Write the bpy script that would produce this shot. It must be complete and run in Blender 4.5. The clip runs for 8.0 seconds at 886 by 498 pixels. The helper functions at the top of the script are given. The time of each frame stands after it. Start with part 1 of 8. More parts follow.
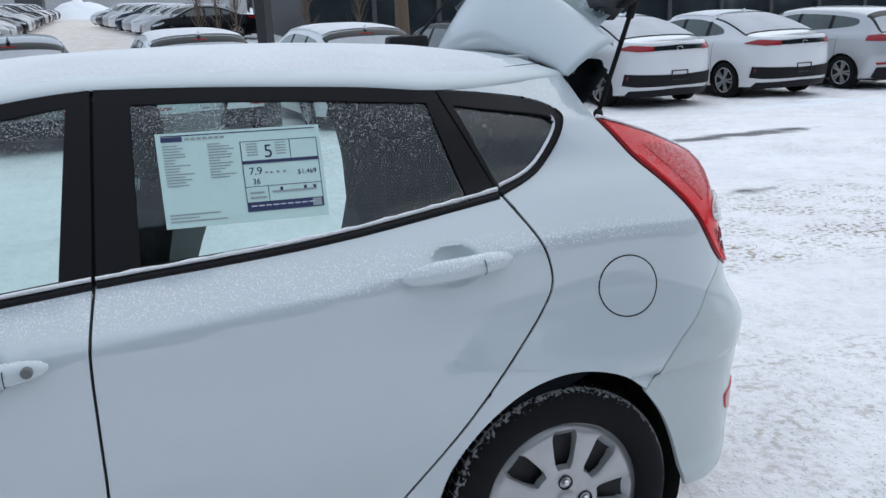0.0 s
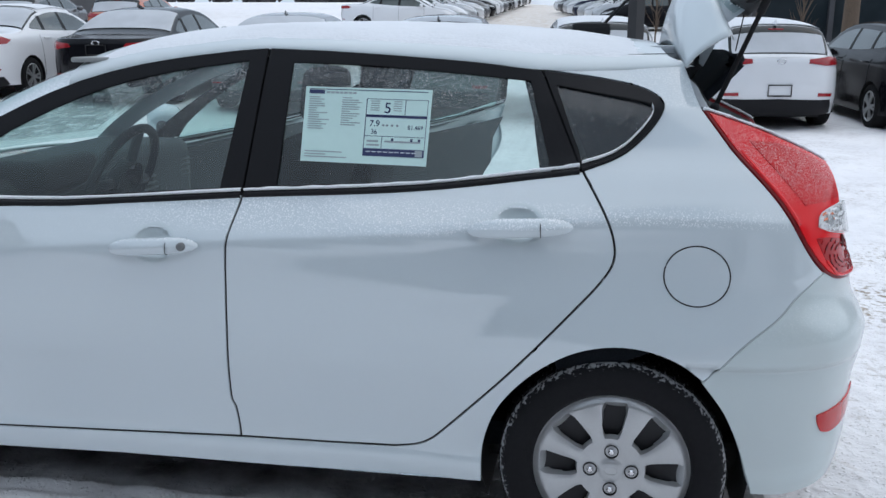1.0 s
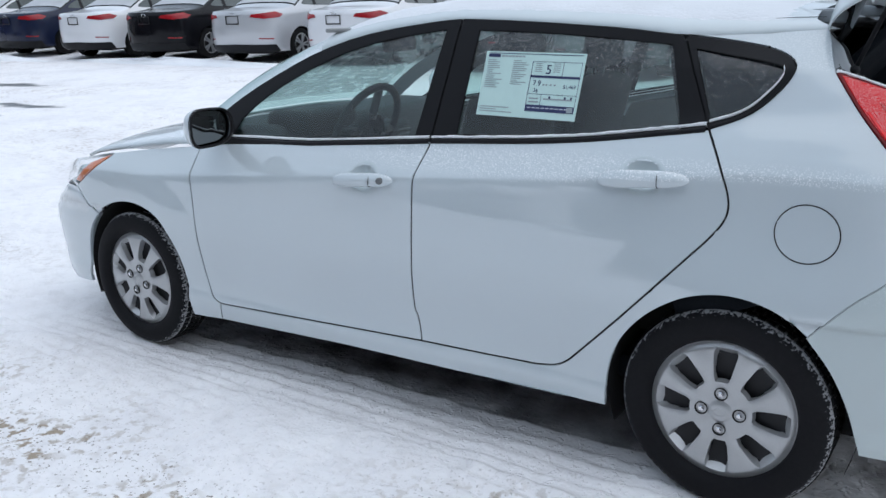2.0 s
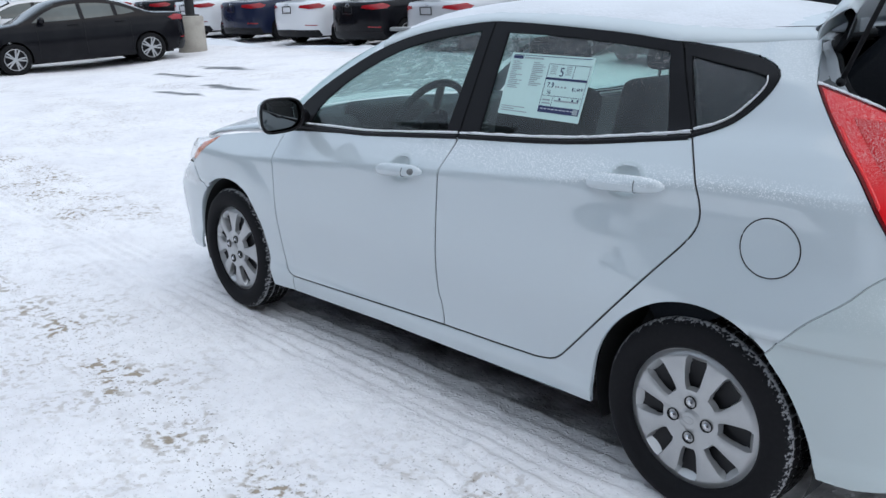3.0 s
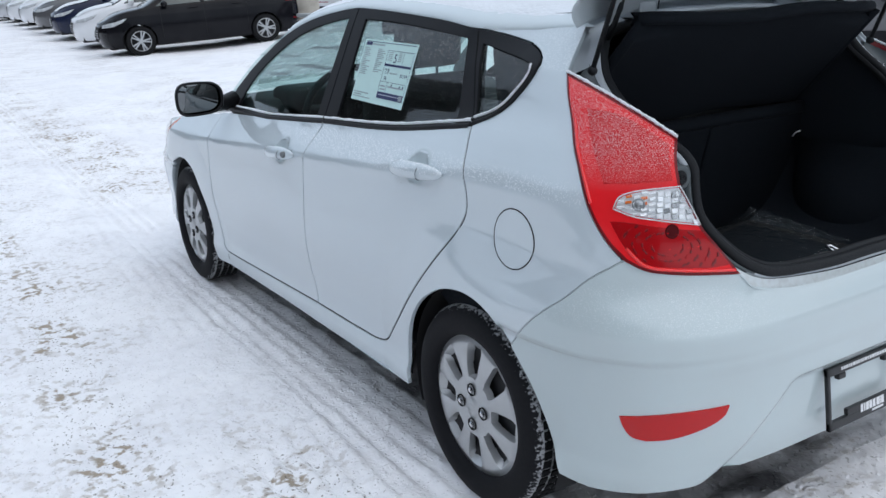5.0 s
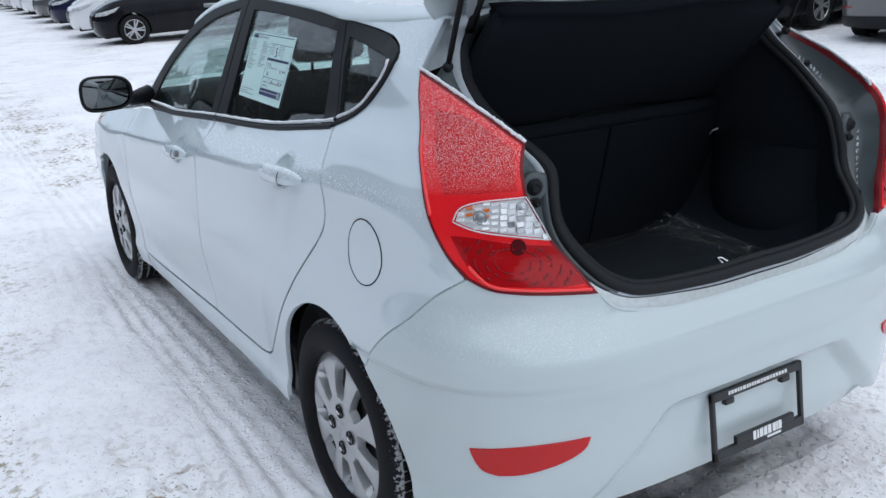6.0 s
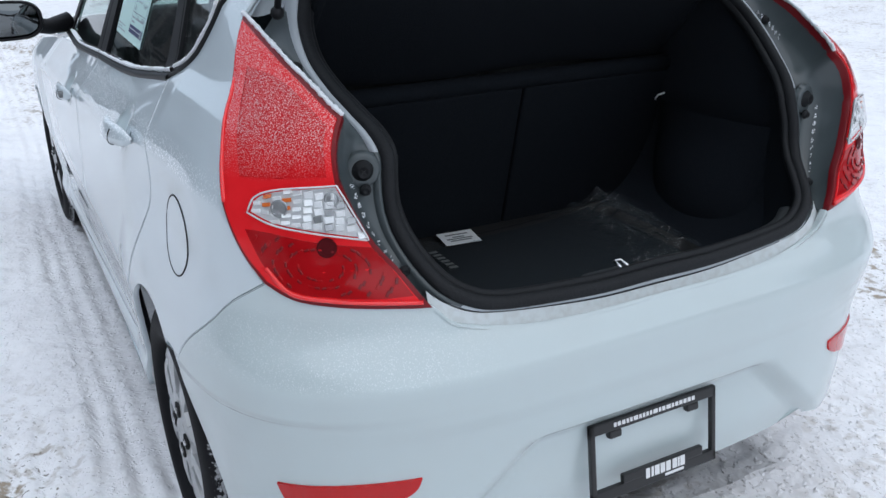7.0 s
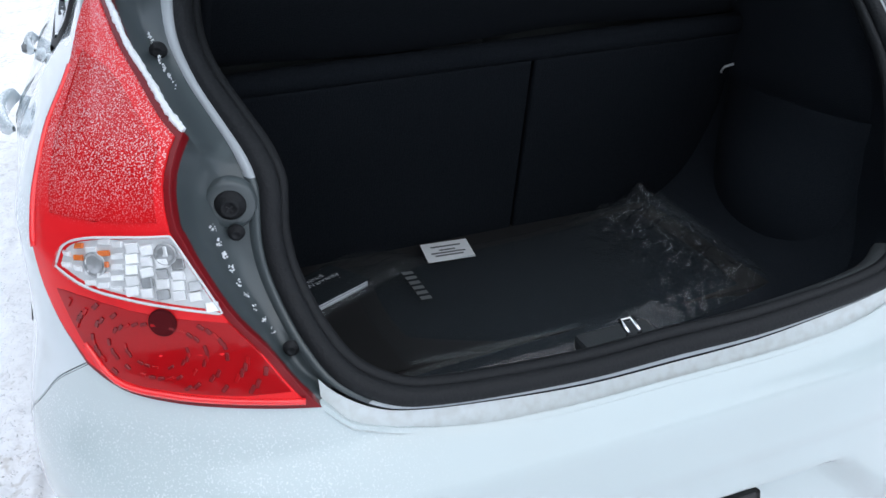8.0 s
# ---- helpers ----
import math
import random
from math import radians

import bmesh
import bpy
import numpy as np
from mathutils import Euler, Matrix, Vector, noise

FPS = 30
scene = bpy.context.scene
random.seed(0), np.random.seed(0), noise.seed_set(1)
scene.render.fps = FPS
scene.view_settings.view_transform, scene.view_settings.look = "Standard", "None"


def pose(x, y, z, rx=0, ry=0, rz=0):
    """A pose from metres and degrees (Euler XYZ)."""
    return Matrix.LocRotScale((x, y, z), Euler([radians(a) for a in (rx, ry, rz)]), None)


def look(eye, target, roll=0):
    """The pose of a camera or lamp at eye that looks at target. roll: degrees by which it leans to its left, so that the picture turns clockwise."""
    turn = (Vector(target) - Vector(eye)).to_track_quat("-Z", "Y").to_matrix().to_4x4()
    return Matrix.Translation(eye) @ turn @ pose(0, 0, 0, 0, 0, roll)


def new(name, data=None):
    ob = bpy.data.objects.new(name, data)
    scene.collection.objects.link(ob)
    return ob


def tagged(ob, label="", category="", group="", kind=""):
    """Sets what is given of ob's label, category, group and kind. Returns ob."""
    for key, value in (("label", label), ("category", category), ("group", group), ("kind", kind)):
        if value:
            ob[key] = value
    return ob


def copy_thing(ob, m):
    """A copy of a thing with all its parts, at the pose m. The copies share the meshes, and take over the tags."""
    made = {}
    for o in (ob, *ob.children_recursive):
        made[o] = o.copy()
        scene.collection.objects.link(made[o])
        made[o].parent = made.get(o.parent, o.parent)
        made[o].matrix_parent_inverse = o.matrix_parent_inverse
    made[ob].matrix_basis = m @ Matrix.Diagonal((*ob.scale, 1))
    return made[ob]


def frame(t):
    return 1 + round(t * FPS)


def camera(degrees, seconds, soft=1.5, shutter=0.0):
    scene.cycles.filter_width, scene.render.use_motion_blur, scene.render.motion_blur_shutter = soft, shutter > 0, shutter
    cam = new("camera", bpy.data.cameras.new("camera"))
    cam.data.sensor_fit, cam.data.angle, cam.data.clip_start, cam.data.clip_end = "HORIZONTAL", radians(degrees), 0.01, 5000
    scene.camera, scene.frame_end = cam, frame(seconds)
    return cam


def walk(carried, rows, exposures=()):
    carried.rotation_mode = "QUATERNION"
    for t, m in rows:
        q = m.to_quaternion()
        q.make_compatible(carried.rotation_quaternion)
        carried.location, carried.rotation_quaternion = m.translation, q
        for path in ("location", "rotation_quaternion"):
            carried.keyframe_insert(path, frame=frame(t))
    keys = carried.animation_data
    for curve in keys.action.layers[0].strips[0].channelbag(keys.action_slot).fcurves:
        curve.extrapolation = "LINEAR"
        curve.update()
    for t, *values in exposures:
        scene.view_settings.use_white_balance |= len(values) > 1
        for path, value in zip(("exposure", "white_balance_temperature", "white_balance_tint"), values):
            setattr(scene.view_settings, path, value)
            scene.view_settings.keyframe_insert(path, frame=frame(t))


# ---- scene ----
cam = camera(53.4, 8.0)
PATH = [
    (0, (-0.877, -2.627, 1.465), (-0.28, -0.781, 0.981), -3.1),
    (0.5, (-0.422, -2.867, 1.462), (-0.254, -0.936, 0.972), -1.3),
    (1, (-0.065, -2.985, 1.42), (-0.405, -1.072, 0.943), -0.0),
    (1.5, (0.292, -3.098, 1.45), (-0.588, -1.374, 0.948), -2.1),
    (2, (0.648, -3.124, 1.424), (-0.44, -1.533, 0.89), -1.6),
    (3.5, (1.421, -2.608, 1.46), (-0.112, -1.44, 0.923), -1.1),
    (4, (1.557, -2.415, 1.451), (-0.008, -1.293, 0.911), -0.8),
    (4.5, (1.74, -2.229, 1.45), (0.112, -1.21, 0.891), -1.5),
    (5, (1.893, -2.07, 1.457), (0.27, -1.056, 0.875), -2.2),
    (5.2, (1.915, -1.99, 1.448), (0.303, -0.958, 0.869), -2.6),
    (6.3, (1.933, -1.463, 1.445), (0.283, -0.534, 0.8), -2.0),
    (6.5, (1.92, -1.339, 1.457), (0.265, -0.445, 0.775), -1.3),
    (7, (1.809, -1.082, 1.428), (0.171, -0.213, 0.679), -0.8),
    (7.5, (1.645, -0.849, 1.42), (0.003, -0.042, 0.611), -2.1),
    (8, (1.464, -0.626, 1.403), (-0.217, -0.011, 0.511), -2.0),
]
EXPOSURES = [(0, 0.0), (0.5, 0.0), (1, 0.08), (2, 0.14), (5, 0.15), (6.5, 0.15), (7.1, 0.18), (7.5, 0.30), (8, 0.60)]
walk(cam, [(t, look(eye, target, roll)) for t, eye, target, roll in PATH], EXPOSURES)

# ---- light: a bright overcast winter sky ----
world = bpy.data.worlds.new("overcast_sky")
scene.world = world
world.use_nodes = True
wn, wl = world.node_tree.nodes, world.node_tree.links
sky = wn.new("ShaderNodeTexSky")
sky.sky_type, sky.sun_disc = "NISHITA", False
sky.sun_elevation, sky.sun_rotation = radians(62), radians(77)
sky.air_density, sky.dust_density, sky.ozone_density = 1.0, 4.0, 1.0
whiten = wn.new("ShaderNodeMix")
whiten.data_type = "RGBA"
whiten.inputs[0].default_value = 0.80
whiten.inputs[7].default_value = (6.65, 8.0, 9.8, 1)
wl.new(sky.outputs[0], whiten.inputs[6])
wl.new(whiten.outputs[2], wn["Background"].inputs[0])
wn["Background"].inputs[1].default_value = 0.105

sun_data = bpy.data.lights.new("sun", "SUN")
sun_data.energy, sun_data.angle, sun_data.color = 0.9, radians(110), (1.0, 0.98, 0.95)
sun = new("sun", sun_data)
sun.matrix_world = look((13, 4, 26), (0, 0, 0))


# ---- materials ----
def material(name, base=(0.5, 0.5, 0.5), rough=0.5, metal=0.0, coat=0.0, grain=0.0, grain_scale=60.0, bump=0.0, bump_scale=80.0, patch=0.0, patch_scale=2.5, spec=0.5, tint=None):
    """A surface with fine grain, broad patches and relief."""
    m = bpy.data.materials.new(name)
    m.use_nodes = True
    n, l = m.node_tree.nodes, m.node_tree.links
    b = n["Principled BSDF"]
    b.inputs["Base Color"].default_value = (*base, 1)
    b.inputs["Roughness"].default_value = rough
    b.inputs["Metallic"].default_value = metal
    b.inputs["Coat Weight"].default_value = coat
    b.inputs["Coat Roughness"].default_value = 0.03
    b.inputs["Coat IOR"].default_value = 1.5 if coat < 1 else 1.9
    b.inputs["Specular IOR Level"].default_value = spec
    where = n.new("ShaderNodeTexCoord")
    if grain or patch:
        fine, broad = n.new("ShaderNodeTexNoise"), n.new("ShaderNodeTexNoise")
        fine.inputs["Scale"].default_value, fine.inputs["Detail"].default_value = grain_scale, 4
        broad.inputs["Scale"].default_value, broad.inputs["Detail"].default_value = patch_scale, 3
        other = tint or tuple(c * 0.45 for c in base)
        mix1, mix2 = n.new("ShaderNodeMix"), n.new("ShaderNodeMix")
        for mx in (mix1, mix2):
            mx.data_type = "RGBA"
            mx.inputs[7].default_value = (*other, 1)
        mix1.inputs[6].default_value = (*base, 1)
        for source, mx, amount in ((fine, mix1, grain), (broad, mix2, patch)):
            l.new(where.outputs["Object"], source.inputs["Vector"])
            ramp = n.new("ShaderNodeMapRange")
            ramp.inputs[1].default_value, ramp.inputs[2].default_value = 0.42, 0.72
            ramp.inputs[3].default_value, ramp.inputs[4].default_value = 0.0, amount
            l.new(source.outputs[0], ramp.inputs[0])
            l.new(ramp.outputs[0], mx.inputs[0])
        l.new(mix1.outputs[2], mix2.inputs[6])
        l.new(mix2.outputs[2], b.inputs["Base Color"])
    if bump:
        rise, bn = n.new("ShaderNodeTexNoise"), n.new("ShaderNodeBump")
        rise.inputs["Scale"].default_value, rise.inputs["Detail"].default_value = bump_scale, 5
        l.new(where.outputs["Object"], rise.inputs["Vector"])
        bn.inputs["Strength"].default_value, bn.inputs["Distance"].default_value = bump, 0.01
        l.new(rise.outputs[0], bn.inputs["Height"])
        l.new(bn.outputs[0], b.inputs["Normal"])
    return m


def glass_material(name, tint, ior=1.45, frost=0.0, frost_low=0.5, frost_scale=90.0, film=0.0):
    """A thin pane: tinted, shiny at grazing angles, with flecks of frost if wanted."""
    m = bpy.data.materials.new(name)
    m.use_nodes = True
    n, l = m.node_tree.nodes, m.node_tree.links
    n.remove(n["Principled BSDF"])
    clear, gloss, edge, mix = n.new("ShaderNodeBsdfTransparent"), n.new("ShaderNodeBsdfGlossy"), n.new("ShaderNodeLayerWeight"), n.new("ShaderNodeMixShader")
    clear.inputs[0].default_value = (*tint, 1)
    gloss.inputs["Roughness"].default_value = 0.02
    # the same gloss from both sides of a thin pane
    f0 = ((ior - 1) / (ior + 1)) ** 2
    edge.inputs[0].default_value = 0.5
    power, gain = n.new("ShaderNodeMath"), n.new("ShaderNodeMath")
    power.operation, gain.operation = "POWER", "MULTIPLY_ADD"
    l.new(edge.outputs["Facing"], power.inputs[0])
    power.inputs[1].default_value = 5
    l.new(power.outputs[0], gain.inputs[0])
    gain.inputs[1].default_value, gain.inputs[2].default_value = 1 - 2 * f0, 2 * f0
    l.new(gain.outputs[0], mix.inputs[0])
    l.new(clear.outputs[0], mix.inputs[1])
    l.new(gloss.outputs[0], mix.inputs[2])
    last = mix
    if frost:
        where, flecks, ice, over = n.new("ShaderNodeTexCoord"), n.new("ShaderNodeTexNoise"), n.new("ShaderNodeBsdfDiffuse"), n.new("ShaderNodeMixShader")
        flecks.inputs["Scale"].default_value, flecks.inputs["Detail"].default_value = frost_scale, 2
        l.new(where.outputs["Object"], flecks.inputs["Vector"])
        # more flecks towards the upper edge of the pane, where the snow slid
        parts, height, cut = n.new("ShaderNodeSeparateXYZ"), n.new("ShaderNodeMapRange"), n.new("ShaderNodeMapRange")
        l.new(where.outputs["Object"], parts.inputs[0])
        l.new(parts.outputs[2], height.inputs[0])
        height.inputs[1].default_value, height.inputs[2].default_value = frost_low, 1.36
        height.inputs[3].default_value, height.inputs[4].default_value = -0.12, 0.05
        add = n.new("ShaderNodeMath")
        add.operation = "ADD"
        l.new(flecks.outputs[0], add.inputs[0])
        l.new(height.outputs[0], add.inputs[1])
        cut.inputs[1].default_value, cut.inputs[2].default_value = 0.612, 0.67
        cut.inputs[3].default_value, cut.inputs[4].default_value = film, frost
        l.new(add.outputs[0], cut.inputs[0])
        ice.inputs[0].default_value = (0.85, 0.88, 0.9, 1)
        l.new(cut.outputs[0], over.inputs[0])
        l.new(mix.outputs[0], over.inputs[1])
        l.new(ice.outputs[0], over.inputs[2])
        last = over
    l.new(last.outputs[0], n["Material Output"].inputs[0])
    return m


def frosted(m, scale=220.0, low=0.5, high=0.62, upward=0.35, strength=0.9, box=None, soft=0.12):
    """Adds crystals of frost, as white rough flecks, to the faces that look up enough (and lie within the box, if given)."""
    n, l = m.node_tree.nodes, m.node_tree.links
    out = n["Material Output"]
    under = out.inputs[0].links[0].from_socket
    ice, mix, where, flecks, geo, parts = (n.new(k) for k in ("ShaderNodeBsdfDiffuse", "ShaderNodeMixShader", "ShaderNodeTexCoord", "ShaderNodeTexNoise", "ShaderNodeNewGeometry", "ShaderNodeSeparateXYZ"))
    ice.inputs[0].default_value = (0.86, 0.88, 0.9, 1)
    flecks.inputs["Scale"].default_value, flecks.inputs["Detail"].default_value = scale, 3
    l.new(where.outputs["Object"], flecks.inputs["Vector"])
    l.new(geo.outputs["Normal"], parts.inputs[0])
    cut, lift, mul = n.new("ShaderNodeMapRange"), n.new("ShaderNodeMapRange"), n.new("ShaderNodeMath")
    cut.inputs[1].default_value, cut.inputs[2].default_value = low, high
    l.new(flecks.outputs[0], cut.inputs[0])
    lift.inputs[1].default_value, lift.inputs[2].default_value = upward - soft, upward + soft
    lift.inputs[4].default_value = strength
    l.new(parts.outputs[2], lift.inputs[0])
    mul.operation = "MULTIPLY"
    l.new(cut.outputs[0], mul.inputs[0])
    l.new(lift.outputs[0], mul.inputs[1])
    last = mul.outputs[0]
    if box:
        axes = n.new("ShaderNodeSeparateXYZ")
        l.new(where.outputs["Object"], axes.inputs[0])
        for axis, (lo, hi, soft) in enumerate(box):
            for edge, sign in ((lo, 1), (hi, -1)):
                if edge is None:
                    continue
                ramp, times = n.new("ShaderNodeMapRange"), n.new("ShaderNodeMath")
                ramp.inputs[1].default_value, ramp.inputs[2].default_value = edge - soft, edge + soft
                ramp.inputs[3].default_value, ramp.inputs[4].default_value = (0, 1) if sign > 0 else (1, 0)
                l.new(axes.outputs[axis], ramp.inputs[0])
                times.operation = "MULTIPLY"
                l.new(last, times.inputs[0])
                l.new(ramp.outputs[0], times.inputs[1])
                last = times.outputs[0]
    l.new(last, mix.inputs[0])
    l.new(under, mix.inputs[1])
    l.new(ice.outputs[0], mix.inputs[2])
    l.new(mix.outputs[0], out.inputs[0])
    return m


PAINT = material("white_paint", (0.565, 0.635, 0.672), 0.45, coat=1.0, patch=0.06, patch_scale=3.0, grain=0.03, grain_scale=500, spec=0.3, tint=(0.5, 0.5, 0.5))
frosted(PAINT, 210, 0.47, 0.62, 0.75, 0.7)
frosted(PAINT, 240, 0.54, 0.61, 0.20, 0.75, [(-1.3, 0.36, 0.15), (None, None, 1), (0.905, 0.990, 0.016)], 0.06)
ROOF_PAINT = material("roof_paint", (0.60, 0.665, 0.69), 0.4, coat=0.6, patch=0.06, patch_scale=3.0)
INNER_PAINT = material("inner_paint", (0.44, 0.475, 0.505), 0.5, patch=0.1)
# Grey darkened past its own tone, for the shade of a deeper channel.
JAMB = material("primer_grey_shaded", (0.062, 0.077, 0.083), 0.4, coat=0.3, patch=0.3, patch_scale=8)
BLACK_TRIM = material("black_trim_film", (0.010, 0.010, 0.012), 0.5, spec=0.2, grain=0.3, grain_scale=200)
SEAL = material("rubber_seal", (0.014, 0.015, 0.017), 0.6, spec=0.2, bump=0.2, bump_scale=200)
# The same black carpet, its colour lifted to stand in for lens haze.
LINING = material("hazed_side_carpet", (0.018, 0.022, 0.029), 0.9, spec=0.15, grain=0.5, grain_scale=400, bump=0.4, bump_scale=400, tint=(0.030, 0.035, 0.043))
LABEL = material("white_label", (0.80, 0.81, 0.82), 0.7)
LINER = material("wheel_liner", (0.008, 0.008, 0.009), 0.8)
TYRE = material("tyre_rubber", (0.009, 0.009, 0.010), 0.85, spec=0.15, grain=0.4, grain_scale=120, bump=0.3, bump_scale=150, tint=(0.03, 0.03, 0.03))
SILVER = material("silver_plastic", (0.50, 0.51, 0.52), 0.33, metal=0.55, patch=0.15, patch_scale=12, grain=0.1, grain_scale=300)
STEEL = material("dark_steel", (0.03, 0.03, 0.033), 0.5, metal=0.6)
CHROME = material("bright_steel", (0.7, 0.7, 0.72), 0.2, metal=1.0)
CARPET = material("black_carpet", (0.007, 0.009, 0.012), 0.95, spec=0.1, grain=0.5, grain_scale=400, bump=0.4, bump_scale=400, tint=(0.020, 0.023, 0.029))
CLOTH = material("dark_seat_cloth", (0.035, 0.038, 0.040), 0.9, grain=0.4, grain_scale=300, bump=0.2, bump_scale=300)
PLASTIC = material("charcoal_plastic", (0.045, 0.050, 0.054), 0.6, grain=0.3, grain_scale=250, bump=0.1, bump_scale=300)
GREY_PLASTIC = material("grey_plastic", (0.16, 0.17, 0.175), 0.6, patch=0.2)
HEADLINER = material("headliner_cloth", (0.30, 0.31, 0.31), 0.9, grain=0.2, grain_scale=200)
SIDE_GLASS = glass_material("tinted_side_glass", (0.60, 0.76, 0.73), frost=0.75, frost_low=1.0, frost_scale=400, film=0.0)
CAR_GLASS = glass_material("clear_glass", (0.72, 0.84, 0.82))
LAMP_RED = glass_material("red_lens", (0.80, 0.035, 0.04), 1.5)
LAMP_CLEAR = glass_material("clear_lens", (0.97, 0.975, 0.975), 1.4)
SNOW_CAP = material("settled_snow", (0.86, 0.88, 0.91), 0.9, bump=0.35, bump_scale=60, grain=0.06, grain_scale=30)


# ---- building helpers ----
def mesh_object(name, verts, faces, mat, parent=None, label="", smooth=True, normals=None):
    me = bpy.data.meshes.new(name)
    me.from_pydata([tuple(v) for v in verts], [], faces)
    me.validate()
    if mat:
        me.materials.append(mat)
    if smooth:
        me.polygons.foreach_set("use_smooth", [True] * len(me.polygons))
    if normals:
        me.normals_split_custom_set_from_vertices(normals)
    ob = new(name, me)
    if parent:
        ob.parent = parent
    if label:
        tagged(ob, label=label)
    return ob


def part(name, bm, mat, parent=None, label="", smooth=False):
    """Links a bmesh as one mesh object under a thing or under a part."""
    me = bpy.data.meshes.new(name)
    bmesh.ops.recalc_face_normals(bm, faces=bm.faces)
    bm.to_mesh(me)
    bm.free()
    if mat:
        me.materials.append(mat)
    if smooth:
        me.polygons.foreach_set("use_smooth", [True] * len(me.polygons))
    ob = new(name, me)
    if parent:
        ob.parent = parent
    if label:
        tagged(ob, label=label)
    return ob


def thing(name, label, category, m=None, group="", kind=""):
    ob = new(name)
    ob.empty_display_size = 0.1
    if m:
        ob.matrix_world = m
    return tagged(ob, label=label, category=category, group=group, kind=kind)


def add_box(bm, lo, hi, bevel=0.0, segments=2):
    made = bmesh.ops.create_cube(bm, size=1.0, matrix=Matrix.Translation([(a + b) / 2 for a, b in zip(lo, hi)]) @ Matrix.Diagonal((*[b - a for a, b in zip(lo, hi)], 1)))
    if bevel:
        edges = {e for v in made["verts"] for e in v.link_edges}
        bmesh.ops.bevel(bm, geom=list(edges), offset=bevel, segments=segments, affect="EDGES", profile=0.6)
    return bm


def box(lo, hi, bevel=0.0, segments=2):
    return add_box(bmesh.new(), lo, hi, bevel, segments)


def add_tube(bm, points, radius, sides=8, closed=False, cap=True):
    """A round bar along the points; radius is a number or one for each point."""
    pts = [Vector(p) for p in points]
    n = len(pts)
    rings = []
    up = Vector((0, 0, 1))
    for i, p in enumerate(pts):
        a, b = pts[(i - 1) % n if closed or i else 0], pts[(i + 1) % n if closed or i < n - 1 else n - 1]
        along = (b - a).normalized()
        side = along.cross(up if abs(along.z) < 0.95 else Vector((1, 0, 0))).normalized()
        other = along.cross(side)
        r = radius[i] if isinstance(radius, (list, tuple)) else radius
        rings.append([bm.verts.new(p + r * (math.cos(k * math.tau / sides) * side + math.sin(k * math.tau / sides) * other)) for k in range(sides)])
    for i in range(n if closed else n - 1):
        a, b = rings[i], rings[(i + 1) % n]
        for k in range(sides):
            bm.faces.new((a[k], a[(k + 1) % sides], b[(k + 1) % sides], b[k]))
    if cap and not closed:
        bm.faces.new(rings[0][::-1])
        bm.faces.new(rings[-1])
    return bm


def tube(points, radius, sides=8, closed=False):
    return add_tube(bmesh.new(), points, radius, sides, closed)


def add_lathe(bm, profile, steps=48, m=None, cap=False):
    """Turns (radius, along) pairs round the y axis."""
    m = m or Matrix()
    rings = [[bm.verts.new(m @ Vector((r * math.cos(k * math.tau / steps), y, r * math.sin(k * math.tau / steps)))) for k in range(steps)] for r, y in profile]
    for a, b in zip(rings, rings[1:]):
        for k in range(steps):
            bm.faces.new((a[k], a[(k + 1) % steps], b[(k + 1) % steps], b[k]))
    if cap:
        bm.faces.new(rings[0])
        bm.faces.new(rings[-1])
    return bm


def lathe(profile, steps=48, m=None, cap=False):
    return add_lathe(bmesh.new(), profile, steps, m, cap)


def spline(points, n=6):
    """A smooth open line through the points (Catmull-Rom), n steps a span."""
    pts = [np.array(p, float) for p in points]
    pts = [2 * pts[0] - pts[1], *pts, 2 * pts[-1] - pts[-2]]
    out = []
    for a, b, c, d in zip(pts, pts[1:], pts[2:], pts[3:]):
        for k in range(n):
            t = k / n
            out.append(0.5 * (2 * b + (c - a) * t + (2 * a - 5 * b + 4 * c - d) * t * t + (3 * b - a - 3 * c + d) * t**3))
    out.append(pts[-2])
    return [tuple(float(v) for v in p) for p in out]


def even(points, n):
    """n + 1 points at even steps along a polyline."""
    pts = np.array(points, float)
    far = np.r_[0, np.cumsum(np.linalg.norm(np.diff(pts, axis=0), axis=1))]
    at = np.linspace(0, far[-1], n + 1)
    return [tuple(float(np.interp(s, far, pts[:, k])) for k in range(pts.shape[1])) for s in at]


def chain(*lines):
    """Joins polylines end to end into one outline, without doubled points."""
    out = []
    for line in lines:
        for p in line:
            if not out or math.dist(out[-1], p) > 1e-4:
                out.append(p)
    if math.dist(out[0], out[-1]) < 1e-4:
        out.pop()
    return out


def shrink(outline, gap):
    n, out = len(outline), []
    area = sum(outline[i][0] * outline[(i + 1) % n][1] - outline[(i + 1) % n][0] * outline[i][1] for i in range(n))
    sign = 1 if area > 0 else -1
    for i in range(n):
        a, p, b = (np.array(outline[(i + k) % n]) for k in (-1, 0, 1))
        d1, d2 = (p - a) / np.linalg.norm(p - a), (b - p) / np.linalg.norm(b - p)
        nrm = np.array([-(d1[1] + d2[1]), d1[0] + d2[0]])
        size = np.linalg.norm(nrm)
        if size < 1e-6:
            out.append(tuple(p))
            continue
        nrm = nrm / size
        k = min(1 / max(nrm @ np.array([-d1[1], d1[0]]), 0.35), 2.5)
        out.append(tuple(float(v) for v in p + sign * gap * k * nrm))
    return out


def cut_line(poly, axis, at, keep_above):
    out, n = [], len(poly)
    for i in range(n):
        p, q = poly[i], poly[(i + 1) % n]
        a, b = (p[axis] - at, q[axis] - at) if keep_above else (at - p[axis], at - q[axis])
        if a >= 0:
            out.append(p)
        if (a > 0 > b) or (a < 0 < b):
            t = a / (a - b)
            c = [p[0] + t * (q[0] - p[0]), p[1] + t * (q[1] - p[1])]
            c[axis] = at
            out.append(tuple(c))
    return out


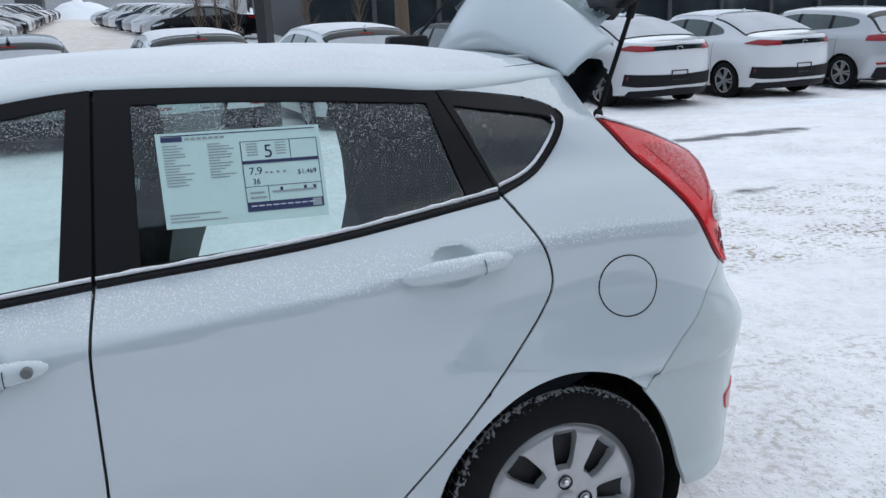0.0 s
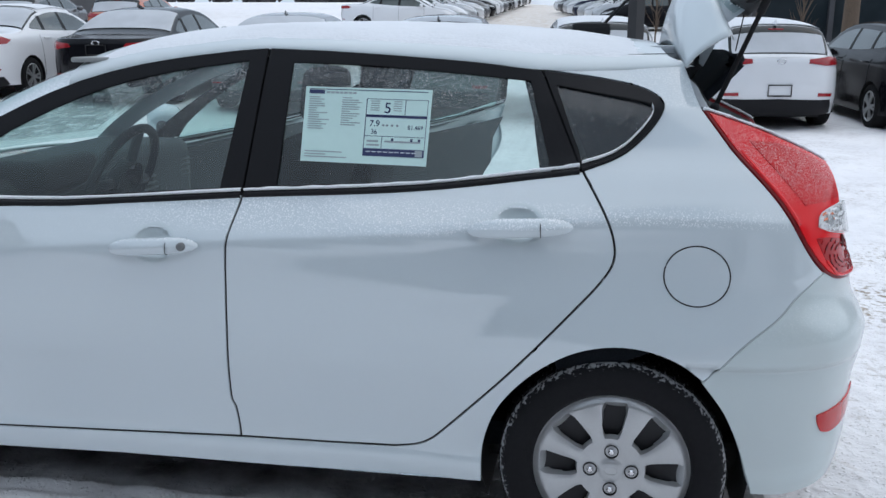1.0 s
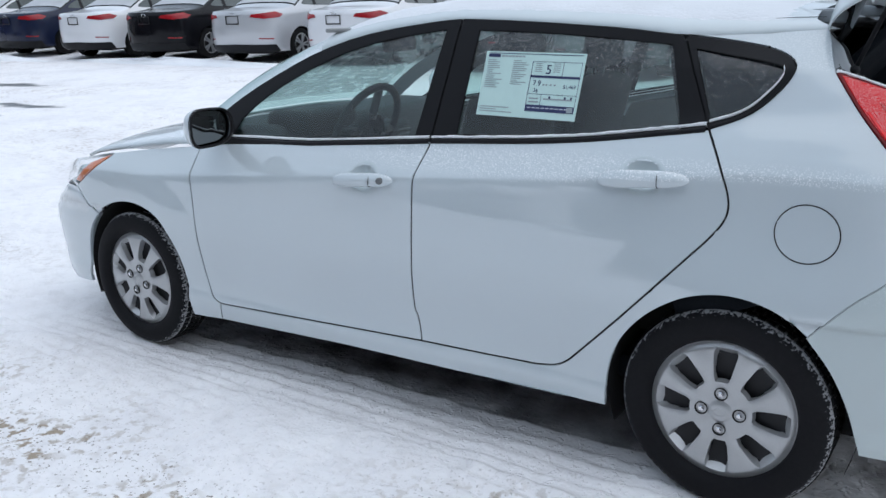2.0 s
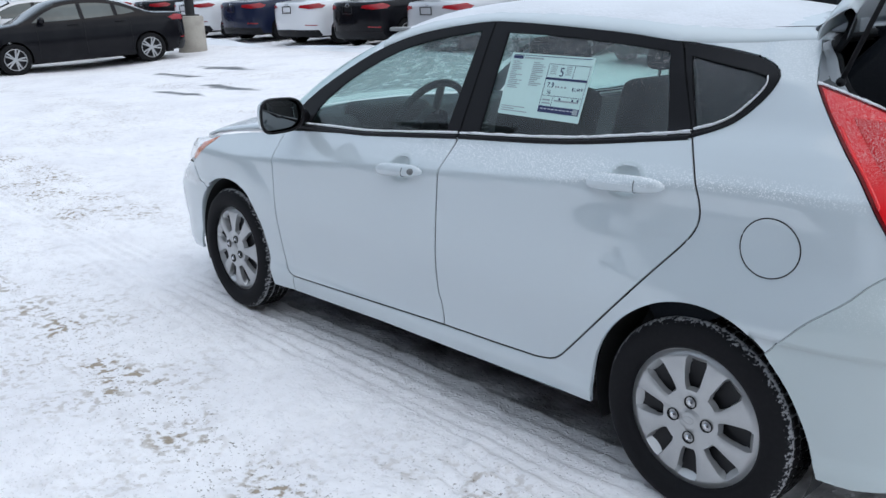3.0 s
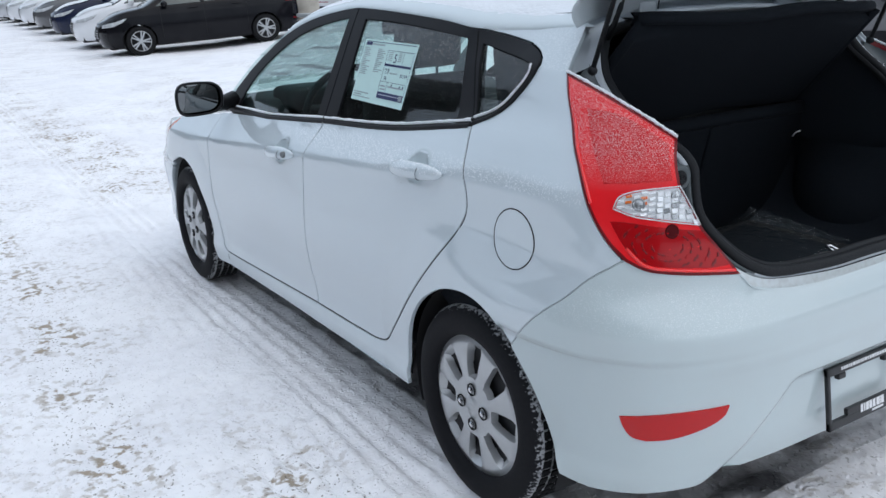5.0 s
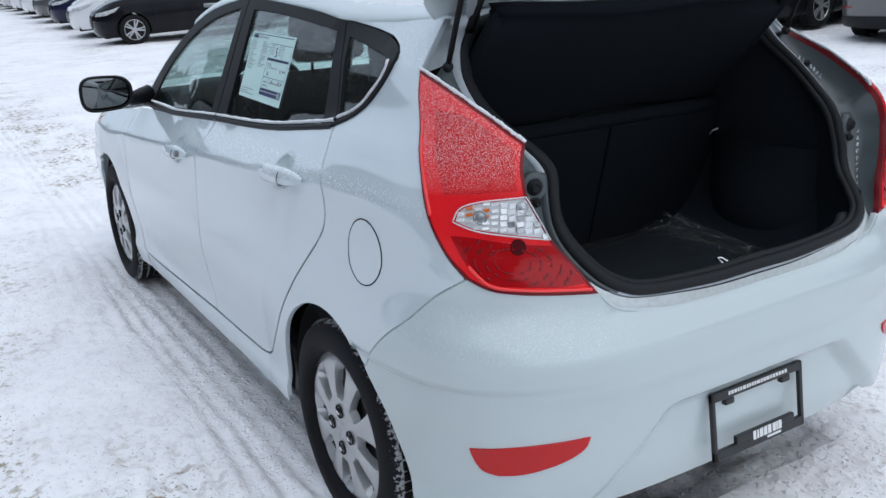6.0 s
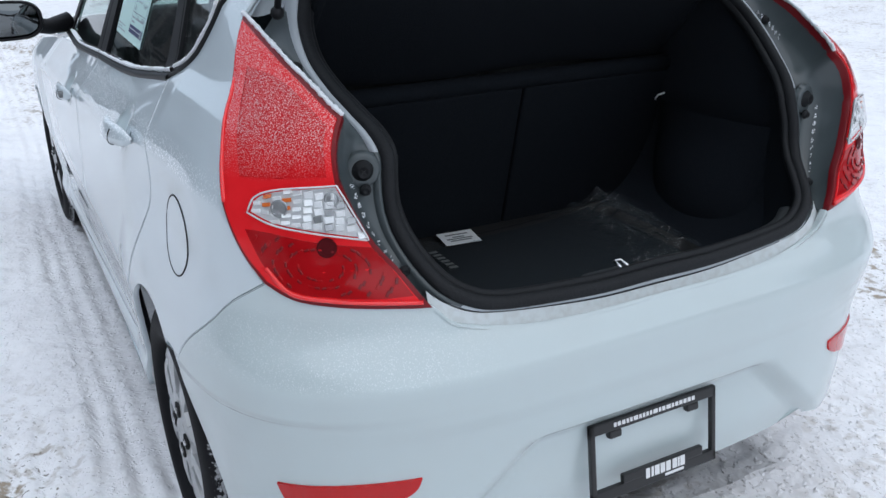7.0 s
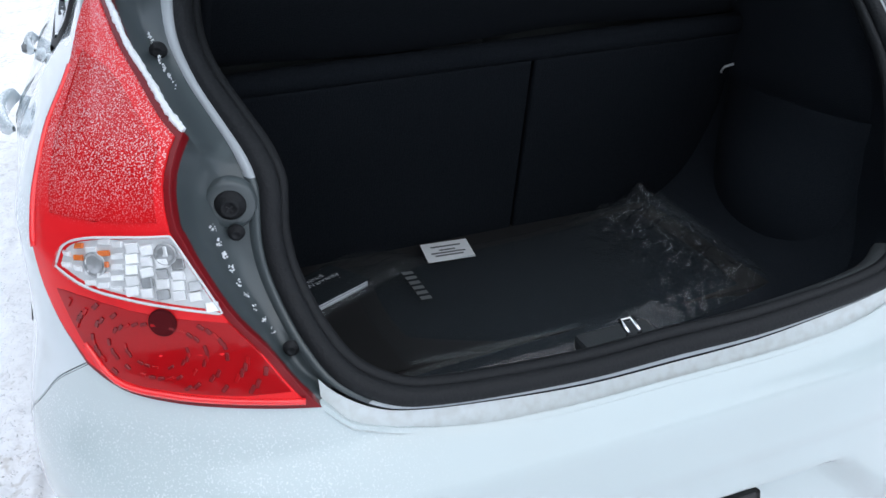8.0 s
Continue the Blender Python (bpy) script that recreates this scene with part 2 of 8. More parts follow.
def on_skin(surface, u, z, out=0.0):
    """The place and normal on a body surface at (u, z), moved outwards."""
    p = Vector(surface(u, z))
    e = 0.004
    du = Vector(surface(u + e, z)) - Vector(surface(u - e, z))
    dz = Vector(surface(u, z + e)) - Vector(surface(u, z - e))
    nrm = du.cross(dz).normalized()
    return p + out * nrm, nrm


def panel_data(surface, outline, step=0.04, out=0.0, depth=0.014, gap=0.0040, hole=None):
    """A sheet of the body inside the outline in (u, z), with its turned-in edge: places, faces, normals."""
    line = shrink(outline, gap) if gap else outline
    verts, faces, normals, index = [], [], [], {}

    def vert(p):
        key = (round(p[0], 5), round(p[1], 5))
        if key not in index:
            place, nrm = on_skin(surface, p[0], p[1], out)
            index[key] = len(verts)
            verts.append(place)
            normals.append(nrm)
        return index[key]

    us, zs = [p[0] for p in line], [p[1] for p in line]
    for i in range(math.floor(min(us) / step), math.ceil(max(us) / step)):
        strip = cut_line(cut_line(line, 0, i * step, True), 0, (i + 1) * step, False)
        if len(strip) < 3:
            continue
        for j in range(math.floor(min(zs) / step), math.ceil(max(zs) / step)):
            cell = cut_line(cut_line(strip, 1, j * step, True), 1, (j + 1) * step, False)
            if len(cell) < 3:
                continue
            pieces = [cell]
            if hole and any(hole(p) < 1.5 for p in cell + [((i + 0.5) * step, (j + 0.5) * step)]):
                # small pieces round an opening, less those inside it
                pieces, fine = [], step / 4
                for a in range(4):
                    for b in range(4):
                        u0, z0 = i * step + a * fine, j * step + b * fine
                        bit = cut_line(cut_line(cut_line(cut_line(cell, 0, u0, True), 0, u0 + fine, False), 1, z0, True), 1, z0 + fine, False)
                        if len(bit) > 2 and hole((u0 + fine / 2, z0 + fine / 2)) > 1:
                            pieces.append(bit)
            for bit in pieces:
                ids = []
                for p in bit:
                    k = vert(p)
                    if k not in ids:
                        ids.append(k)
                if len(ids) > 2:
                    faces.append(ids)
    area = sum(line[i][0] * line[(i + 1) % len(line)][1] - line[(i + 1) % len(line)][0] * line[i][1] for i in range(len(line)))
    if area < 0:
        faces = [f[::-1] for f in faces]
    if depth:
        n0 = len(verts)
        for i, p in enumerate(line):
            place, nrm = on_skin(surface, p[0], p[1], out)
            q, r = line[i - 1], line[(i + 1) % len(line)]
            d = Vector(on_skin(surface, r[0], r[1])[0]) - Vector(on_skin(surface, q[0], q[1])[0])
            side = d.cross(nrm).normalized() * (1 if area > 0 else -1)
            soft = 0.0015
            for place2, nrm2 in ((place, nrm), (place - soft * nrm + soft * 0.7 * side, (nrm * 0.3 + side).normalized()), (place - depth * nrm + soft * side, side)):
                verts.append(place2)
                normals.append(nrm2)
        n = len(line)
        for i in range(n):
            a, b = n0 + 3 * i, n0 + 3 * ((i + 1) % n)
            for k in (0, 1):
                f = (a + k, a + k + 1, b + k + 1, b + k)
                faces.append(f if area > 0 else f[::-1])
    return verts, faces, normals


def mirrored(data):
    verts, faces, normals = data
    flip = lambda v: Vector((v[0], -v[1], v[2]))  # noqa: E731
    return [flip(v) for v in verts], [tuple(f)[::-1] for f in faces], [flip(v) for v in normals] if normals else None


def joined(*many):
    verts, faces, normals = [], [], []
    for v, f, n in many:
        faces += [tuple(k + len(verts) for k in face) for face in f]
        verts += list(v)
        normals += list(n)
    return verts, faces, normals


def ribbon_data(surface, outer, inner, steps=14, across=3, out=0.0, depth=0.008):
    """A closed band between two outlines given side by side (lists of lines in (u, z)), with its edges turned in."""
    a = [p for line in outer for p in even(line, steps)[:-1]]
    b = [p for line in inner for p in even(line, steps)[:-1]]
    n, verts, normals, faces = len(a), [], [], []
    rows = across + 3
    for p, q in zip(a, b):
        for k in range(-1, across + 2):
            t = min(max(k / across, 0), 1)
            place, nrm = on_skin(surface, p[0] + t * (q[0] - p[0]), p[1] + t * (q[1] - p[1]), out)
            if k in (-1, across + 1):
                place = place - depth * nrm
            verts.append(place)
            normals.append(nrm)
    for i in range(n):
        for k in range(rows - 1):
            faces.append((i * rows + k, ((i + 1) % n) * rows + k, ((i + 1) % n) * rows + k + 1, i * rows + k + 1))
    area = sum(a[i][0] * a[(i + 1) % n][1] - a[(i + 1) % n][0] * a[i][1] for i in range(n))
    if area < 0:
        faces = [f[::-1] for f in faces]
    return verts, faces, normals


def both_sides(name, data, mat, parents, label="", smooth=True):
    """The part on the left side and its twin on the right; parents: one thing, or the two that carry them."""
    left, right = parents if isinstance(parents, (list, tuple)) else (parents, parents)
    return [mesh_object(name, d[0], d[1], mat, p, label, smooth, d[2]) for d, p in ((data, left), (mirrored(data), right))]


def grid_data(point, nu, nv, flip=False):
    """A sheet from point(i / nu, j / nv)."""
    verts = [Vector(point(i / nu, j / nv)) for i in range(nu + 1) for j in range(nv + 1)]
    faces, w = [], nv + 1
    for i in range(nu):
        for j in range(nv):
            f = (i * w + j, (i + 1) * w + j, (i + 1) * w + j + 1, i * w + j + 1)
            faces.append(f[::-1] if flip else f)
    return verts, faces, None


# ---- the white hatchback: its outer shape ----
def lerp_tab(tab, v):
    """Smooth interpolation through (v, value) pairs."""
    n = len(tab)
    if v <= tab[0][0]:
        return tab[0][1]
    if v >= tab[-1][0]:
        return tab[-1][1]
    for i in range(n - 1):
        if v <= tab[i + 1][0]:
            break
    x0, y0 = tab[i]
    x1, y1 = tab[i + 1]
    h = x1 - x0
    m = (y1 - y0) / h
    def slope(j):
        if j == 0 or j == n - 1:
            return m
        a = (tab[j][1] - tab[j - 1][1]) / (tab[j][0] - tab[j - 1][0])
        b = (tab[j + 1][1] - tab[j][1]) / (tab[j + 1][0] - tab[j][0])
        return 0.0 if a * b <= 0 else 2 * a * b / (a + b)
    t = (v - x0) / h
    m0, m1 = slope(i) * h, slope(i + 1) * h
    return (2 * t**3 - 3 * t * t + 1) * y0 + (t**3 - 2 * t * t + t) * m0 + (3 * t * t - 2 * t**3) * y1 + (t**3 - t * t) * m1


def smax(a, b, k):
    h = max(k - abs(a - b), 0) / k
    return max(a, b) + h * h * k / 4


def smin(a, b, k):
    return -smax(-a, -b, k)


# half width of the lower body by height; belt height by length; how far the tail and the nose reach by height
LOW = [(0.10, 0.775), (0.20, 0.803), (0.27, 0.815), (0.32, 0.806), (0.42, 0.815), (0.58, 0.832), (0.75, 0.824), (0.90, 0.806), (1.2, 0.76), (1.5, 0.70)]
BELT = [(-2.3, 0.90), (-1.9, 0.925), (-1.5, 0.955), (-1.0, 0.985), (-0.5, 1.02), (-0.1, 1.06), (0.2, 1.09), (0.6, 1.10)]
TAIL = [(0.16, 0.62), (0.25, 0.668), (0.36, 0.69), (0.47, 0.690), (0.58, 0.695), (0.655, 0.695), (0.685, 0.682), (0.74, 0.655), (0.80, 0.643), (0.87, 0.612), (0.95, 0.598), (1.00, 0.598), (1.05, 0.595), (1.10, 0.560), (1.16, 0.475), (1.23, 0.37), (1.32, 0.30), (1.42, 0.24)]
NOSE = [(0.14, 0.72), (0.25, 0.80), (0.40, 0.835), (0.55, 0.825), (0.70, 0.77), (0.80, 0.68), (0.88, 0.55), (0.95, 0.42), (1.1, 0.3), (1.5, 0.2)]
# how square the tail is in plan, by height
SQUARE = [(0.52, 3.8), (0.60, 3.95), (0.70, 4.3), (0.78, 4.0), (0.85, 4.4), (0.92, 4.6), (1.00, 4.3), (1.05, 4.3), (1.10, 4.6), (1.16, 4.5), (1.24, 3.3)]
X_TAIL, X_NOSE = 0.0, -2.55
U_END = 0.8 * math.pi / 2


CREASE = [(-2.3, 0.80), (-1.8, 0.853), (-1.3, 0.888), (-0.8, 0.907), (-0.55, 0.914), (-0.32, 0.941), (-0.1, 0.952), (0.15, 0.957), (0.4, 0.958)]


def ridge(x, z):
    """The raised shoulder crease along the doors, which dies away at the lamp and at the front wheel."""
    d = z - lerp_tab(CREASE, x)
    fade = min(1, max(0, (x + 2.2) / 0.7)) * min(1, max(0, (0.5 - x) / 0.2))
    if d > 0:
        return fade * 0.0100 * max(0, 1 - d / 0.065)
    t = min(1, -d / 0.16)
    return fade * 0.0100 * (1 - t) ** 2


def half_width(x, z):
    """Half width of the car at length x (rear axle 0, front axle -2.57) and height z."""
    belt = lerp_tab(BELT, x)
    low = lerp_tab(LOW, z) - 0.012 * min(1, max(0, (-1.3 - x) / 1.4)) ** 2
    zs = belt - 0.085
    low += ridge(x, z)
    shoulder = 0.800 - 0.85 * (z - zs) - 0.02 * min(1, max(0, (-1.3 - x) / 1.2)) ** 2
    green = 0.703 - 0.385 * (z - 1.075) - 0.05 * max(0, -0.7 - x) ** 2 / 1.4 - 0.03 * max(0, z - 1.25) ** 2 / 0.04 * 0.3
    green -= 0.055 * min(1, max(0, (z - 1.235) / 0.10)) * min(1, max(0, (x + 0.25) / 0.25))
    green -= 4 * max(0, belt - 0.015 - z)
    arch = 0.0
    for xa in (0.0, -2.57):
        r = math.hypot(x - xa, z - 0.30)
        if 0.30 < r < 0.52:
            arch = max(arch, 0.010 * math.cos((r - 0.36) / 0.16 * math.pi / 2) if r > 0.36 else 0.010)
    return smax(smin(low + arch, shoulder, 0.014), green, 0.012)


def waist(x, z):
    """How far the flank draws in behind the rear door, between the wheel arch and the windows."""
    ease = lambda t: min(1, max(0, t)) ** 2 * (3 - 2 * min(1, max(0, t)))  # noqa: E731
    return 0.022 * ease((x + 0.30) / 0.48) * (1 - 0.55 * ease((x - 0.18) / 0.32)) * ease((z - 0.60) / 0.17) * ease((1.08 - z) / 0.10)


def skin(u, z):
    """A place on the car's left flank: u runs along x, then round the tail (u > 0) or round the nose."""
    if u > X_TAIL:
        th = min((u - X_TAIL) / 0.8, math.pi / 2)
        a, b = lerp_tab(TAIL, z) - X_TAIL, half_width(X_TAIL, z) - ridge(X_TAIL, z) + ridge(u, z)
        n = lerp_tab(SQUARE, z)
        r = (abs(math.cos(th) / b) ** n + abs(math.sin(th) / a) ** n) ** (-1 / n)
        return (X_TAIL + r * math.sin(th), -r * math.cos(th) + waist(r * math.sin(th), z) * math.cos(th), z)
    if u < X_NOSE:
        th = min((X_NOSE - u) / 0.8, math.pi / 2)
        low = min(1, max(0, (0.66 - z) / 0.13))
        a, b, n = lerp_tab(NOSE, z) + 0.02 + 0.035 * low, half_width(X_NOSE, z), 3.1 + 0.95 * low
        r = (abs(math.cos(th) / b) ** n + abs(math.sin(th) / a) ** n) ** (-1 / n)
        return (X_NOSE - r * math.sin(th), -r * math.cos(th), z)
    return (u, -half_width(u, z) + waist(u, z), z)


# ---- outlines of its panels, in (u, z) ----
REAR_ARCH = spline([(-0.342, 0.231), (-0.34, 0.339), (-0.301, 0.452), (-0.221, 0.549), (-0.124, 0.614), (-0.031, 0.641), (0.057, 0.640), (0.14, 0.613), (0.205, 0.562)], 4)
REAR_ARCH_BACK = spline([(0.205, 0.562), (0.265, 0.474), (0.314, 0.363), (0.345, 0.250)], 4)
FRONT_ARCH = spline([(-2.225, 0.186), (-2.241, 0.353), (-2.275, 0.476), (-2.352, 0.585), (-2.45, 0.632), (-2.56, 0.645), (-2.67, 0.625), (-2.77, 0.57)], 4)
FRONT_ARCH_FORE = spline([(-2.77, 0.57), (-2.85, 0.48), (-2.90, 0.36), (-2.915, 0.22)], 4)
DOOR_FRONT = spline([(-2.17, 0.905), (-2.16, 0.833), (-2.144, 0.727), (-2.134, 0.589), (-2.122, 0.446), (-2.104, 0.324), (-2.079, 0.285), (-2.044, 0.268)], 4)
DOOR_FOOT_F = [(-2.044, 0.268), (-1.492, 0.288), (-1.037, 0.303)]
DOOR_FOOT_R = [(-1.037, 0.303), (-0.774, 0.307), (-0.585, 0.312)]
DOOR_MID = spline([(-1.037, 0.303), (-1.045, 0.393), (-1.056, 0.433), (-1.051, 0.599), (-1.050, 0.716), (-1.046, 0.87), (-1.025, 0.990)], 5)
DOOR_REAR = spline([(-0.585, 0.312), (-0.525, 0.322), (-0.485, 0.343), (-0.443, 0.382), (-0.29, 0.540), (-0.131, 0.713), (-0.050, 0.804), (-0.019, 0.857), (-0.019, 0.91), (-0.045, 0.98), (-0.105, 1.077)], 5)
BELT_F = spline([(-2.17, 0.905), (-2.019, 0.918), (-1.426, 0.956), (-1.025, 0.990)], 6)
BELT_R = spline([(-1.025, 0.990), (-0.534, 1.022), (-0.19, 1.060), (-0.105, 1.077)], 6)
BUMPER_SEAM = spline([(0.205, 0.562), (0.285, 0.664), (0.360, 0.732), (0.414, 0.786), (0.484, 0.836)], 5)
LAMP_FORE = spline([(0.484, 0.836), (0.447, 0.876), (0.415, 0.926), (0.388, 0.979), (0.352, 1.053), (0.289, 1.151), (0.239, 1.229)], 5)
LAMP_FOOT = spline([(0.484, 0.836), (0.527, 0.814), (0.580, 0.804), (0.655, 0.795), (0.733, 0.786)], 4)
LAMP_BACK = chain(spline([(0.733, 0.786), (0.685, 0.845), (0.641, 0.899), (0.610, 0.955), (0.588, 1.003)], 4), spline([(0.588, 1.003), (0.583, 1.045), (0.582, 1.098)], 3), spline([(0.582, 1.098), (0.502, 1.138), (0.400, 1.180), (0.310, 1.209), (0.239, 1.229)], 4))
WINDOW_REAR_FOOT = spline([(-0.105, 1.077), (-0.03, 1.106), (0.035, 1.145), (0.092, 1.197), (0.117, 1.237), (0.108, 1.256)], 5)
RAIL = [(-2.26, 0.919), (-2.03, 1.073), (-1.85, 1.166), (-1.62, 1.264), (-1.41, 1.324), (-1.2, 1.357), (-1.0, 1.376), (-0.8, 1.370), (-0.6, 1.358), (-0.4, 1.344), (-0.22, 1.325), (-0.12, 1.322), (-0.02, 1.324), (0.06, 1.329), (0.12, 1.332), (0.22, 1.334)]
SILL_FOOT = [(-2.06, 0.192), (-1.41, 0.215), (-0.9, 0.219), (-0.342, 0.231)]

car = thing("hatchback_car", "white compact hatchback with open tailgate, dusted with snow", "car")


def painted(name, outline, label="", step=0.02):
    return both_sides(name, panel_data(skin, outline, step), PAINT, car, label)


# door handles: front end, rear end, heights
HANDLE_F, HANDLE_R = (-1.386, -1.124, 0.841, 0.860), (-0.388, -0.122, 0.928, 0.945)


def cup_at(handle):
    """How far a place lies from the middle of the cup behind a handle, as a share of the cup's size."""
    u0, u1, z0, z1 = handle
    um, zm = u0 + 0.48 * (u1 - u0), (z0 + z1) / 2 + 0.008
    return lambda p: math.hypot((p[0] - um) / 0.062, (p[1] - zm) / 0.043)


def cupped(name, outline, handle):
    return both_sides(name, panel_data(skin, outline, 0.02, hole=cup_at(handle)), PAINT, car)


front_doors = cupped("front_door", chain(DOOR_FRONT, DOOR_FOOT_F, DOOR_MID, BELT_F[::-1]), HANDLE_F)
rear_doors = cupped("rear_door", chain(DOOR_MID[::-1], DOOR_FOOT_R, DOOR_REAR, BELT_R[::-1]), HANDLE_R)
side_outline = chain(REAR_ARCH, BUMPER_SEAM, LAMP_FORE, [(0.231, 1.266), (0.228, 1.305), (0.222, 1.337), (0.12, 1.336), (0.0, 1.328), (-0.12, 1.325), (-0.21, 1.327)], spline([(-0.217, 1.3235), (-0.07, 1.3035), (0.06, 1.278), (0.108, 1.257)], 4), WINDOW_REAR_FOOT[::-1], DOOR_REAR[::-1], DOOR_FOOT_R[::-1], DOOR_FOOT_F[::-1], SILL_FOOT)
side_panels = painted("rear_quarter_panel", side_outline, "white quarter panel and sill")
fender_outline = chain(DOOR_FRONT, [(-2.044, 0.268), (-2.06, 0.192), (-2.225, 0.186)], FRONT_ARCH, [(-2.77, 0.57), (-2.84, 0.625), (-2.92, 0.68)], [(-2.92, 0.68), (-2.80, 0.76), (-2.70, 0.842)], [(-2.70, 0.842), (-2.45, 0.873), (-2.25, 0.893), (-2.17, 0.905)])
fenders = painted("front_fender", fender_outline)

# the dark gaps between the panels
for line, deep, r in ((DOOR_FRONT, -0.0044, 0.0024), (DOOR_MID, -0.0042, 0.0023), (DOOR_REAR, -0.0042, 0.0023), (DOOR_FOOT_F, -0.0044, 0.0024), (DOOR_FOOT_R, -0.0044, 0.0024), (BUMPER_SEAM, -0.0006, 0.0008)):
    pts = [on_skin(skin, u, z, deep)[0] for u, z in even(line, 50)]
    for sgn in (1, -1):
        part("panel_gap", tube([(p.x, sgn * p.y, p.z) for p in pts], r, 6), LINER, car, "", True)

# front bumper, from arch to arch, with lamps above it
front_edge = X_NOSE - U_END
nose_outline = chain(FRONT_ARCH_FORE[::-1], [(-2.77, 0.57), (-2.84, 0.625), (-2.92, 0.68), (-3.2, 0.66), (front_edge, 0.68)], [(front_edge, 0.68), (front_edge, 0.20)], [(front_edge, 0.20), (-3.2, 0.19), (-2.915, 0.22)])
nose = panel_data(skin, nose_outline, 0.05)
mesh_object("front_bumper", *joined(nose, mirrored(nose))[:2], PAINT, car, "", True, joined(nose, mirrored(nose))[2])
lamp_outline = chain([(-2.70, 0.842), (-2.80, 0.76), (-2.92, 0.68), (-3.08, 0.675)], [(-3.08, 0.675), (-3.10, 0.74), (-3.0, 0.79), (-2.70, 0.842)])
head_lamps = both_sides("headlamp", panel_data(skin, lamp_outline, 0.04, out=0.003, depth=0.02), LAMP_CLEAR, car, "clear headlamp lens with amber corner")
both_sides("reflector", panel_data(skin, shrink(lamp_outline, 0.012), 0.04, out=-0.03, depth=0), material("lamp_silver", (0.7, 0.71, 0.72), 0.25, metal=0.8), head_lamps)
AMBER = material("amber_plastic", (0.75, 0.17, 0.03), 0.25, coat=0.6)
both_sides("amber_marker", panel_data(skin, chain([(-2.73, 0.832), (-2.80, 0.772), (-2.90, 0.70), (-2.945, 0.70), (-2.84, 0.79), (-2.73, 0.832)]), 0.04, out=-0.004, depth=0.01, gap=0), AMBER, head_lamps)


# ---- rear bumper with the plate recess ----
def bumper_skin(u, z):
    x, y, zz = skin(u, z)
    s = lambda a, b, v: min(1, max(0, (v - a) / (b - a)))  # noqa: E731
    ease = lambda t: t * t * (3 - 2 * t)  # noqa: E731
    edge = 0.925 - 1.05 * max(0, 0.48 - z)
    inset = ease(s(edge - 0.04, edge + 0.05, u)) * ease(s(0.505, 0.470, z))
    step = 0.005 * ease(s(0.585, 0.545, z)) * ease(s(0.50, 0.70, u))
    ledge = 0.012 * ease(s(0.715, 0.73, z)) * ease(s(0.74, 0.80, u))
    return (x - 0.032 * inset - step - ledge, y, zz)


bumper_outline = chain(REAR_ARCH_BACK[::-1], BUMPER_SEAM, LAMP_FOOT, spline([(0.733, 0.786), (0.78, 0.746), (0.88, 0.725), (1.05, 0.718), (U_END + 0.003, 0.718)], 4), [(U_END + 0.003, 0.718), (U_END + 0.003, 0.265)], [(U_END + 0.003, 0.265), (0.80, 0.268), (0.738, 0.290), (0.71, 0.266), (0.62, 0.255), (0.53, 0.246), (0.42, 0.240), (0.345, 0.250)])
half = panel_data(bumper_skin, bumper_outline, 0.014, gap=-0.0012)
whole = joined(half, mirrored(half))
BUMPER_PAINT = material("bumper_paint", (0.505, 0.580, 0.590), 0.42, coat=0.95, patch=0.10, patch_scale=5.0, grain=0.03, grain_scale=500, tint=(0.45, 0.44, 0.42))
frosted(BUMPER_PAINT, 400, 0.575, 0.64, 0.20, 0.45, [(None, None, 1), (None, -0.42, 0.10), (0.665, None, 0.012)])
bumper = mesh_object("rear_bumper", whole[0], whole[1], BUMPER_PAINT, car, "", True, whole[2])
# the ledge that runs from the bumper in under the tailgate
SILL_TOP = [(0.733, 0.786), (0.78, 0.746), (0.88, 0.725), (1.05, 0.718), (U_END, 0.718)]


# ---- roof, pillars, bonnet and screens ----
ROOF_TOP = [(-1.75, 1.335), (-1.6, 1.385), (-1.4, 1.422), (-1.1, 1.446), (-0.8, 1.450), (-0.5, 1.443), (-0.2, 1.424), (0.0, 1.405), (0.13, 1.389), (0.25, 1.37)]


def roof_point(x, s, lift=0.0):
    """s runs from the rail (0) over the crown (1) to the other rail (2)."""
    side = -1 if s < 1 else 1
    a = (s if s < 1 else 2 - s) * math.pi / 2
    zr = lerp_tab(RAIL, x)
    w, h = half_width(min(x, 0), zr), lerp_tab(ROOF_TOP, x) - zr
    if x > 0:
        for _ in range(6):
            w = -skin(0.8 * math.atan2(x, w), zr)[1]
    c, t = max(math.cos(a), 0.0), max(math.sin(a), 0.0)
    return Vector((x, side * w * c**0.92, zr + h * t**0.98 + lift * t))


def roof_end(s):
    a = abs(s - 1)
    return 0.085 + 0.045 * a**2 + 0.045 * max(0, a - 0.70) / 0.30


roof = grid_data(lambda i, j: roof_point(-1.60 + i * (roof_end(2 * j) + 1.60), 2 * j), 50, 60)
mesh_object("roof", roof[0], roof[1], ROOF_PAINT, car, "white roof dusted with snow")
cap = grid_data(lambda i, j: roof_point(-1.57 + i * (roof_end(0.20 + 1.60 * j) + 1.54), 0.20 + 1.60 * j) + Vector((0, 0, -0.002 + 0.010 * min(1, 4 * min(2 * i, 2 - 2 * i, j * 1.3, (1 - j) * 1.3)) + 0.0012 * noise.noise(Vector((i * 40, j * 30, 0))))), 90, 60)
mesh_object("roof_snow", cap[0], cap[1], material("thin_roof_snow", (0.74, 0.765, 0.80), 0.85, bump=0.25, bump_scale=70, patch=0.15, patch_scale=4), car, "thin even layer of snow on the roof")

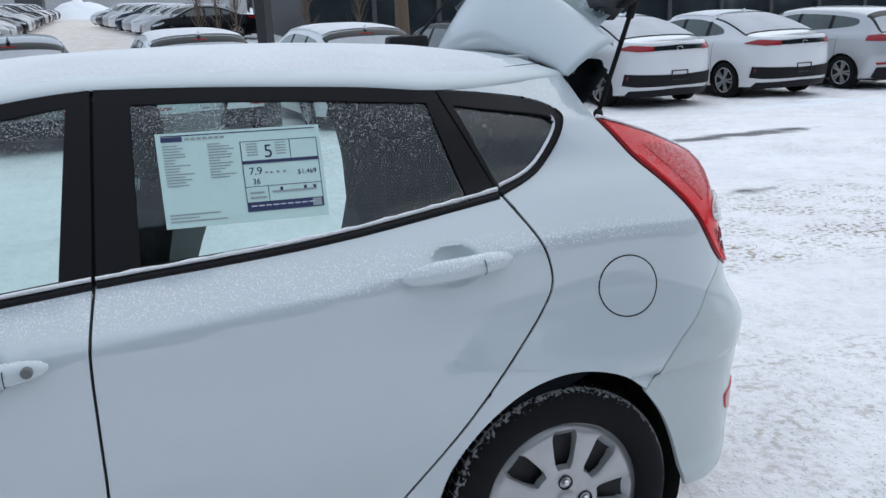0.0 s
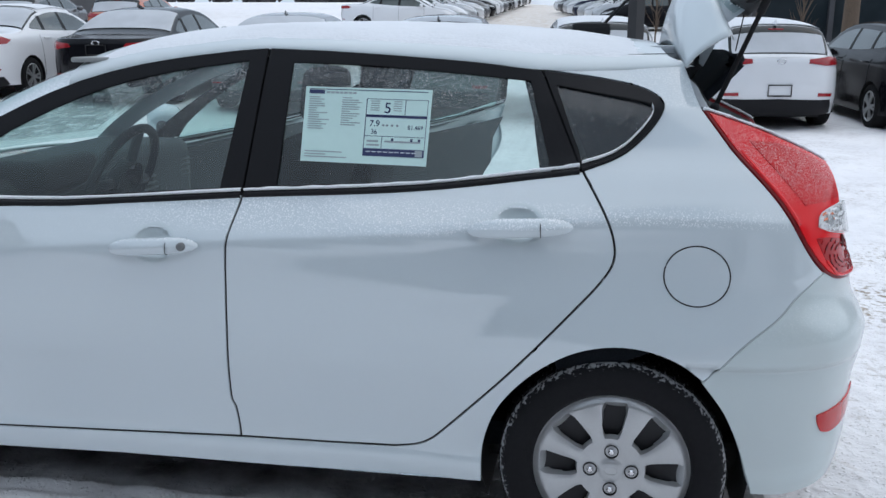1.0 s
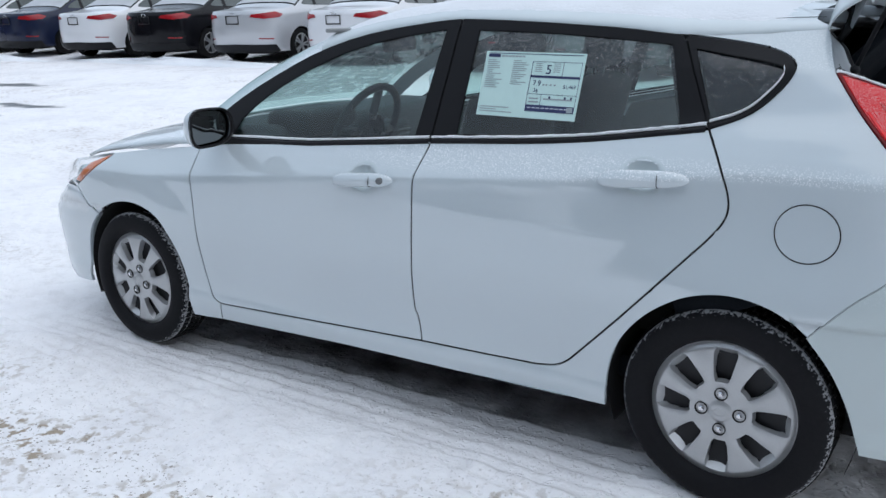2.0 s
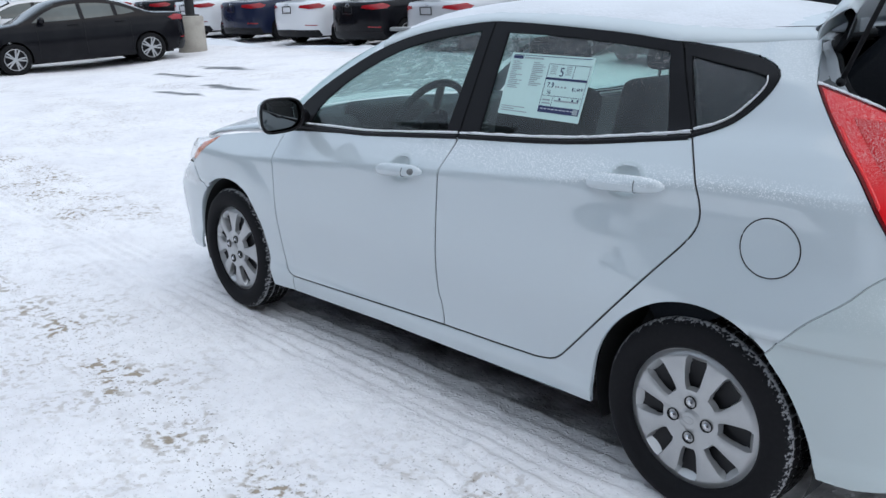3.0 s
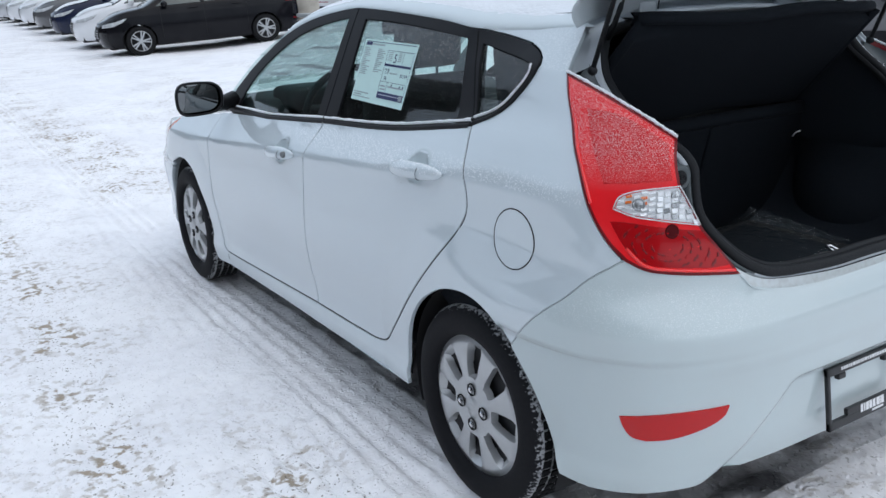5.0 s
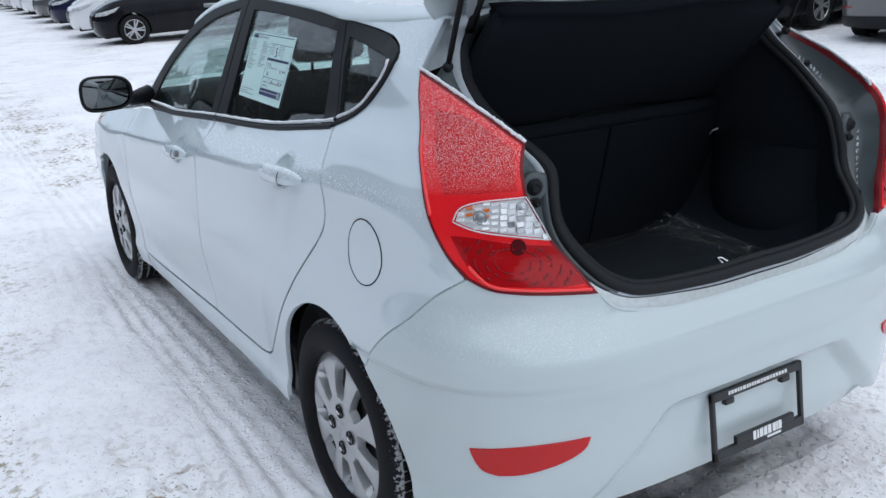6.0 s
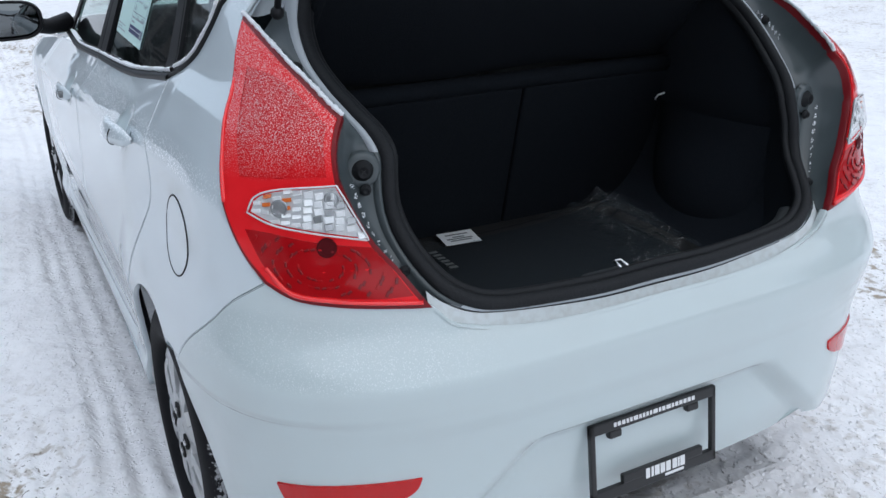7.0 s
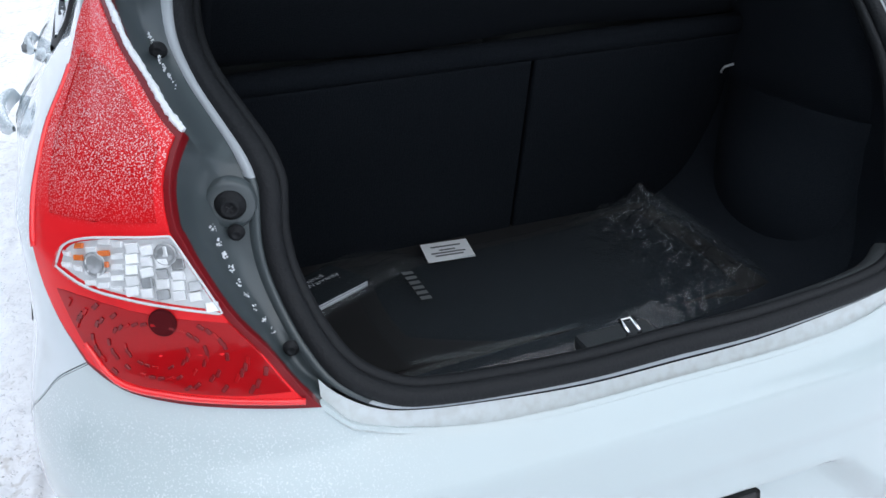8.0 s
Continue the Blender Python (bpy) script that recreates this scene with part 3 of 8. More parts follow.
for sgn in (0, 1):
    line = [roof_point(x, 0.30 + 0.06 * k if not sgn else 1.70 - 0.06 * k) + Vector((0, 0, 0.001)) for k, x in zip(np.linspace(0, 1, 16), np.linspace(0.0, 0.125, 16))]
    part("roof_seam", tube([tuple(p) for p in line], 0.0008, 5), LINER, car)


def pillar_point(i, j):
    """The A-pillar, from the cowl up to the roof's corner."""
    x = -2.26 + i * 0.68
    zr = lerp_tab(RAIL, x)
    w = half_width(x, zr)
    a = j * 0.62
    return (x - 0.055 * math.sin(a) * (1 - 0.4 * i), -w + 0.085 * math.sin(a) + 0.02 * i * j, zr + 0.075 * (1 - math.cos(a)) + 0.050 * math.sin(a))


both_sides("windscreen_pillar", grid_data(pillar_point, 24, 6), PAINT, car)


def screen_point(i, j, inset=0.0):
    """The windscreen between the pillars."""
    top, foot = Vector(pillar_point(1, 0.9)), Vector(pillar_point(0.03, 0.9))
    edge = foot.lerp(top, i)
    edge.z += 0.035 * math.sin(i * math.pi)
    t = 2 * j - 1
    return (edge.x - 0.17 * (1 - t * t) * (1 - 0.55 * i), t * abs(edge.y), edge.z + 0.035 * (1 - t * t) * i)


data = grid_data(screen_point, 12, 16)
mesh_object("windscreen", data[0], data[1], CAR_GLASS, car)
SCREEN_SNOW = bpy.data.materials.new("thin_snow_on_glass")
SCREEN_SNOW.use_nodes = True
nn, nl = SCREEN_SNOW.node_tree.nodes, SCREEN_SNOW.node_tree.links
nn["Principled BSDF"].inputs["Base Color"].default_value = (0.86, 0.88, 0.91, 1)
nn["Principled BSDF"].inputs["Roughness"].default_value = 0.9
thin, blend, lumps = nn.new("ShaderNodeBsdfTransparent"), nn.new("ShaderNodeMixShader"), nn.new("ShaderNodeTexNoise")
thin.inputs[0].default_value = (0.97, 0.98, 0.99, 1)
lumps.inputs["Scale"].default_value = 14
spread = nn.new("ShaderNodeMapRange")
spread.inputs[1].default_value, spread.inputs[2].default_value, spread.inputs[3].default_value, spread.inputs[4].default_value = 0.3, 0.7, 0.45, 0.90
nl.new(lumps.outputs[0], spread.inputs[0])
nl.new(spread.outputs[0], blend.inputs[0])
nl.new(nn["Principled BSDF"].outputs[0], blend.inputs[1])
nl.new(thin.outputs[0], blend.inputs[2])
nl.new(blend.outputs[0], nn["Material Output"].inputs[0])


def screen_snow_point(i, j):
    p = Vector(screen_point(0.06 + 0.80 * i + 0.02 * noise.noise(Vector((j * 9, i * 3, 2))), 0.04 + 0.92 * j))
    return p + Vector((-0.004, 0, 0.005))


data = grid_data(screen_snow_point, 16, 30)
mesh_object("screen_snow", data[0], data[1], SCREEN_SNOW, car, "thin snow lying on the windscreen")
HOOD = [(-3.36, 0.70), (-3.28, 0.76), (-3.12, 0.835), (-2.9, 0.895), (-2.6, 0.942), (-2.35, 0.975), (-2.2, 0.985)]


def hood_point(i, j):
    t = 2 * j - 1
    x_back, x_front = -2.23 - 0.17 * (1 - t * t), -3.34 + 0.30 * abs(t) ** 2.4
    x = x_front + i * (x_back - x_front)
    w = min(abs(skin(x, 0.80)[1]) if x > X_NOSE else 0.79 * (1 - max(0, (X_NOSE - x) / 0.84) ** 2.6) ** (1 / 2.6), 0.79) - 0.055
    z = lerp_tab(HOOD, x) - 0.068 * abs(t) ** 3
    return (x, t * w, z)


data = grid_data(hood_point, 24, 24)
hood = mesh_object("bonnet", data[0], data[1], PAINT, car)
hood.modifiers.new("thickness", "SOLIDIFY").thickness = 0.012
part("cowl", box((-2.40, -0.56, 0.86), (-2.2, 0.56, 0.90), 0.01), BLACK_TRIM, car)
part("grille", box((-3.345, -0.42, 0.40), (-3.31, 0.42, 0.62), 0.01), BLACK_TRIM, car, "black front grille")

# dark structure behind the panel gaps, floor pan and wheel wells
under = bmesh.new()
add_box(under, (-3.05, -0.60, 0.20), (0.50, 0.60, 0.30), 0.02)
part("floor_pan", under, LINER, car)
backing = panel_data(skin, chain([(-2.2, 0.24), (-0.36, 0.25), (-0.36, 0.52), (-0.20, 0.64), (0.0, 0.68), (0.19, 0.63), (0.35, 0.78), (0.26, 1.07), (0.0, 1.02), (-0.2, 1.03), (-1.0, 0.96), (-2.2, 0.87)], [(-2.2, 0.24)]), 0.08, out=-0.030, depth=0, gap=0)
mesh_object("inner_side", backing[0], backing[1], LINER, car, "", True, backing[2])


def well_data(xa):
    return grid_data(lambda i, j: (xa + 0.355 * math.cos(math.radians(-22 + 224 * i)), -0.782 + 0.30 * j, 0.30 + 0.345 * math.sin(math.radians(-22 + 224 * i))), 24, 3)


for xa in (0.0, -2.57):
    both_sides("wheel_well", well_data(xa), LINER, car, "black wheel arch liner")
    part("well_wall", box((xa - 0.36, -0.52, 0.2), (xa + 0.36, 0.52, 0.62)), LINER, car)


# ---- window frames and glass ----
TOP_F = [(-0.988, 1.377), (-1.2, 1.357), (-1.414, 1.323), (-1.625, 1.263), (-1.848, 1.166), (-2.03, 1.071), (-2.24, 0.930)]
IN_TOP_F = [(-1.039, 1.345), (-1.206, 1.323), (-1.353, 1.298), (-1.507, 1.257), (-1.666, 1.195), (-1.833, 1.113), (-1.972, 1.015), (-2.01, 0.946)]
FRAME_F = ([[(-2.24, 0.930), (-1.6, 0.948), (-1.029, 0.992)], [(-1.029, 0.992), (-0.988, 1.377)], spline(TOP_F, 5)],
           [[(-2.01, 0.946), (-1.6, 0.963), (-1.092, 1.004)], [(-1.092, 1.004), (-1.039, 1.345)], spline(IN_TOP_F, 5)])
FRAME_R = ([spline([(-1.021, 0.993), (-0.534, 1.024), (-0.112, 1.079)], 6), [(-0.112, 1.079), (-0.224, 1.322)], spline([(-0.224, 1.322), (-0.42, 1.344), (-0.6, 1.358), (-0.8, 1.370), (-0.98, 1.377)], 4), [(-0.98, 1.377), (-1.021, 0.993)]],
           [spline([(-0.930, 1.015), (-0.534, 1.036), (-0.186, 1.070)], 6), [(-0.186, 1.070), (-0.250, 1.297)], spline([(-0.250, 1.297), (-0.409, 1.312), (-0.6, 1.327), (-0.75, 1.336), (-0.910, 1.341)], 4), [(-0.910, 1.341), (-0.930, 1.015)]])
FRAME_Q = ([[(-0.107, 1.079), (-0.217, 1.322)], spline([(-0.217, 1.322), (-0.07, 1.302), (0.06, 1.277), (0.108, 1.256)], 4), spline([(0.108, 1.256), (0.117, 1.237), (0.092, 1.197), (0.035, 1.145), (-0.03, 1.106), (-0.107, 1.079)], 4)],
           [[(-0.107, 1.096), (-0.182, 1.286)], spline([(-0.182, 1.286), (-0.07, 1.266), (0.06, 1.246), (0.080, 1.240)], 4), spline([(0.080, 1.240), (0.084, 1.226), (0.062, 1.196), (0.008, 1.148), (-0.04, 1.118), (-0.107, 1.096)], 4)])
for sides, holders in ((FRAME_F, front_doors), (FRAME_R, rear_doors), (FRAME_Q, side_panels)):
    both_sides("window_frame", ribbon_data(skin, *sides, out=0.002), BLACK_TRIM, holders, "matt black window frame")
    pane = chain(*sides[1])
    both_sides("window_glass", panel_data(skin, shrink(pane, -0.006), 0.05, out=-0.006, depth=0, gap=0), SIDE_GLASS, holders, "tinted glass with flecks of frost")

both_sides("centre_pillar", panel_data(skin, chain([(-1.085, 0.985), (-0.95, 0.995)], [(-0.95, 0.995), (-0.92, 1.36)], [(-0.92, 1.36), (-1.04, 1.36), (-1.085, 0.985)]), 0.06, out=-0.014, depth=0, gap=0), BLACK_TRIM, car, "black door pillar")
both_sides("rear_pillar", panel_data(skin, chain([(-0.19, 1.05), (-0.08, 1.08)], [(-0.08, 1.08), (-0.19, 1.315)], [(-0.19, 1.315), (-0.27, 1.31), (-0.19, 1.05)]), 0.06, out=-0.014, depth=0, gap=0), BLACK_TRIM, car, "black rear door pillar")
SNOW_EDGE = material("snow_strip", (0.86, 0.88, 0.91), 0.9, bump=0.5, bump_scale=120)


def strip_data(line, low, high, out, waviness=0.0):
    """A half-round strip along a line on the flank."""
    pts = even(line, max(6, int(len(line) * 3)))
    rng = random.Random(4)
    verts, faces = [], []
    cols = 6
    for p in pts:
        h = high * (1 + waviness * rng.uniform(-1, 1))
        o = out * (1 + waviness * rng.uniform(-1, 1))
        for k in range(cols + 1):
            t = k / cols
            verts.append(on_skin(skin, p[0], p[1] + low + (h - low) * t, -0.006 + (o + 0.006) * math.sin(t * math.pi) ** 0.6)[0])
    for i in range(len(pts) - 1):
        for k in range(cols):
            a = i * (cols + 1) + k
            faces.append((a, a + cols + 1, a + cols + 2, a + 1))
    return verts, faces, None


def plain_mirror(data):
    return [Vector((v[0], -v[1], v[2])) for v in data[0]], [f[::-1] for f in data[1]], None


for line, holders in ((FRAME_F[0][0], front_doors), (FRAME_R[0][0], rear_doors), (FRAME_Q[0][2][::-1], side_panels)):
    d = strip_data(line, -0.014 if holders is not side_panels else -0.006, 0.004, 0.007)
    for one, holder in ((d, holders[0]), (plain_mirror(d), holders[1])):
        mesh_object("belt_moulding", one[0], one[1], BLACK_TRIM, holder, "black rubber belt moulding")
    lie = line if holders is not side_panels else FRAME_Q[1][2][::-1]
    d = strip_data(lie, 0.003 if holders is not side_panels else -0.006, 0.015 if holders is not side_panels else 0.005, 0.008, 0.12)
    for one, holder in ((d, holders[0]), (plain_mirror(d), holders[1])):
        mesh_object("snow_strip", one[0], one[1], SNOW_EDGE, holder, "thin line of snow lying on the moulding")


# ---- door handles, mirrors, fuel flap ----
def handle_data(u0, u1, z0, z1):
    """A pull handle bowed outwards, with its cupped grip shown by the gap behind it."""
    def point(i, j):
        a = j * math.tau
        t = i
        u, z = u0 + (u1 - u0) * t, z0 + (z1 - z0) * t
        bow = math.sin(t * math.pi) ** 0.45
        h = 0.0185 * (0.22 + 0.82 * bow) * (1 + 0.12 * math.cos(t * math.pi * 2))
        return on_skin(skin, u, z + h * math.sin(a), 0.004 + 0.024 * bow + 0.011 * math.cos(a) * (0.25 + 0.75 * bow))[0]
    return grid_data(point, 20, 12)


CUP = material("handle_cup_paint", (0.56, 0.635, 0.66), 0.45, coat=1.0)
for (u0, u1, z0, z1), lock, holders in ((HANDLE_F, True, front_doors), (HANDLE_R, False, rear_doors)):
    d = handle_data(u0, u1, z0, z1)
    um, zm = u0 + 0.48 * (u1 - u0), (z0 + z1) / 2
    far = cup_at((u0, u1, z0, z1))
    cup = [(um + 0.073 * math.cos(a), zm + 0.008 + 0.053 * math.sin(a)) for a in np.linspace(0, math.tau, 41)[:-1]]

    def bowl(u, z, far=far):
        r = far((u, z))
        return on_skin(skin, u, z, 0.0007 - 0.026 * max(0, 1 - r**2.2))[0]
    bowl_d = panel_data(bowl, cup, 0.008, depth=0, gap=0)
    seam_u = u0 + 0.70 * (u1 - u0)
    ring = [on_skin(skin, seam_u, zm + 0.014 * math.sin(a), 0.027 + 0.012 * math.cos(a))[0] for a in np.linspace(0, math.tau, 25)[:-1]]
    for k, holder in enumerate(holders):
        f = plain_mirror if k else (lambda q: q)
        mesh_object("door_handle", *f(d)[:2], PAINT, holder, "white pull handle")
        mesh_object("handle_cup", *f(bowl_d)[:2], CUP, holder, "shallow painted cup behind the handle")
        part("handle_joint", tube([(p[0], -p[1] if k else p[1], p[2]) for p in ring], 0.0011, 4, True), BLACK_TRIM, holder)
        if lock and not k:
            c, nrm = on_skin(skin, u0 + 0.86 * (u1 - u0), z0 + 0.86 * (z1 - z0), 0.030)
            part("key_lock", lathe([(0.0001, -0.008), (0.009, -0.008), (0.0115, -0.004), (0.0115, 0.006)], 20, Matrix.Translation(c)), GREY_PLASTIC, holder, "grey key lock")

cf = (0.180, 0.831)
flap_line = [(cf[0] + 0.0735 * math.cos(a), cf[1] + 0.0735 * math.sin(a)) for a in np.linspace(0, math.tau, 65)[:-1]]
both = panel_data(skin, flap_line, 0.03, out=0.0012, depth=0.006, gap=0)
mesh_object("fuel_flap", both[0], both[1], PAINT, car, "round white fuel flap", True, both[2])
part("flap_gap", tube([on_skin(skin, cf[0] + 0.0752 * math.cos(a), cf[1] + 0.0752 * math.sin(a), 0.0003)[0] for a in np.linspace(0, math.tau, 65)[:-1]], 0.0019, 6, True), LINER, car, "dark gap round the flap")


def mirror_part(side):
    """A wing mirror: painted shell, black rim, glass, foot."""
    def shell(i, j):
        a = j * math.tau
        k = math.sin(min(i, 1) * math.pi / 2)
        ry, rz = 0.105 * k ** 0.55, 0.072 * k ** 0.55
        c, s = math.cos(a), math.sin(a)
        y = -0.912 - side * 0 + ry * math.copysign(abs(c) ** 0.55, c)
        z = 1.012 + rz * math.copysign(abs(s) ** 0.75, s) * (1 - 0.12 * c)
        return (-1.985 + 0.105 * i, y if side < 0 else -y, z)
    d = grid_data(shell, 10, 28, side > 0)
    m = mesh_object("wing_mirror", d[0], d[1], PAINT, car, "white wing mirror with black rim")

    def rim(i, j):
        a = j * math.tau
        c, s = math.cos(a), math.sin(a)
        k = 1.01 - 0.13 * i
        y = -0.912 + 0.105 * k * math.copysign(abs(c) ** 0.55, c)
        z = 1.012 + 0.072 * k * math.copysign(abs(s) ** 0.75, s) * (1 - 0.12 * c)
        return (-1.884 + 0.012 * math.sin(i * math.pi), y if side < 0 else -y, z)
    d = grid_data(rim, 4, 28, side > 0)
    mesh_object("rim", d[0], d[1], BLACK_TRIM, m)

    def face(i, j):
        a = j * math.tau
        c, s = math.cos(a), math.sin(a)
        k = 0.93 * i
        y = -0.912 + 0.105 * k * math.copysign(abs(c) ** 0.55, c)
        return (-1.886 - 0.008 * i * i, y if side < 0 else -y, 1.012 + 0.072 * k * math.copysign(abs(s) ** 0.75, s) * (1 - 0.12 * c))
    d = grid_data(face, 6, 28, side > 0)
    mesh_object("mirror_glass", d[0], d[1], MIRROR, m)
    y0 = side * 0.70
    foot = bmesh.new()
    add_tube(foot, [(-2.06, y0, 0.975), (-2.02, side * 0.78, 0.965), (-1.96, side * 0.86, 0.985)], [0.038, 0.030, 0.028], 12)
    part("mirror_foot", foot, BLACK_TRIM, m, "", True)
    return m


# silver darkened in place of the dark scene the glass would reflect
MIRROR = material("mirror_dimmed_silver", (0.16, 0.17, 0.175), 0.03, metal=1.0)
mirror_part(-1)
far_mirror = mirror_part(1)


# ---- wheels ----
def wheel_parts(holder):
    """A steel wheel with an eight-spoke silver cover, facing -y; its middle is at the origin."""
    prof = [(0.180, 0.075), (0.225, 0.092), (0.262, 0.090), (0.286, 0.078), (0.294, 0.066)]
    for y in (0.062, 0.038, 0.032, 0.008, 0.002, -0.022, -0.028, -0.052):
        prof.append((0.2975, y))
    prof += [(0.2975, -0.062), (0.294, -0.068), (0.286, -0.080), (0.274, -0.087), (0.262, -0.090), (0.247, -0.0925), (0.234, -0.092), (0.222, -0.089), (0.214, -0.083), (0.209, -0.075), (0.206, -0.06), (0.195, 0.06)]
    tyre = part("tyre", lathe(prof, 72), TYRE_SNOW, holder, "black tyre crusted with snow at its shoulder", True)
    # tread blocks round the shoulder
    tread = bmesh.new()
    for k in range(64):
        for row, y in enumerate((-0.047, -0.012, 0.018, 0.05)):
            a = math.tau * (k + 0.5 * (row % 2)) / 64
            m = Matrix.Rotation(-a, 4, "Y") @ Matrix.Translation((0.2985, y, 0))
            bmesh.ops.create_cube(tread, size=1.0, matrix=m @ Matrix.Diagonal((0.006, 0.024, 0.021, 1)))
    part("tread", tread, TYRE, holder)
    # the cover: per sector a slot between two spokes
    radii = [0.030, 0.046, 0.062, 0.076, 0.082, 0.091, 0.101, 0.112, 0.124, 0.136, 0.146, 0.154, 0.160, 0.163, 0.171, 0.176]
    verts, faces, at = [], [], {}

    def slot(r):
        """Half the angle of the opening between two spokes, at radius r."""
        t = min(max((r - 0.076) / 0.087, 0), 1)
        return math.radians(13.4 - 2.6 * t) * (1 - 0.22 * max(0, abs(2 * t - 1) - 0.75) / 0.25)

    def level(r, a, off):
        dome = -0.082 + 0.009 * (r / 0.176) ** 3
        if r > 0.160:
            dome += 0.010 * (r - 0.160) / 0.016
        spoke = abs(off) / (math.pi / 8)
        return dome - 0.0018 * math.cos(spoke * math.pi) * min(1, r / 0.1) * min(1, max(0, (0.158 - r) / 0.02))

    cols = 10
    for s in range(8):
        mid = s * math.pi / 4
        for i, r in enumerate(radii):
            w = slot(r)
            twist = 0.035 * (r - 0.10) / 0.06 * (1 if s % 2 else -1)
            offs = [-math.pi / 8, -math.pi / 8 * 0.72 - w * 0.28, -math.pi / 8 * 0.4 - w * 0.6, -w, -w * 0.4, w * 0.4, w, math.pi / 8 * 0.4 + w * 0.6, math.pi / 8 * 0.72 + w * 0.28, math.pi / 8]
            for c, off in enumerate(offs):
                ang = mid + off + (twist if 0 < c < cols - 1 else 0)
                at[s, i, c] = len(verts)
                y = level(r, ang, math.pi / 8 - abs(off))
                if c in (3, 6) and 0.08 < r < 0.164:
                    y += 0.0025
                verts.append((r * math.cos(ang), y, r * math.sin(ang)))
    walls = {}
    for s in range(8):
        for i in range(len(radii) - 1):
            for c in range(cols - 1):
                hole = 3 <= c < 6 and 0.076 <= radii[i] and radii[i + 1] <= 0.1631
                f = (at[s, i, c], at[s, i + 1, c], at[s, i + 1, c + 1], at[s, i, c + 1])
                if not hole:
                    faces.append(f)
                else:
                    for e in ((f[0], f[1]), (f[1], f[2]), (f[2], f[3]), (f[3], f[0])):
                        key = tuple(sorted(e))
                        walls[key] = None if key in walls else e
    deep = {}
    for e in walls.values():
        if e:
            ids = []
            for v in e:
                if v not in deep:
                    deep[v] = len(verts)
                    x, y, z = verts[v]
                    r = math.hypot(x, z)
                    k = 1 - 0.11 * (1 if r > 0.12 else -0.4)
                    verts.append((x * k, y + 0.022, z * k))
                ids.append(v)
            faces.append((ids[0], ids[1], deep[ids[1]], deep[ids[0]]))
    bm = bmesh.new()
    vs = [bm.verts.new(v) for v in verts]
    for f in faces:
        try:
            bm.faces.new([vs[k] for k in f])
        except ValueError:
            pass
    bmesh.ops.remove_doubles(bm, verts=bm.verts, dist=0.0004)
    add_lathe(bm, [(0.175, -0.056), (0.178, -0.062), (0.177, -0.066), (0.174, -0.067)], 72)
    add_lathe(bm, [(0.0001, -0.0885), (0.018, -0.088), (0.024, -0.085), (0.0265, -0.083), (0.031, -0.082)], 40)
    bm.transform(Matrix.Diagonal((1.172, 1, 1.172, 1)))
    cover = part("wheel_cover", bm, SILVER, holder, "silver eight-spoke wheel cover")
    cover.data.polygons.foreach_set("use_smooth", [True] * len(cover.data.polygons))
    cover.modifiers.new("edges", "EDGE_SPLIT").split_angle = radians(38)
    for k in range(4):
        a = math.tau * k / 4 + radians(0)
        m = Matrix.Translation((0.054 * math.cos(a), 0, 0.054 * math.sin(a)))
        bm = lathe([(0.0190, -0.083), (0.0188, -0.0868), (0.0172, -0.0872), (0.0150, -0.0800), (0.0095, -0.0795)], 24, m)
        part("nut_well", bm, LINER, holder, "dark recess round the nut", True)
        bm = lathe([(0.0001, -0.092), (0.006, -0.0915), (0.0095, -0.089), (0.0095, -0.078)], 6, m)
        part("wheel_nut", bm, CHROME, holder, "bright wheel nut")
    part("cap_mark", lathe([(0.0125, -0.0887), (0.0145, -0.0893), (0.0165, -0.0883)], 32, Matrix.Diagonal((1.2, 1, 0.75, 1))), SILVER, holder)


TYRE_SNOW = material("tyre_with_snow", (0.007, 0.007, 0.009), 0.75, spec=0.2, grain=0.3, grain_scale=90, bump=0.06, bump_scale=120, tint=(0.014, 0.014, 0.015))
tn, tl = TYRE_SNOW.node_tree.nodes, TYRE_SNOW.node_tree.links


def crust(nodes, links):
    """Snow caught on the shoulder and the tread of a tyre, by the distance from the hub."""
    b, out = nodes["Principled BSDF"], nodes["Material Output"]
    where, sep, rad, noise_t, ramp, mul, cut, ice, mix = (nodes.new(k) for k in ("ShaderNodeTexCoord", "ShaderNodeSeparateXYZ", "ShaderNodeVectorMath", "ShaderNodeTexNoise", "ShaderNodeMapRange", "ShaderNodeMath", "ShaderNodeMapRange", "ShaderNodeBsdfDiffuse", "ShaderNodeMixShader"))
    flat = nodes.new("ShaderNodeCombineXYZ")
    links.new(where.outputs["Object"], sep.inputs[0])
    links.new(sep.outputs[0], flat.inputs[0])
    links.new(sep.outputs[2], flat.inputs[2])
    rad.operation = "LENGTH"
    links.new(flat.outputs[0], rad.inputs[0])
    noise_t.inputs["Scale"].default_value, noise_t.inputs["Detail"].default_value = 110, 6
    links.new(where.outputs["Object"], noise_t.inputs["Vector"])
    ramp.inputs[1].default_value, ramp.inputs[2].default_value = 0.272, 0.2965
    ramp.inputs[3].default_value, ramp.inputs[4].default_value = -0.25, 0.16
    links.new(rad.outputs["Value"], ramp.inputs[0])
    mul.operation = "ADD"
    links.new(ramp.outputs[0], mul.inputs[0])
    links.new(noise_t.outputs[0], mul.inputs[1])
    cut.inputs[1].default_value, cut.inputs[2].default_value = 0.56, 0.66
    links.new(mul.outputs[0], cut.inputs[0])
    cut.inputs[4].default_value = 0.55
    ice.inputs[0].default_value = (0.62, 0.63, 0.65, 1)
    links.new(cut.outputs[0], mix.inputs[0])
    links.new(b.outputs[0], mix.inputs[1])
    links.new(ice.outputs[0], mix.inputs[2])
    links.new(mix.outputs[0], out.inputs[0])


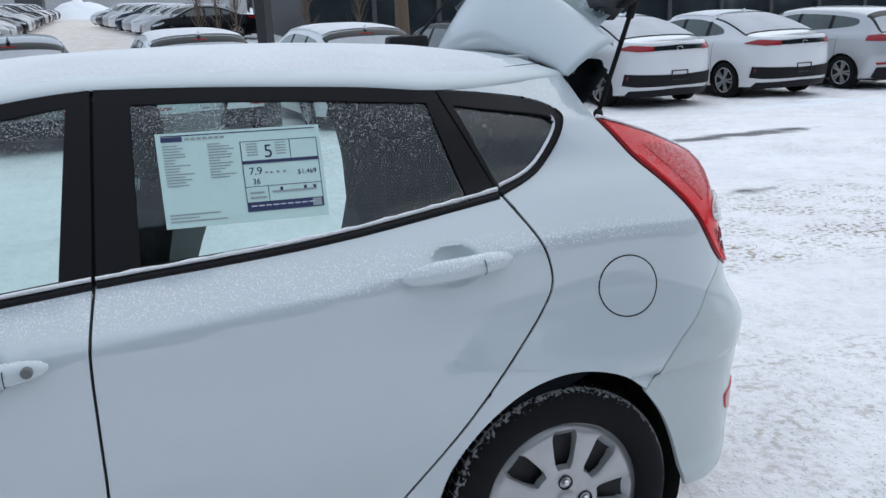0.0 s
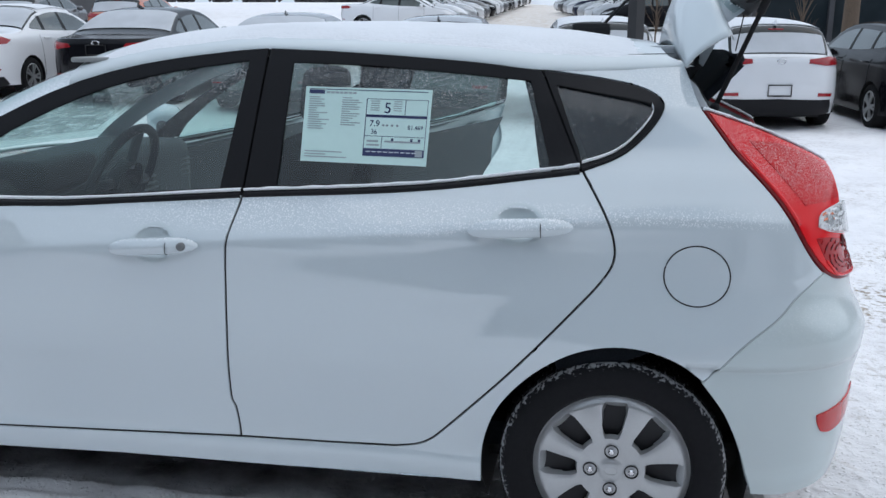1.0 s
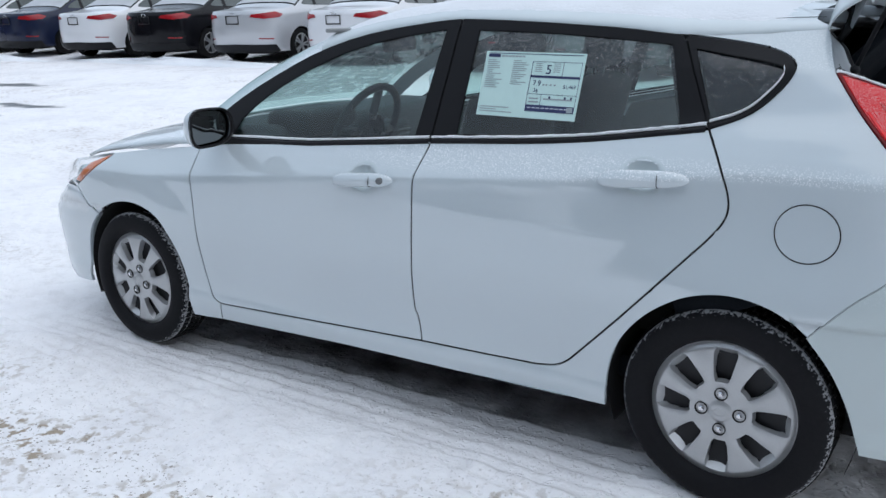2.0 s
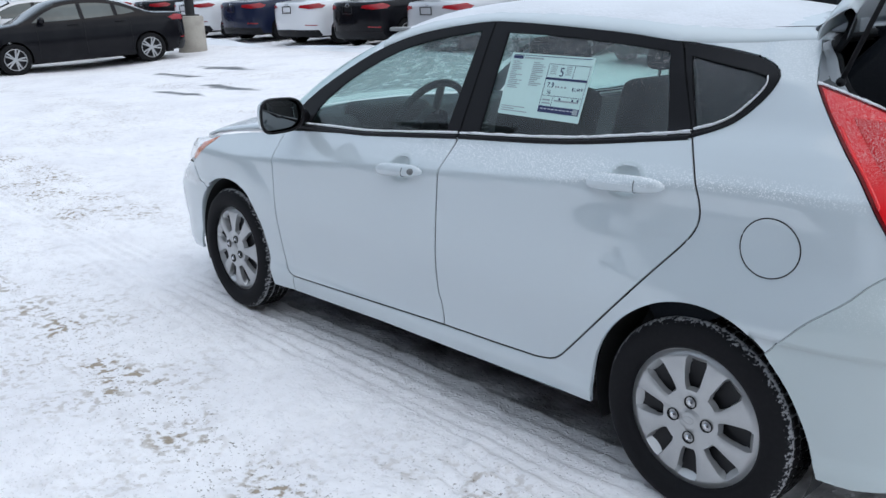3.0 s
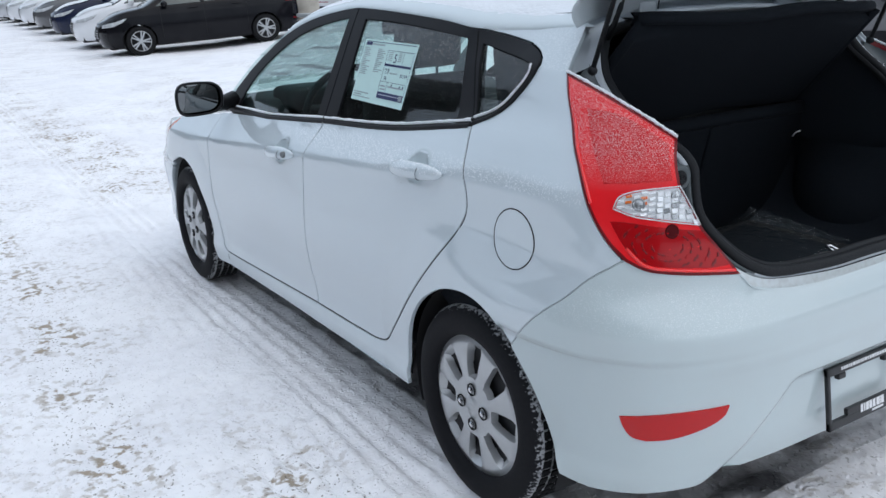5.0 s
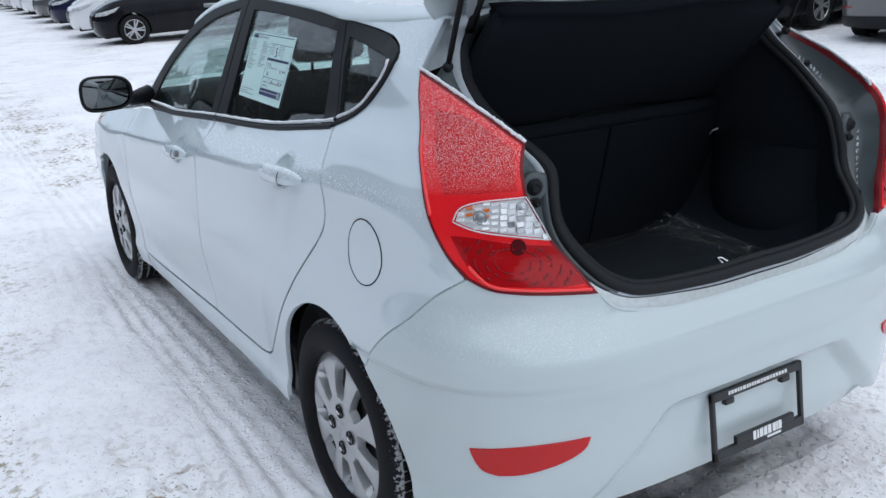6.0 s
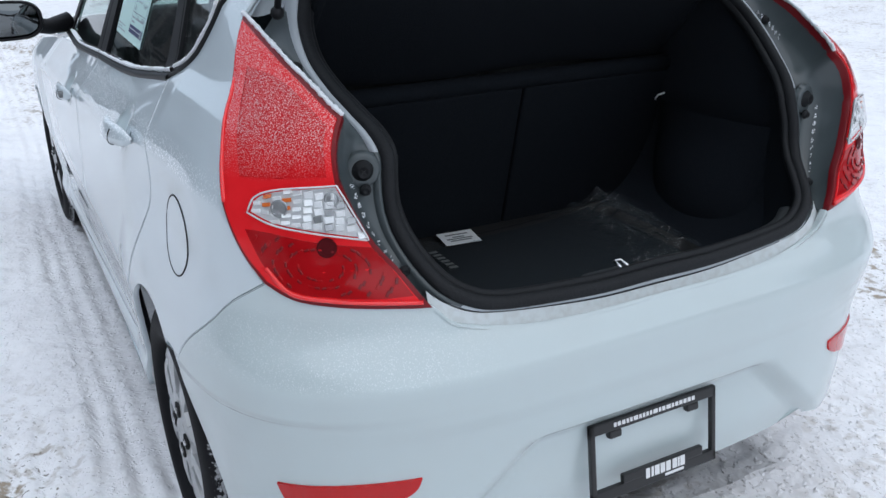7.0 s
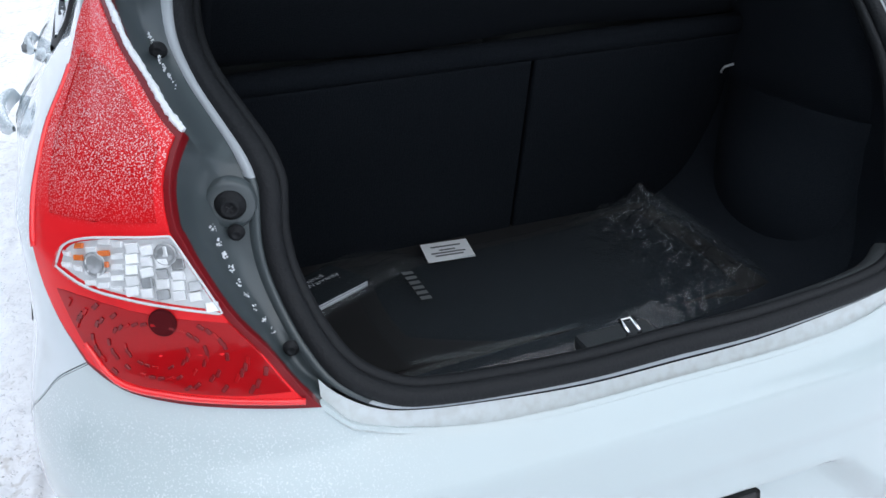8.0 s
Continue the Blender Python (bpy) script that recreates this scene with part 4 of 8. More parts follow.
crust(tn, tl)
first_wheel = part("wheel", lathe([(0.195, -0.065), (0.165, -0.050), (0.05, -0.045), (0.0001, -0.045)], 48), STEEL, car, "steel wheel with silver cover and winter-dirty tyre", True)
wheel_parts(first_wheel)
first_wheel.matrix_basis = pose(0, -0.7265, 0.292, 0, 0, 0)
for x, y, turn, spin in ((-2.57, -0.7265, 0, 20), (0, 0.7265, 180, 50), (-2.57, 0.7265, 180, 5)):
    copy_thing(first_wheel, pose(x, y, 0.292, 0, 0, turn) @ pose(0, 0, 0, 0, spin, 0))


# ---- tail lamps ----
LAMP_OUT = chain(LAMP_FOOT, LAMP_BACK, LAMP_FORE[::-1])
CLEAR_OUT = chain(spline([(0.456, 0.952), (0.465, 0.975), (0.488, 0.987), (0.525, 0.994), (0.584, 0.999)], 4), spline([(0.584, 0.999), (0.606, 0.957), (0.630, 0.908)], 4), spline([(0.630, 0.908), (0.585, 0.918), (0.540, 0.927), (0.495, 0.936), (0.456, 0.952)], 4))
RED_INNER = material("lamp_red_reflector", (0.62, 0.05, 0.05), 0.35, metal=0.2, patch=0.3, patch_scale=30)
DEEP_RED = material("lamp_deep_red", (0.19, 0.004, 0.007), 0.25, grain=0.4, grain_scale=160)
BULB_DARK = material("lamp_bulb_dark", (0.07, 0.003, 0.005), 0.6, spec=0.1)
GUIDE_RED = material("lamp_guide_red", (0.85, 0.02, 0.025), 0.12, coat=0.5)
SMOKE = material("lamp_smoke_facet", (0.45, 0.46, 0.47), 0.15, metal=0.5, patch=0.4, patch_scale=60)
LENS_RIM = material("lamp_rim_red", (0.18, 0.006, 0.010), 0.3, spec=0.3)
LAMP_SHELL = material("lamp_shell_red", (0.80, 0.018, 0.024), 0.14, spec=0.25, patch=0.25, patch_scale=14, tint=(0.55, 0.005, 0.008))
frosted(LAMP_SHELL, 520, 0.53, 0.61, 0.30, 0.5, [(None, None, 1), (None, None, 1), (1.04, None, 0.04)])
FROST_LENS = material("frosted_red_lens", (0.62, 0.008, 0.012), 0.16, spec=0.25, patch=0.3, patch_scale=25, grain=0.2, grain_scale=350, tint=(0.33, 0.006, 0.010))
frosted(FROST_LENS, 520, 0.53, 0.61, 0.30, 0.5, [(None, None, 1), (None, None, 1), (1.03, None, 0.04)])
RIBBED = material("ribbed_red_lens", (0.37, 0.004, 0.007), 0.10, spec=0.3, patch=0.4, patch_scale=30, tint=(0.34, 0.003, 0.006))
SILVER_REFLECT = material("lamp_silver_reflector", (0.92, 0.93, 0.94), 0.18, metal=0.2, patch=0.15, patch_scale=55, grain=0.1, grain_scale=160)
LAMP_GREY = material("lamp_grey_housing", (0.72, 0.73, 0.74), 0.3, metal=0.2)
lamps = both_sides("tail_lamp", panel_data(skin, LAMP_OUT, 0.03, out=0.004, depth=0.016, gap=0.001), LENS_RIM, car, "large red tail lamp with a clear reversing lens, frosted on top")
main_line = shrink(LAMP_OUT, 0.008)
both_sides("red_lens", panel_data(skin, main_line, 0.03, out=0.0075, depth=0.004, gap=0), LAMP_SHELL, lamps, "glossy red lens")
upper = chain(spline([(0.365, 1.150), (0.43, 1.142), (0.500, 1.117), (0.563, 1.083)], 4), [(0.566, 1.040), (0.570, 1.012)], [(0.500, 1.008), (0.432, 1.004)], [(0.392, 1.080), (0.350, 1.152)])
both_sides("frosted_lens", panel_data(skin, upper, 0.02, out=0.0086, depth=0.002, gap=0), FROST_LENS, lamps, "darker red lens crusted with frost")
low = chain(spline([(0.452, 0.924), (0.495, 0.921), (0.560, 0.908), (0.634, 0.895)], 4), spline([(0.652, 0.872), (0.676, 0.842), (0.700, 0.812)], 3), spline([(0.66, 0.812), (0.585, 0.820), (0.530, 0.830), (0.490, 0.858), (0.452, 0.924)], 4))
both_sides("ribbed_lens", panel_data(skin, low, 0.02, out=0.0082, depth=0.002, gap=0), RIBBED, lamps, "darker ribbed red lens")


def within(p, outline):
    """Is the place (u, z) inside the outline?"""
    odd = False
    for i in range(len(outline)):
        (x0, y0), (x1, y1) = outline[i - 1][:2], outline[i][:2]
        if (y0 > p[1]) != (y1 > p[1]) and p[0] < x0 + (p[1] - y0) / (y1 - y0) * (x1 - x0):
            odd = not odd
    return odd


def on_lamp(name, bm, mat, sgn, lamp, u, z, out, turn=0.0, label="", smooth=False):
    """Sets a small part with its x axis along the lens's normal, turned about it."""
    c, nrm = on_skin(skin, u, z, out)
    way = Vector((nrm.x, sgn * nrm.y, nrm.z)).to_track_quat("X", "Z").to_matrix().to_4x4()
    bm.transform(Matrix.Translation((c.x, sgn * c.y, c.z)) @ way @ Matrix.Rotation(radians(turn * sgn), 4, "X"))
    return part(name, bm, mat, lamp, label, smooth)


def dish(radius, depth, rim=0.0015):
    """A shallow round bowl that opens along x."""
    return lathe([(0.0001, depth), (radius * 0.35, depth * 0.9), (radius * 0.75, depth * 0.4), (radius, 0.0), (radius + rim, -0.001), (radius + 2 * rim, 0.001)], 28, pose(0, 0, 0, 0, 0, 90))


# optics moulded into the lower lens: rows of small facets on arcs round the bulb
rib_zone = shrink(low, 0.005)
centre = (0.566, 0.866)
for ring, radius in enumerate((0.028, 0.044, 0.061, 0.079, 0.098, 0.118)):
    count = int(10 + 40 * radius / 0.075)
    skip = random.Random(ring + 40)
    for k in range(count):
        a = math.tau * (k + 0.5 * (ring % 2)) / count
        q = (centre[0] + 1.12 * radius * math.cos(a), centre[1] + 0.70 * radius * math.sin(a) - 0.16 * radius * math.cos(a))
        if not within(q, rib_zone) or (ring < 1 and math.sin(a) > 0.3) or skip.random() < 0.2:
            continue
        for sgn, lamp in ((1, lamps[0]), (-1, lamps[1])):
            size = 0.0030 + 0.024 * radius
            on_lamp("lens_facet", box((-0.002, -size, -0.0013 - 0.014 * radius), (0.0012, size, 0.0013 + 0.014 * radius), 0.0006, 1), DEEP_RED if (k + ring) % 3 else RIBBED, sgn, lamp, q[0], q[1], 0.0092, math.degrees(a) + 90)
for sgn, lamp in ((1, lamps[0]), (-1, lamps[1])):
    on_lamp("lamp_bulb", dish(0.0135, -0.0010), BULB_DARK, sgn, lamp, 0.573, 0.900, 0.0098, 0, "dark bulb seat", True)
    # the bright guide along the foot of the lens
    foot_line = even(spline([(0.486, 0.864), (0.526, 0.826), (0.580, 0.815), (0.655, 0.806), (0.715, 0.799)], 5), 40)
    pts = [on_skin(skin, u, z, 0.0080)[0] for u, z in foot_line]
    part("light_guide", tube([(p.x, sgn * p.y, p.z) for p in pts], 0.0040, 8), GUIDE_RED, lamp, "bright red guide along the lens's foot", True)
    side_line = even(spline([(0.408, 0.960), (0.372, 1.040), (0.320, 1.130)], 5), 30)
    pts = [on_skin(skin, u, z, 0.0066)[0] for u, z in side_line]
    part("light_guide", tube([(p.x, sgn * p.y, p.z) for p in pts], 0.0045, 8), GUIDE_RED, lamp, "bright red guide along the lens's outer edge", True)
    # frost gathered along the lamp's upper inner edge
    rim_line = even([p for p in LAMP_BACK if p[1] > 1.096], 90)
    rng = random.Random(5)
    pts = [on_skin(skin, u, z, 0.005)[0] for u, z in rim_line]
    thick = [0.0030 + 0.0034 * abs(noise.noise(Vector((k * 0.33, 4, 0)))) + rng.uniform(0, 0.0012) for k in range(len(pts))]
    part("snow_strip", tube([(p.x + rng.uniform(-0.0008, 0.0008), sgn * p.y, p.z + 0.001 + rng.uniform(-0.001, 0.001)) for p in pts], thick, 7), SNOW_EDGE, lamp, "frost along the lamp's edge", True)
    # a pale moulded border closes the clear lens at its upper and inner edges
    pts = [on_skin(skin, u, z, 0.0125)[0] for u, z in even(CLEAR_OUT + CLEAR_OUT[:1], 90)[:-1]]
    part("lens_border", tube([(p.x, sgn * p.y, p.z) for p in pts], 0.0016, 6, True), LAMP_GREY, lamp, "pale border of clear lens", True)
both_sides("reversing_housing", panel_data(skin, shrink(CLEAR_OUT, 0.003), 0.02, out=0.0086, depth=0, gap=0), LAMP_GREY, lamps, "silver reflector behind clear lens")
# inner end: a bright stepped reflector; outer end: a ribbed dish with an amber bulb
clear_zone = shrink(CLEAR_OUT, 0.004)
for row in range(7):
    for col in range(11):
        u, z = 0.470 + 0.0150 * col, 0.992 - 0.0120 * row - 0.0016 * col
        if not within((u, z), clear_zone):
            continue
        rng = random.Random(row * 31 + col)
        inner = col > 4
        for sgn, lamp in ((1, lamps[0]), (-1, lamps[1])):
            bm = box((-0.001, -0.0072, -0.0056), (0.0030, 0.0072, 0.0056), 0.0008, 1) if inner else box((-0.001, -0.0072, -0.0032), (0.0024, 0.0072, 0.0032), 0.0006, 1)
            bm.transform(Matrix.Rotation(radians(rng.uniform(-24, 24)), 4, "Y") @ Matrix.Rotation(radians(rng.uniform(-20, 20)), 4, "Z"))
            on_lamp("reflector_facet", bm, AMBER if not inner and row in (1, 2) and col in (1, 3) else (SMOKE if rng.random() < 0.20 else SILVER_REFLECT), sgn, lamp, u, z, 0.0096, 8)
for sgn, lamp in ((1, lamps[0]), (-1, lamps[1])):
    on_lamp("reversing_bulb", dish(0.012, -0.0015), SMOKE, sgn, lamp, 0.505, 0.962, 0.0120, 0, "round bulb seat", True)
    on_lamp("reversing_bulb", dish(0.010, -0.0015), SMOKE, sgn, lamp, 0.578, 0.978, 0.0120, 0, "round bulb seat", True)
both_sides("clear_lens", panel_data(skin, CLEAR_OUT, 0.02, out=0.0185, depth=0.010, gap=0.001), LAMP_CLEAR, lamps, "clear reversing lens")

REFLECTOR_RED = material("reflector_red", (0.52, 0.008, 0.010), 0.14, coat=0.3, spec=0.3, grain=0.25, grain_scale=500, tint=(0.3, 0.004, 0.006))
refl = chain(spline([(0.490, 0.458), (0.60, 0.470), (0.724, 0.474)], 4), spline([(0.724, 0.474), (0.712, 0.448), (0.672, 0.425), (0.60, 0.404), (0.546, 0.398)], 4), spline([(0.546, 0.398), (0.515, 0.407), (0.498, 0.432), (0.490, 0.458)], 3))
both_sides("bumper_reflector", panel_data(bumper_skin, refl, 0.02, out=0.004, depth=0.012, gap=0), REFLECTOR_RED, car, "red bumper reflector")


# ---- tailgate opening: jamb, seal, boot ----
SEAL_LINE = [(U_END, 0.742), (1.10, 0.742), (0.965, 0.749), (0.86, 0.758), (0.800, 0.771)]
SEAL_SIDE = [(0.598, -0.452, 0.796), (0.560, -0.478, 0.832), (0.523, -0.493, 0.870), (0.503, -0.502, 0.908), (0.494, -0.505, 0.947), (0.486, -0.502, 0.980), (0.477, -0.499, 1.014), (0.451, -0.506, 1.046), (0.405, -0.522, 1.078), (0.350, -0.540, 1.114), (0.290, -0.550, 1.156), (0.228, -0.542, 1.206), (0.196, -0.526, 1.250)]
IN = 0.018


def opening_half(grow=0.0, back=0.0):
    """The left half of the opening's edge, from the middle of the sill up to the middle of the roof."""
    side = [on_skin(skin, u, z, -IN)[0] for u, z in SEAL_LINE] + [Vector(p) for p in SEAL_SIDE]
    top = [Vector((0.175, -0.505, 1.285)), Vector((0.125, -0.44, 1.322)), Vector((0.10, -0.33, 1.340)), Vector((0.09, -0.17, 1.348)), Vector((0.088, 0, 1.350))]
    pts = [tuple(p) for p in side + top]
    mid = Vector((0, 0, 1.03))
    out = []
    for p in spline(pts, 4):
        v = Vector(p)
        away = Vector((0, v.y, (v.z - mid.z) * 1.0))
        out.append(v + grow * away.normalized() + Vector((-back, 0, 0)))
    return out


def opening(grow=0.0, back=0.0):
    left = opening_half(grow, back)
    return left + [Vector((p.x, -p.y, p.z)) for p in left[-2:0:-1]]


def band(rings, flip=False):
    """Closed bands between rings of equal count."""
    n = len(rings[0])
    verts = [p for ring in rings for p in ring]
    faces = []
    for k in range(len(rings) - 1):
        for i in range(n):
            f = (k * n + i, k * n + (i + 1) % n, (k + 1) * n + (i + 1) % n, (k + 1) * n + i)
            faces.append(f[::-1] if flip else f)
    return verts, faces


part("tailgate_seal", tube(opening(-0.016, -0.002), 0.0135, 10, True), SEAL, car, "black rubber seal round the boot opening", True)
part("seal_lip", tube(opening(-0.031, 0.008), 0.009, 8, True), SEAL, car, "", True)
v, f = band([opening(-0.008, 0.006), opening(-0.002, -0.006), opening(0.004, -0.006), opening(0.009, 0.004), opening(0.014, 0.020)])
flange = mesh_object("opening_flange", v, f, INNER_PAINT, car, "painted flange round the opening, its sides unpolished grey darkened for shade")
# its sides take the jamb's grey, with the shade in the colour
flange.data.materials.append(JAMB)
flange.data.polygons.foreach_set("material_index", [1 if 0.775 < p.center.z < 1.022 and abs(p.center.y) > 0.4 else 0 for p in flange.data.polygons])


def jamb_half():
    """Grey jamb between the lamp's inner edge and the flange."""
    lamp = even(LAMP_BACK, 40)
    hold = opening_half(0.009, 0.006)
    foot = min(range(len(hold)), key=lambda k: abs(hold[k].z - 0.775) + (0 if hold[k].y < -0.3 else 9))
    head = min(range(len(hold)), key=lambda k: abs(hold[k].z - 1.25) + (0 if hold[k].y < -0.3 else 9))
    inner = even([tuple(p) for p in hold[foot:head + 1]], 40)
    verts, faces = [], []
    for (u, z), q in zip(lamp, inner):
        a, b = on_skin(skin, u, z, -0.010)[0], Vector(q)
        low = on_skin(skin, u, z, -0.052)[0]
        for t in range(6):
            if t == 0:
                verts.append(a)
            else:
                verts.append(low.lerp(b, (t - 1) / 4) + Vector((-0.010 * math.sin((t - 1) / 4 * math.pi), 0, 0)))
    for i in range(40):
        for k in range(5):
            faces.append((i * 6 + k, i * 6 + k + 1, (i + 1) * 6 + k + 1, (i + 1) * 6 + k))
    return verts, faces, None


d = jamb_half()
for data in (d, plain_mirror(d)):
    jamb = mesh_object("jamb", data[0], data[1], JAMB, car, "grey unpolished jamb beside the lamp, darkened for shade")
jamb_rows = d[0]


def on_jamb(z, t):
    """A place on the left jamb at height z, t of the way from the lamp to the seal."""
    k = min(range(41), key=lambda i: abs(jamb_rows[i * 6 + 3].z - z))
    a, b = jamb_rows[k * 6 + 1], jamb_rows[k * 6 + 5]
    return a.lerp(b, t)


for sgn in (1, -1):
    for z, t, name, label, big in ((1.000, 0.66, "lamp_screw", "black plastic lamp screw", 0.92), (0.968, 0.72, "rubber_plug", "small rubber plug", 0.5), (1.142, 0.45, "rubber_plug", "small rubber plug", 0.55), (0.826, 0.7, "rubber_plug", "small rubber plug", 0.5)):
        c = on_jamb(z, t)
        m = Matrix.Translation((c.x + 0.004, sgn * c.y, c.z)) @ pose(0, 0, 0, 0, 0, 90 - 12 * sgn) @ Matrix.Scale(big, 4)
        bolt = part(name, lathe([(0.0001, -0.010), (0.007, -0.010), (0.0085, -0.012), (0.012, -0.012), (0.013, -0.004), (0.018, -0.003), (0.021, 0.006)], 24, m), SEAL, car, label, True)
        if name == "lamp_screw":
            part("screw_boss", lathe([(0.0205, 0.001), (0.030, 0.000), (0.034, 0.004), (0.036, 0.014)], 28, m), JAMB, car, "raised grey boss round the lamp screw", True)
            for turn in (45, 135):
                bar = box((-0.0055, -0.0125, -0.001), (0.0055, -0.0115, 0.001))
                bar.transform(m @ pose(0, 0, 0, 0, turn, 0))
                part("screw_slot", bar, STEEL, bolt)
    # crumbs of frost along the folds of the jamb
    rng = random.Random(17)
    for z0, z1, t0, t1 in ((1.165, 1.115, 0.30, 0.45), (0.975, 0.845, 0.30, 0.40)):
        crumbs = bmesh.new()
        for k in range(100):
            q = rng.random()
            c = on_jamb(z0 + (z1 - z0) * q, t0 + (t1 - t0) * q + rng.uniform(-0.06, 0.06))
            c.z += rng.uniform(-0.005, 0.005)
            bmesh.ops.create_icosphere(crumbs, subdivisions=1, radius=rng.uniform(0.0005, 0.0015), matrix=Matrix.Translation((c.x + 0.001, sgn * c.y, c.z)))
        part("frost_crust", crumbs, SNOW_EDGE, car, "crumbs of frost along the jamb")

# painted channel above the lamps, round the head of the opening
head_in = [p for p in opening_half(0.008, 0.006) if p.z > 1.235 and p.x < 0.30]
head_in = even([tuple(p) for p in head_in], 40)
head_out = [tuple(on_skin(skin, u, z, -0.004)[0]) for u, z in even([(0.239, 1.229), (0.236, 1.266), (0.222, 1.335)], 12)] + [tuple(roof_point(roof_end(q) - 0.004, q) + Vector((0, 0, -0.003))) for q in np.linspace(0.02, 1.0, 30)]
head_out = even(head_out, 40)
verts, faces = [], []
for p, q in zip(head_out, head_in):
    p, q = Vector(p), Vector(q)
    for k in range(7):
        t = k / 6
        v = p.lerp(q, t)
        v += Vector((-0.030 * math.sin(t * math.pi), 0, -0.014 * math.sin(t * math.pi)))
        verts.append(v)
for i in range(40):
    for k in range(6):
        faces.append((i * 7 + k, i * 7 + k + 1, (i + 1) * 7 + k + 1, (i + 1) * 7 + k))
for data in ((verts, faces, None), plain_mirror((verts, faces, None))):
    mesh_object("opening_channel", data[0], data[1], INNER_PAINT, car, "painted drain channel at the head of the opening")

# painted step between the bumper's edge and the seal
SILL_PAINT = material("dirty_sill_paint", (0.60, 0.645, 0.655), 0.5, coat=0.4, grain=0.35, grain_scale=70, patch=0.12, patch_scale=9, tint=(0.40, 0.39, 0.36))
step_line = [bumper_skin(u, z) for u, z in even(spline(SILL_TOP, 4), 36)]
seal_half = [p for p in opening_half(0.012, -0.004) if p.z < 0.80 and p.y > -0.50]
seal_even = even([tuple(p) for p in seal_half[::-1]], 36)
verts, faces = [], []
for p, q in zip(step_line, seal_even):
    p, q = Vector(p), Vector(q)
    for k in range(7):
        t = k / 6
        v = p.lerp(q, t)
        v.z += -0.020 * math.sin(t * math.pi) + (-0.004 if k == 0 else 0.003)
        v.x += 0.004 if k == 0 else (0.002 if k == 1 else 0)
        verts.append(v)
for i in range(36):
    for k in range(6):
        faces.append((i * 7 + k, i * 7 + k + 1, (i + 1) * 7 + k + 1, (i + 1) * 7 + k))
d = (verts, faces, None)
for data in (d, plain_mirror(d)):
    mesh_object("loading_sill", data[0], data[1], SILL_PAINT, car, "painted loading sill flecked with road dirt")


def boot_ring(depth):
    ring = []
    for p in opening(-0.012, 0.012):
        t = min(1, depth / 0.12)
        y = max(-0.53, min(0.53, p.y * (1 + 0.10 * t)))
        z = p.z - 0.155 * t * max(0, min(1, (0.90 - p.z) / 0.14)) + 0.0 * t
        x = p.x - depth * (p.x + 0.30) / 0.80
        ring.append(Vector((x, y, z)))
    return ring


rings = [boot_ring(k) for k in (0.0, 0.02, 0.05, 0.09, 0.12, 0.25, 0.45, 0.72)]
v, f = band(rings, True)
f.append(tuple(range(len(v) - len(rings[0]), len(v))))
mesh_object("boot_lining", v, f, LINING, car, "black carpeted boot lining", smooth=False)
part("sill_trim", tube([(p.x - 0.034, p.y, p.z - 0.024) for p in opening_half(-0.02, 0.0) if p.z < 0.80][::-1] + [(p.x - 0.034, -p.y, p.z - 0.024) for p in opening_half(-0.02, 0.0) if p.z < 0.80][1:], 0.022, 8), PLASTIC, car, "ribbed plastic boot sill trim", True)
part("striker_cover", box((0.500, -0.075, 0.685), (0.575, 0.045, 0.712), 0.008), PLASTIC, car, "black striker cover")
part("striker", tube([(0.556, -0.024, 0.700), (0.566, -0.024, 0.738), (0.540, -0.024, 0.744), (0.540, -0.006, 0.744), (0.566, -0.006, 0.738), (0.556, -0.006, 0.700)], 0.0036, 8), CHROME, car, "bright steel latch striker", True)


# ---- number plate holder: a black dealer frame with no plate in it ----
PLATE_BLACK = material("plate_frame_black", (0.012, 0.012, 0.013), 0.35)
PLATE_WHITE = material("plate_white_print", (0.75, 0.75, 0.76), 0.5)
plate = part("plate_frame", bmesh.new(), PLATE_BLACK, car, "black plastic plate frame, empty, with white print")
tilt = pose(0.668, 0.0, 0.385, 0, -8, 0)


def plate_piece(lo, hi, bevel=0.003):
    bm = box(lo, hi, bevel)
    bm.transform(tilt)
    return bm


frame_bm = bmesh.new()
for lo, hi in (((0, -0.162, -0.085), (0.012, -0.150, 0.085)), ((0, 0.150, -0.085), (0.012, 0.162, 0.085)), ((0, -0.162, 0.062), (0.012, 0.162, 0.085)), ((0, -0.162, -0.085), (0.012, 0.162, -0.060)), ((0, -0.085, -0.062), (0.012, 0.125, -0.042))):
    add_box(frame_bm, lo, hi, 0.003)
frame_bm.transform(tilt)
frame_bm.to_mesh(plate.data)
frame_bm.free()
for y in (-0.115, 0.085):
    part("plate_screw", plate_piece((-0.004, y, 0.045), (0.012, y + 0.03, 0.062), 0.004), PLATE_BLACK, plate, "black screw clip")
rng = random.Random(8)
y = -0.105
while y < 0.10:
    w = rng.choice((0.006, 0.008, 0.011))
    part("print_bar", plate_piece((0.0118, y, 0.070), (0.0126, y + w, 0.079), 0), PLATE_WHITE, plate)
    y += w + 0.003
for y, w, h in ((-0.028, 0.010, 0.022), (-0.014, 0.006, 0.022), (-0.005, 0.012, 0.022), (0.010, 0.012, 0.022), (0.025, 0.012, 0.022), (0.042, 0.012, 0.022), (0.056, 0.005, 0.022), (0.063, 0.012, 0.022)):
    part("print_bar", plate_piece((0.0118, y, -0.068), (0.0126, y + w, -0.068 + h), 0), PLATE_WHITE, plate)
part("print_bar", plate_piece((0.0118, 0.022, -0.078), (0.0126, 0.072, -0.072), 0), PLATE_WHITE, plate)


# ---- open tailgate, on hinges at the back of the roof ----
HINGE = Vector((0.125, 0, 1.375))
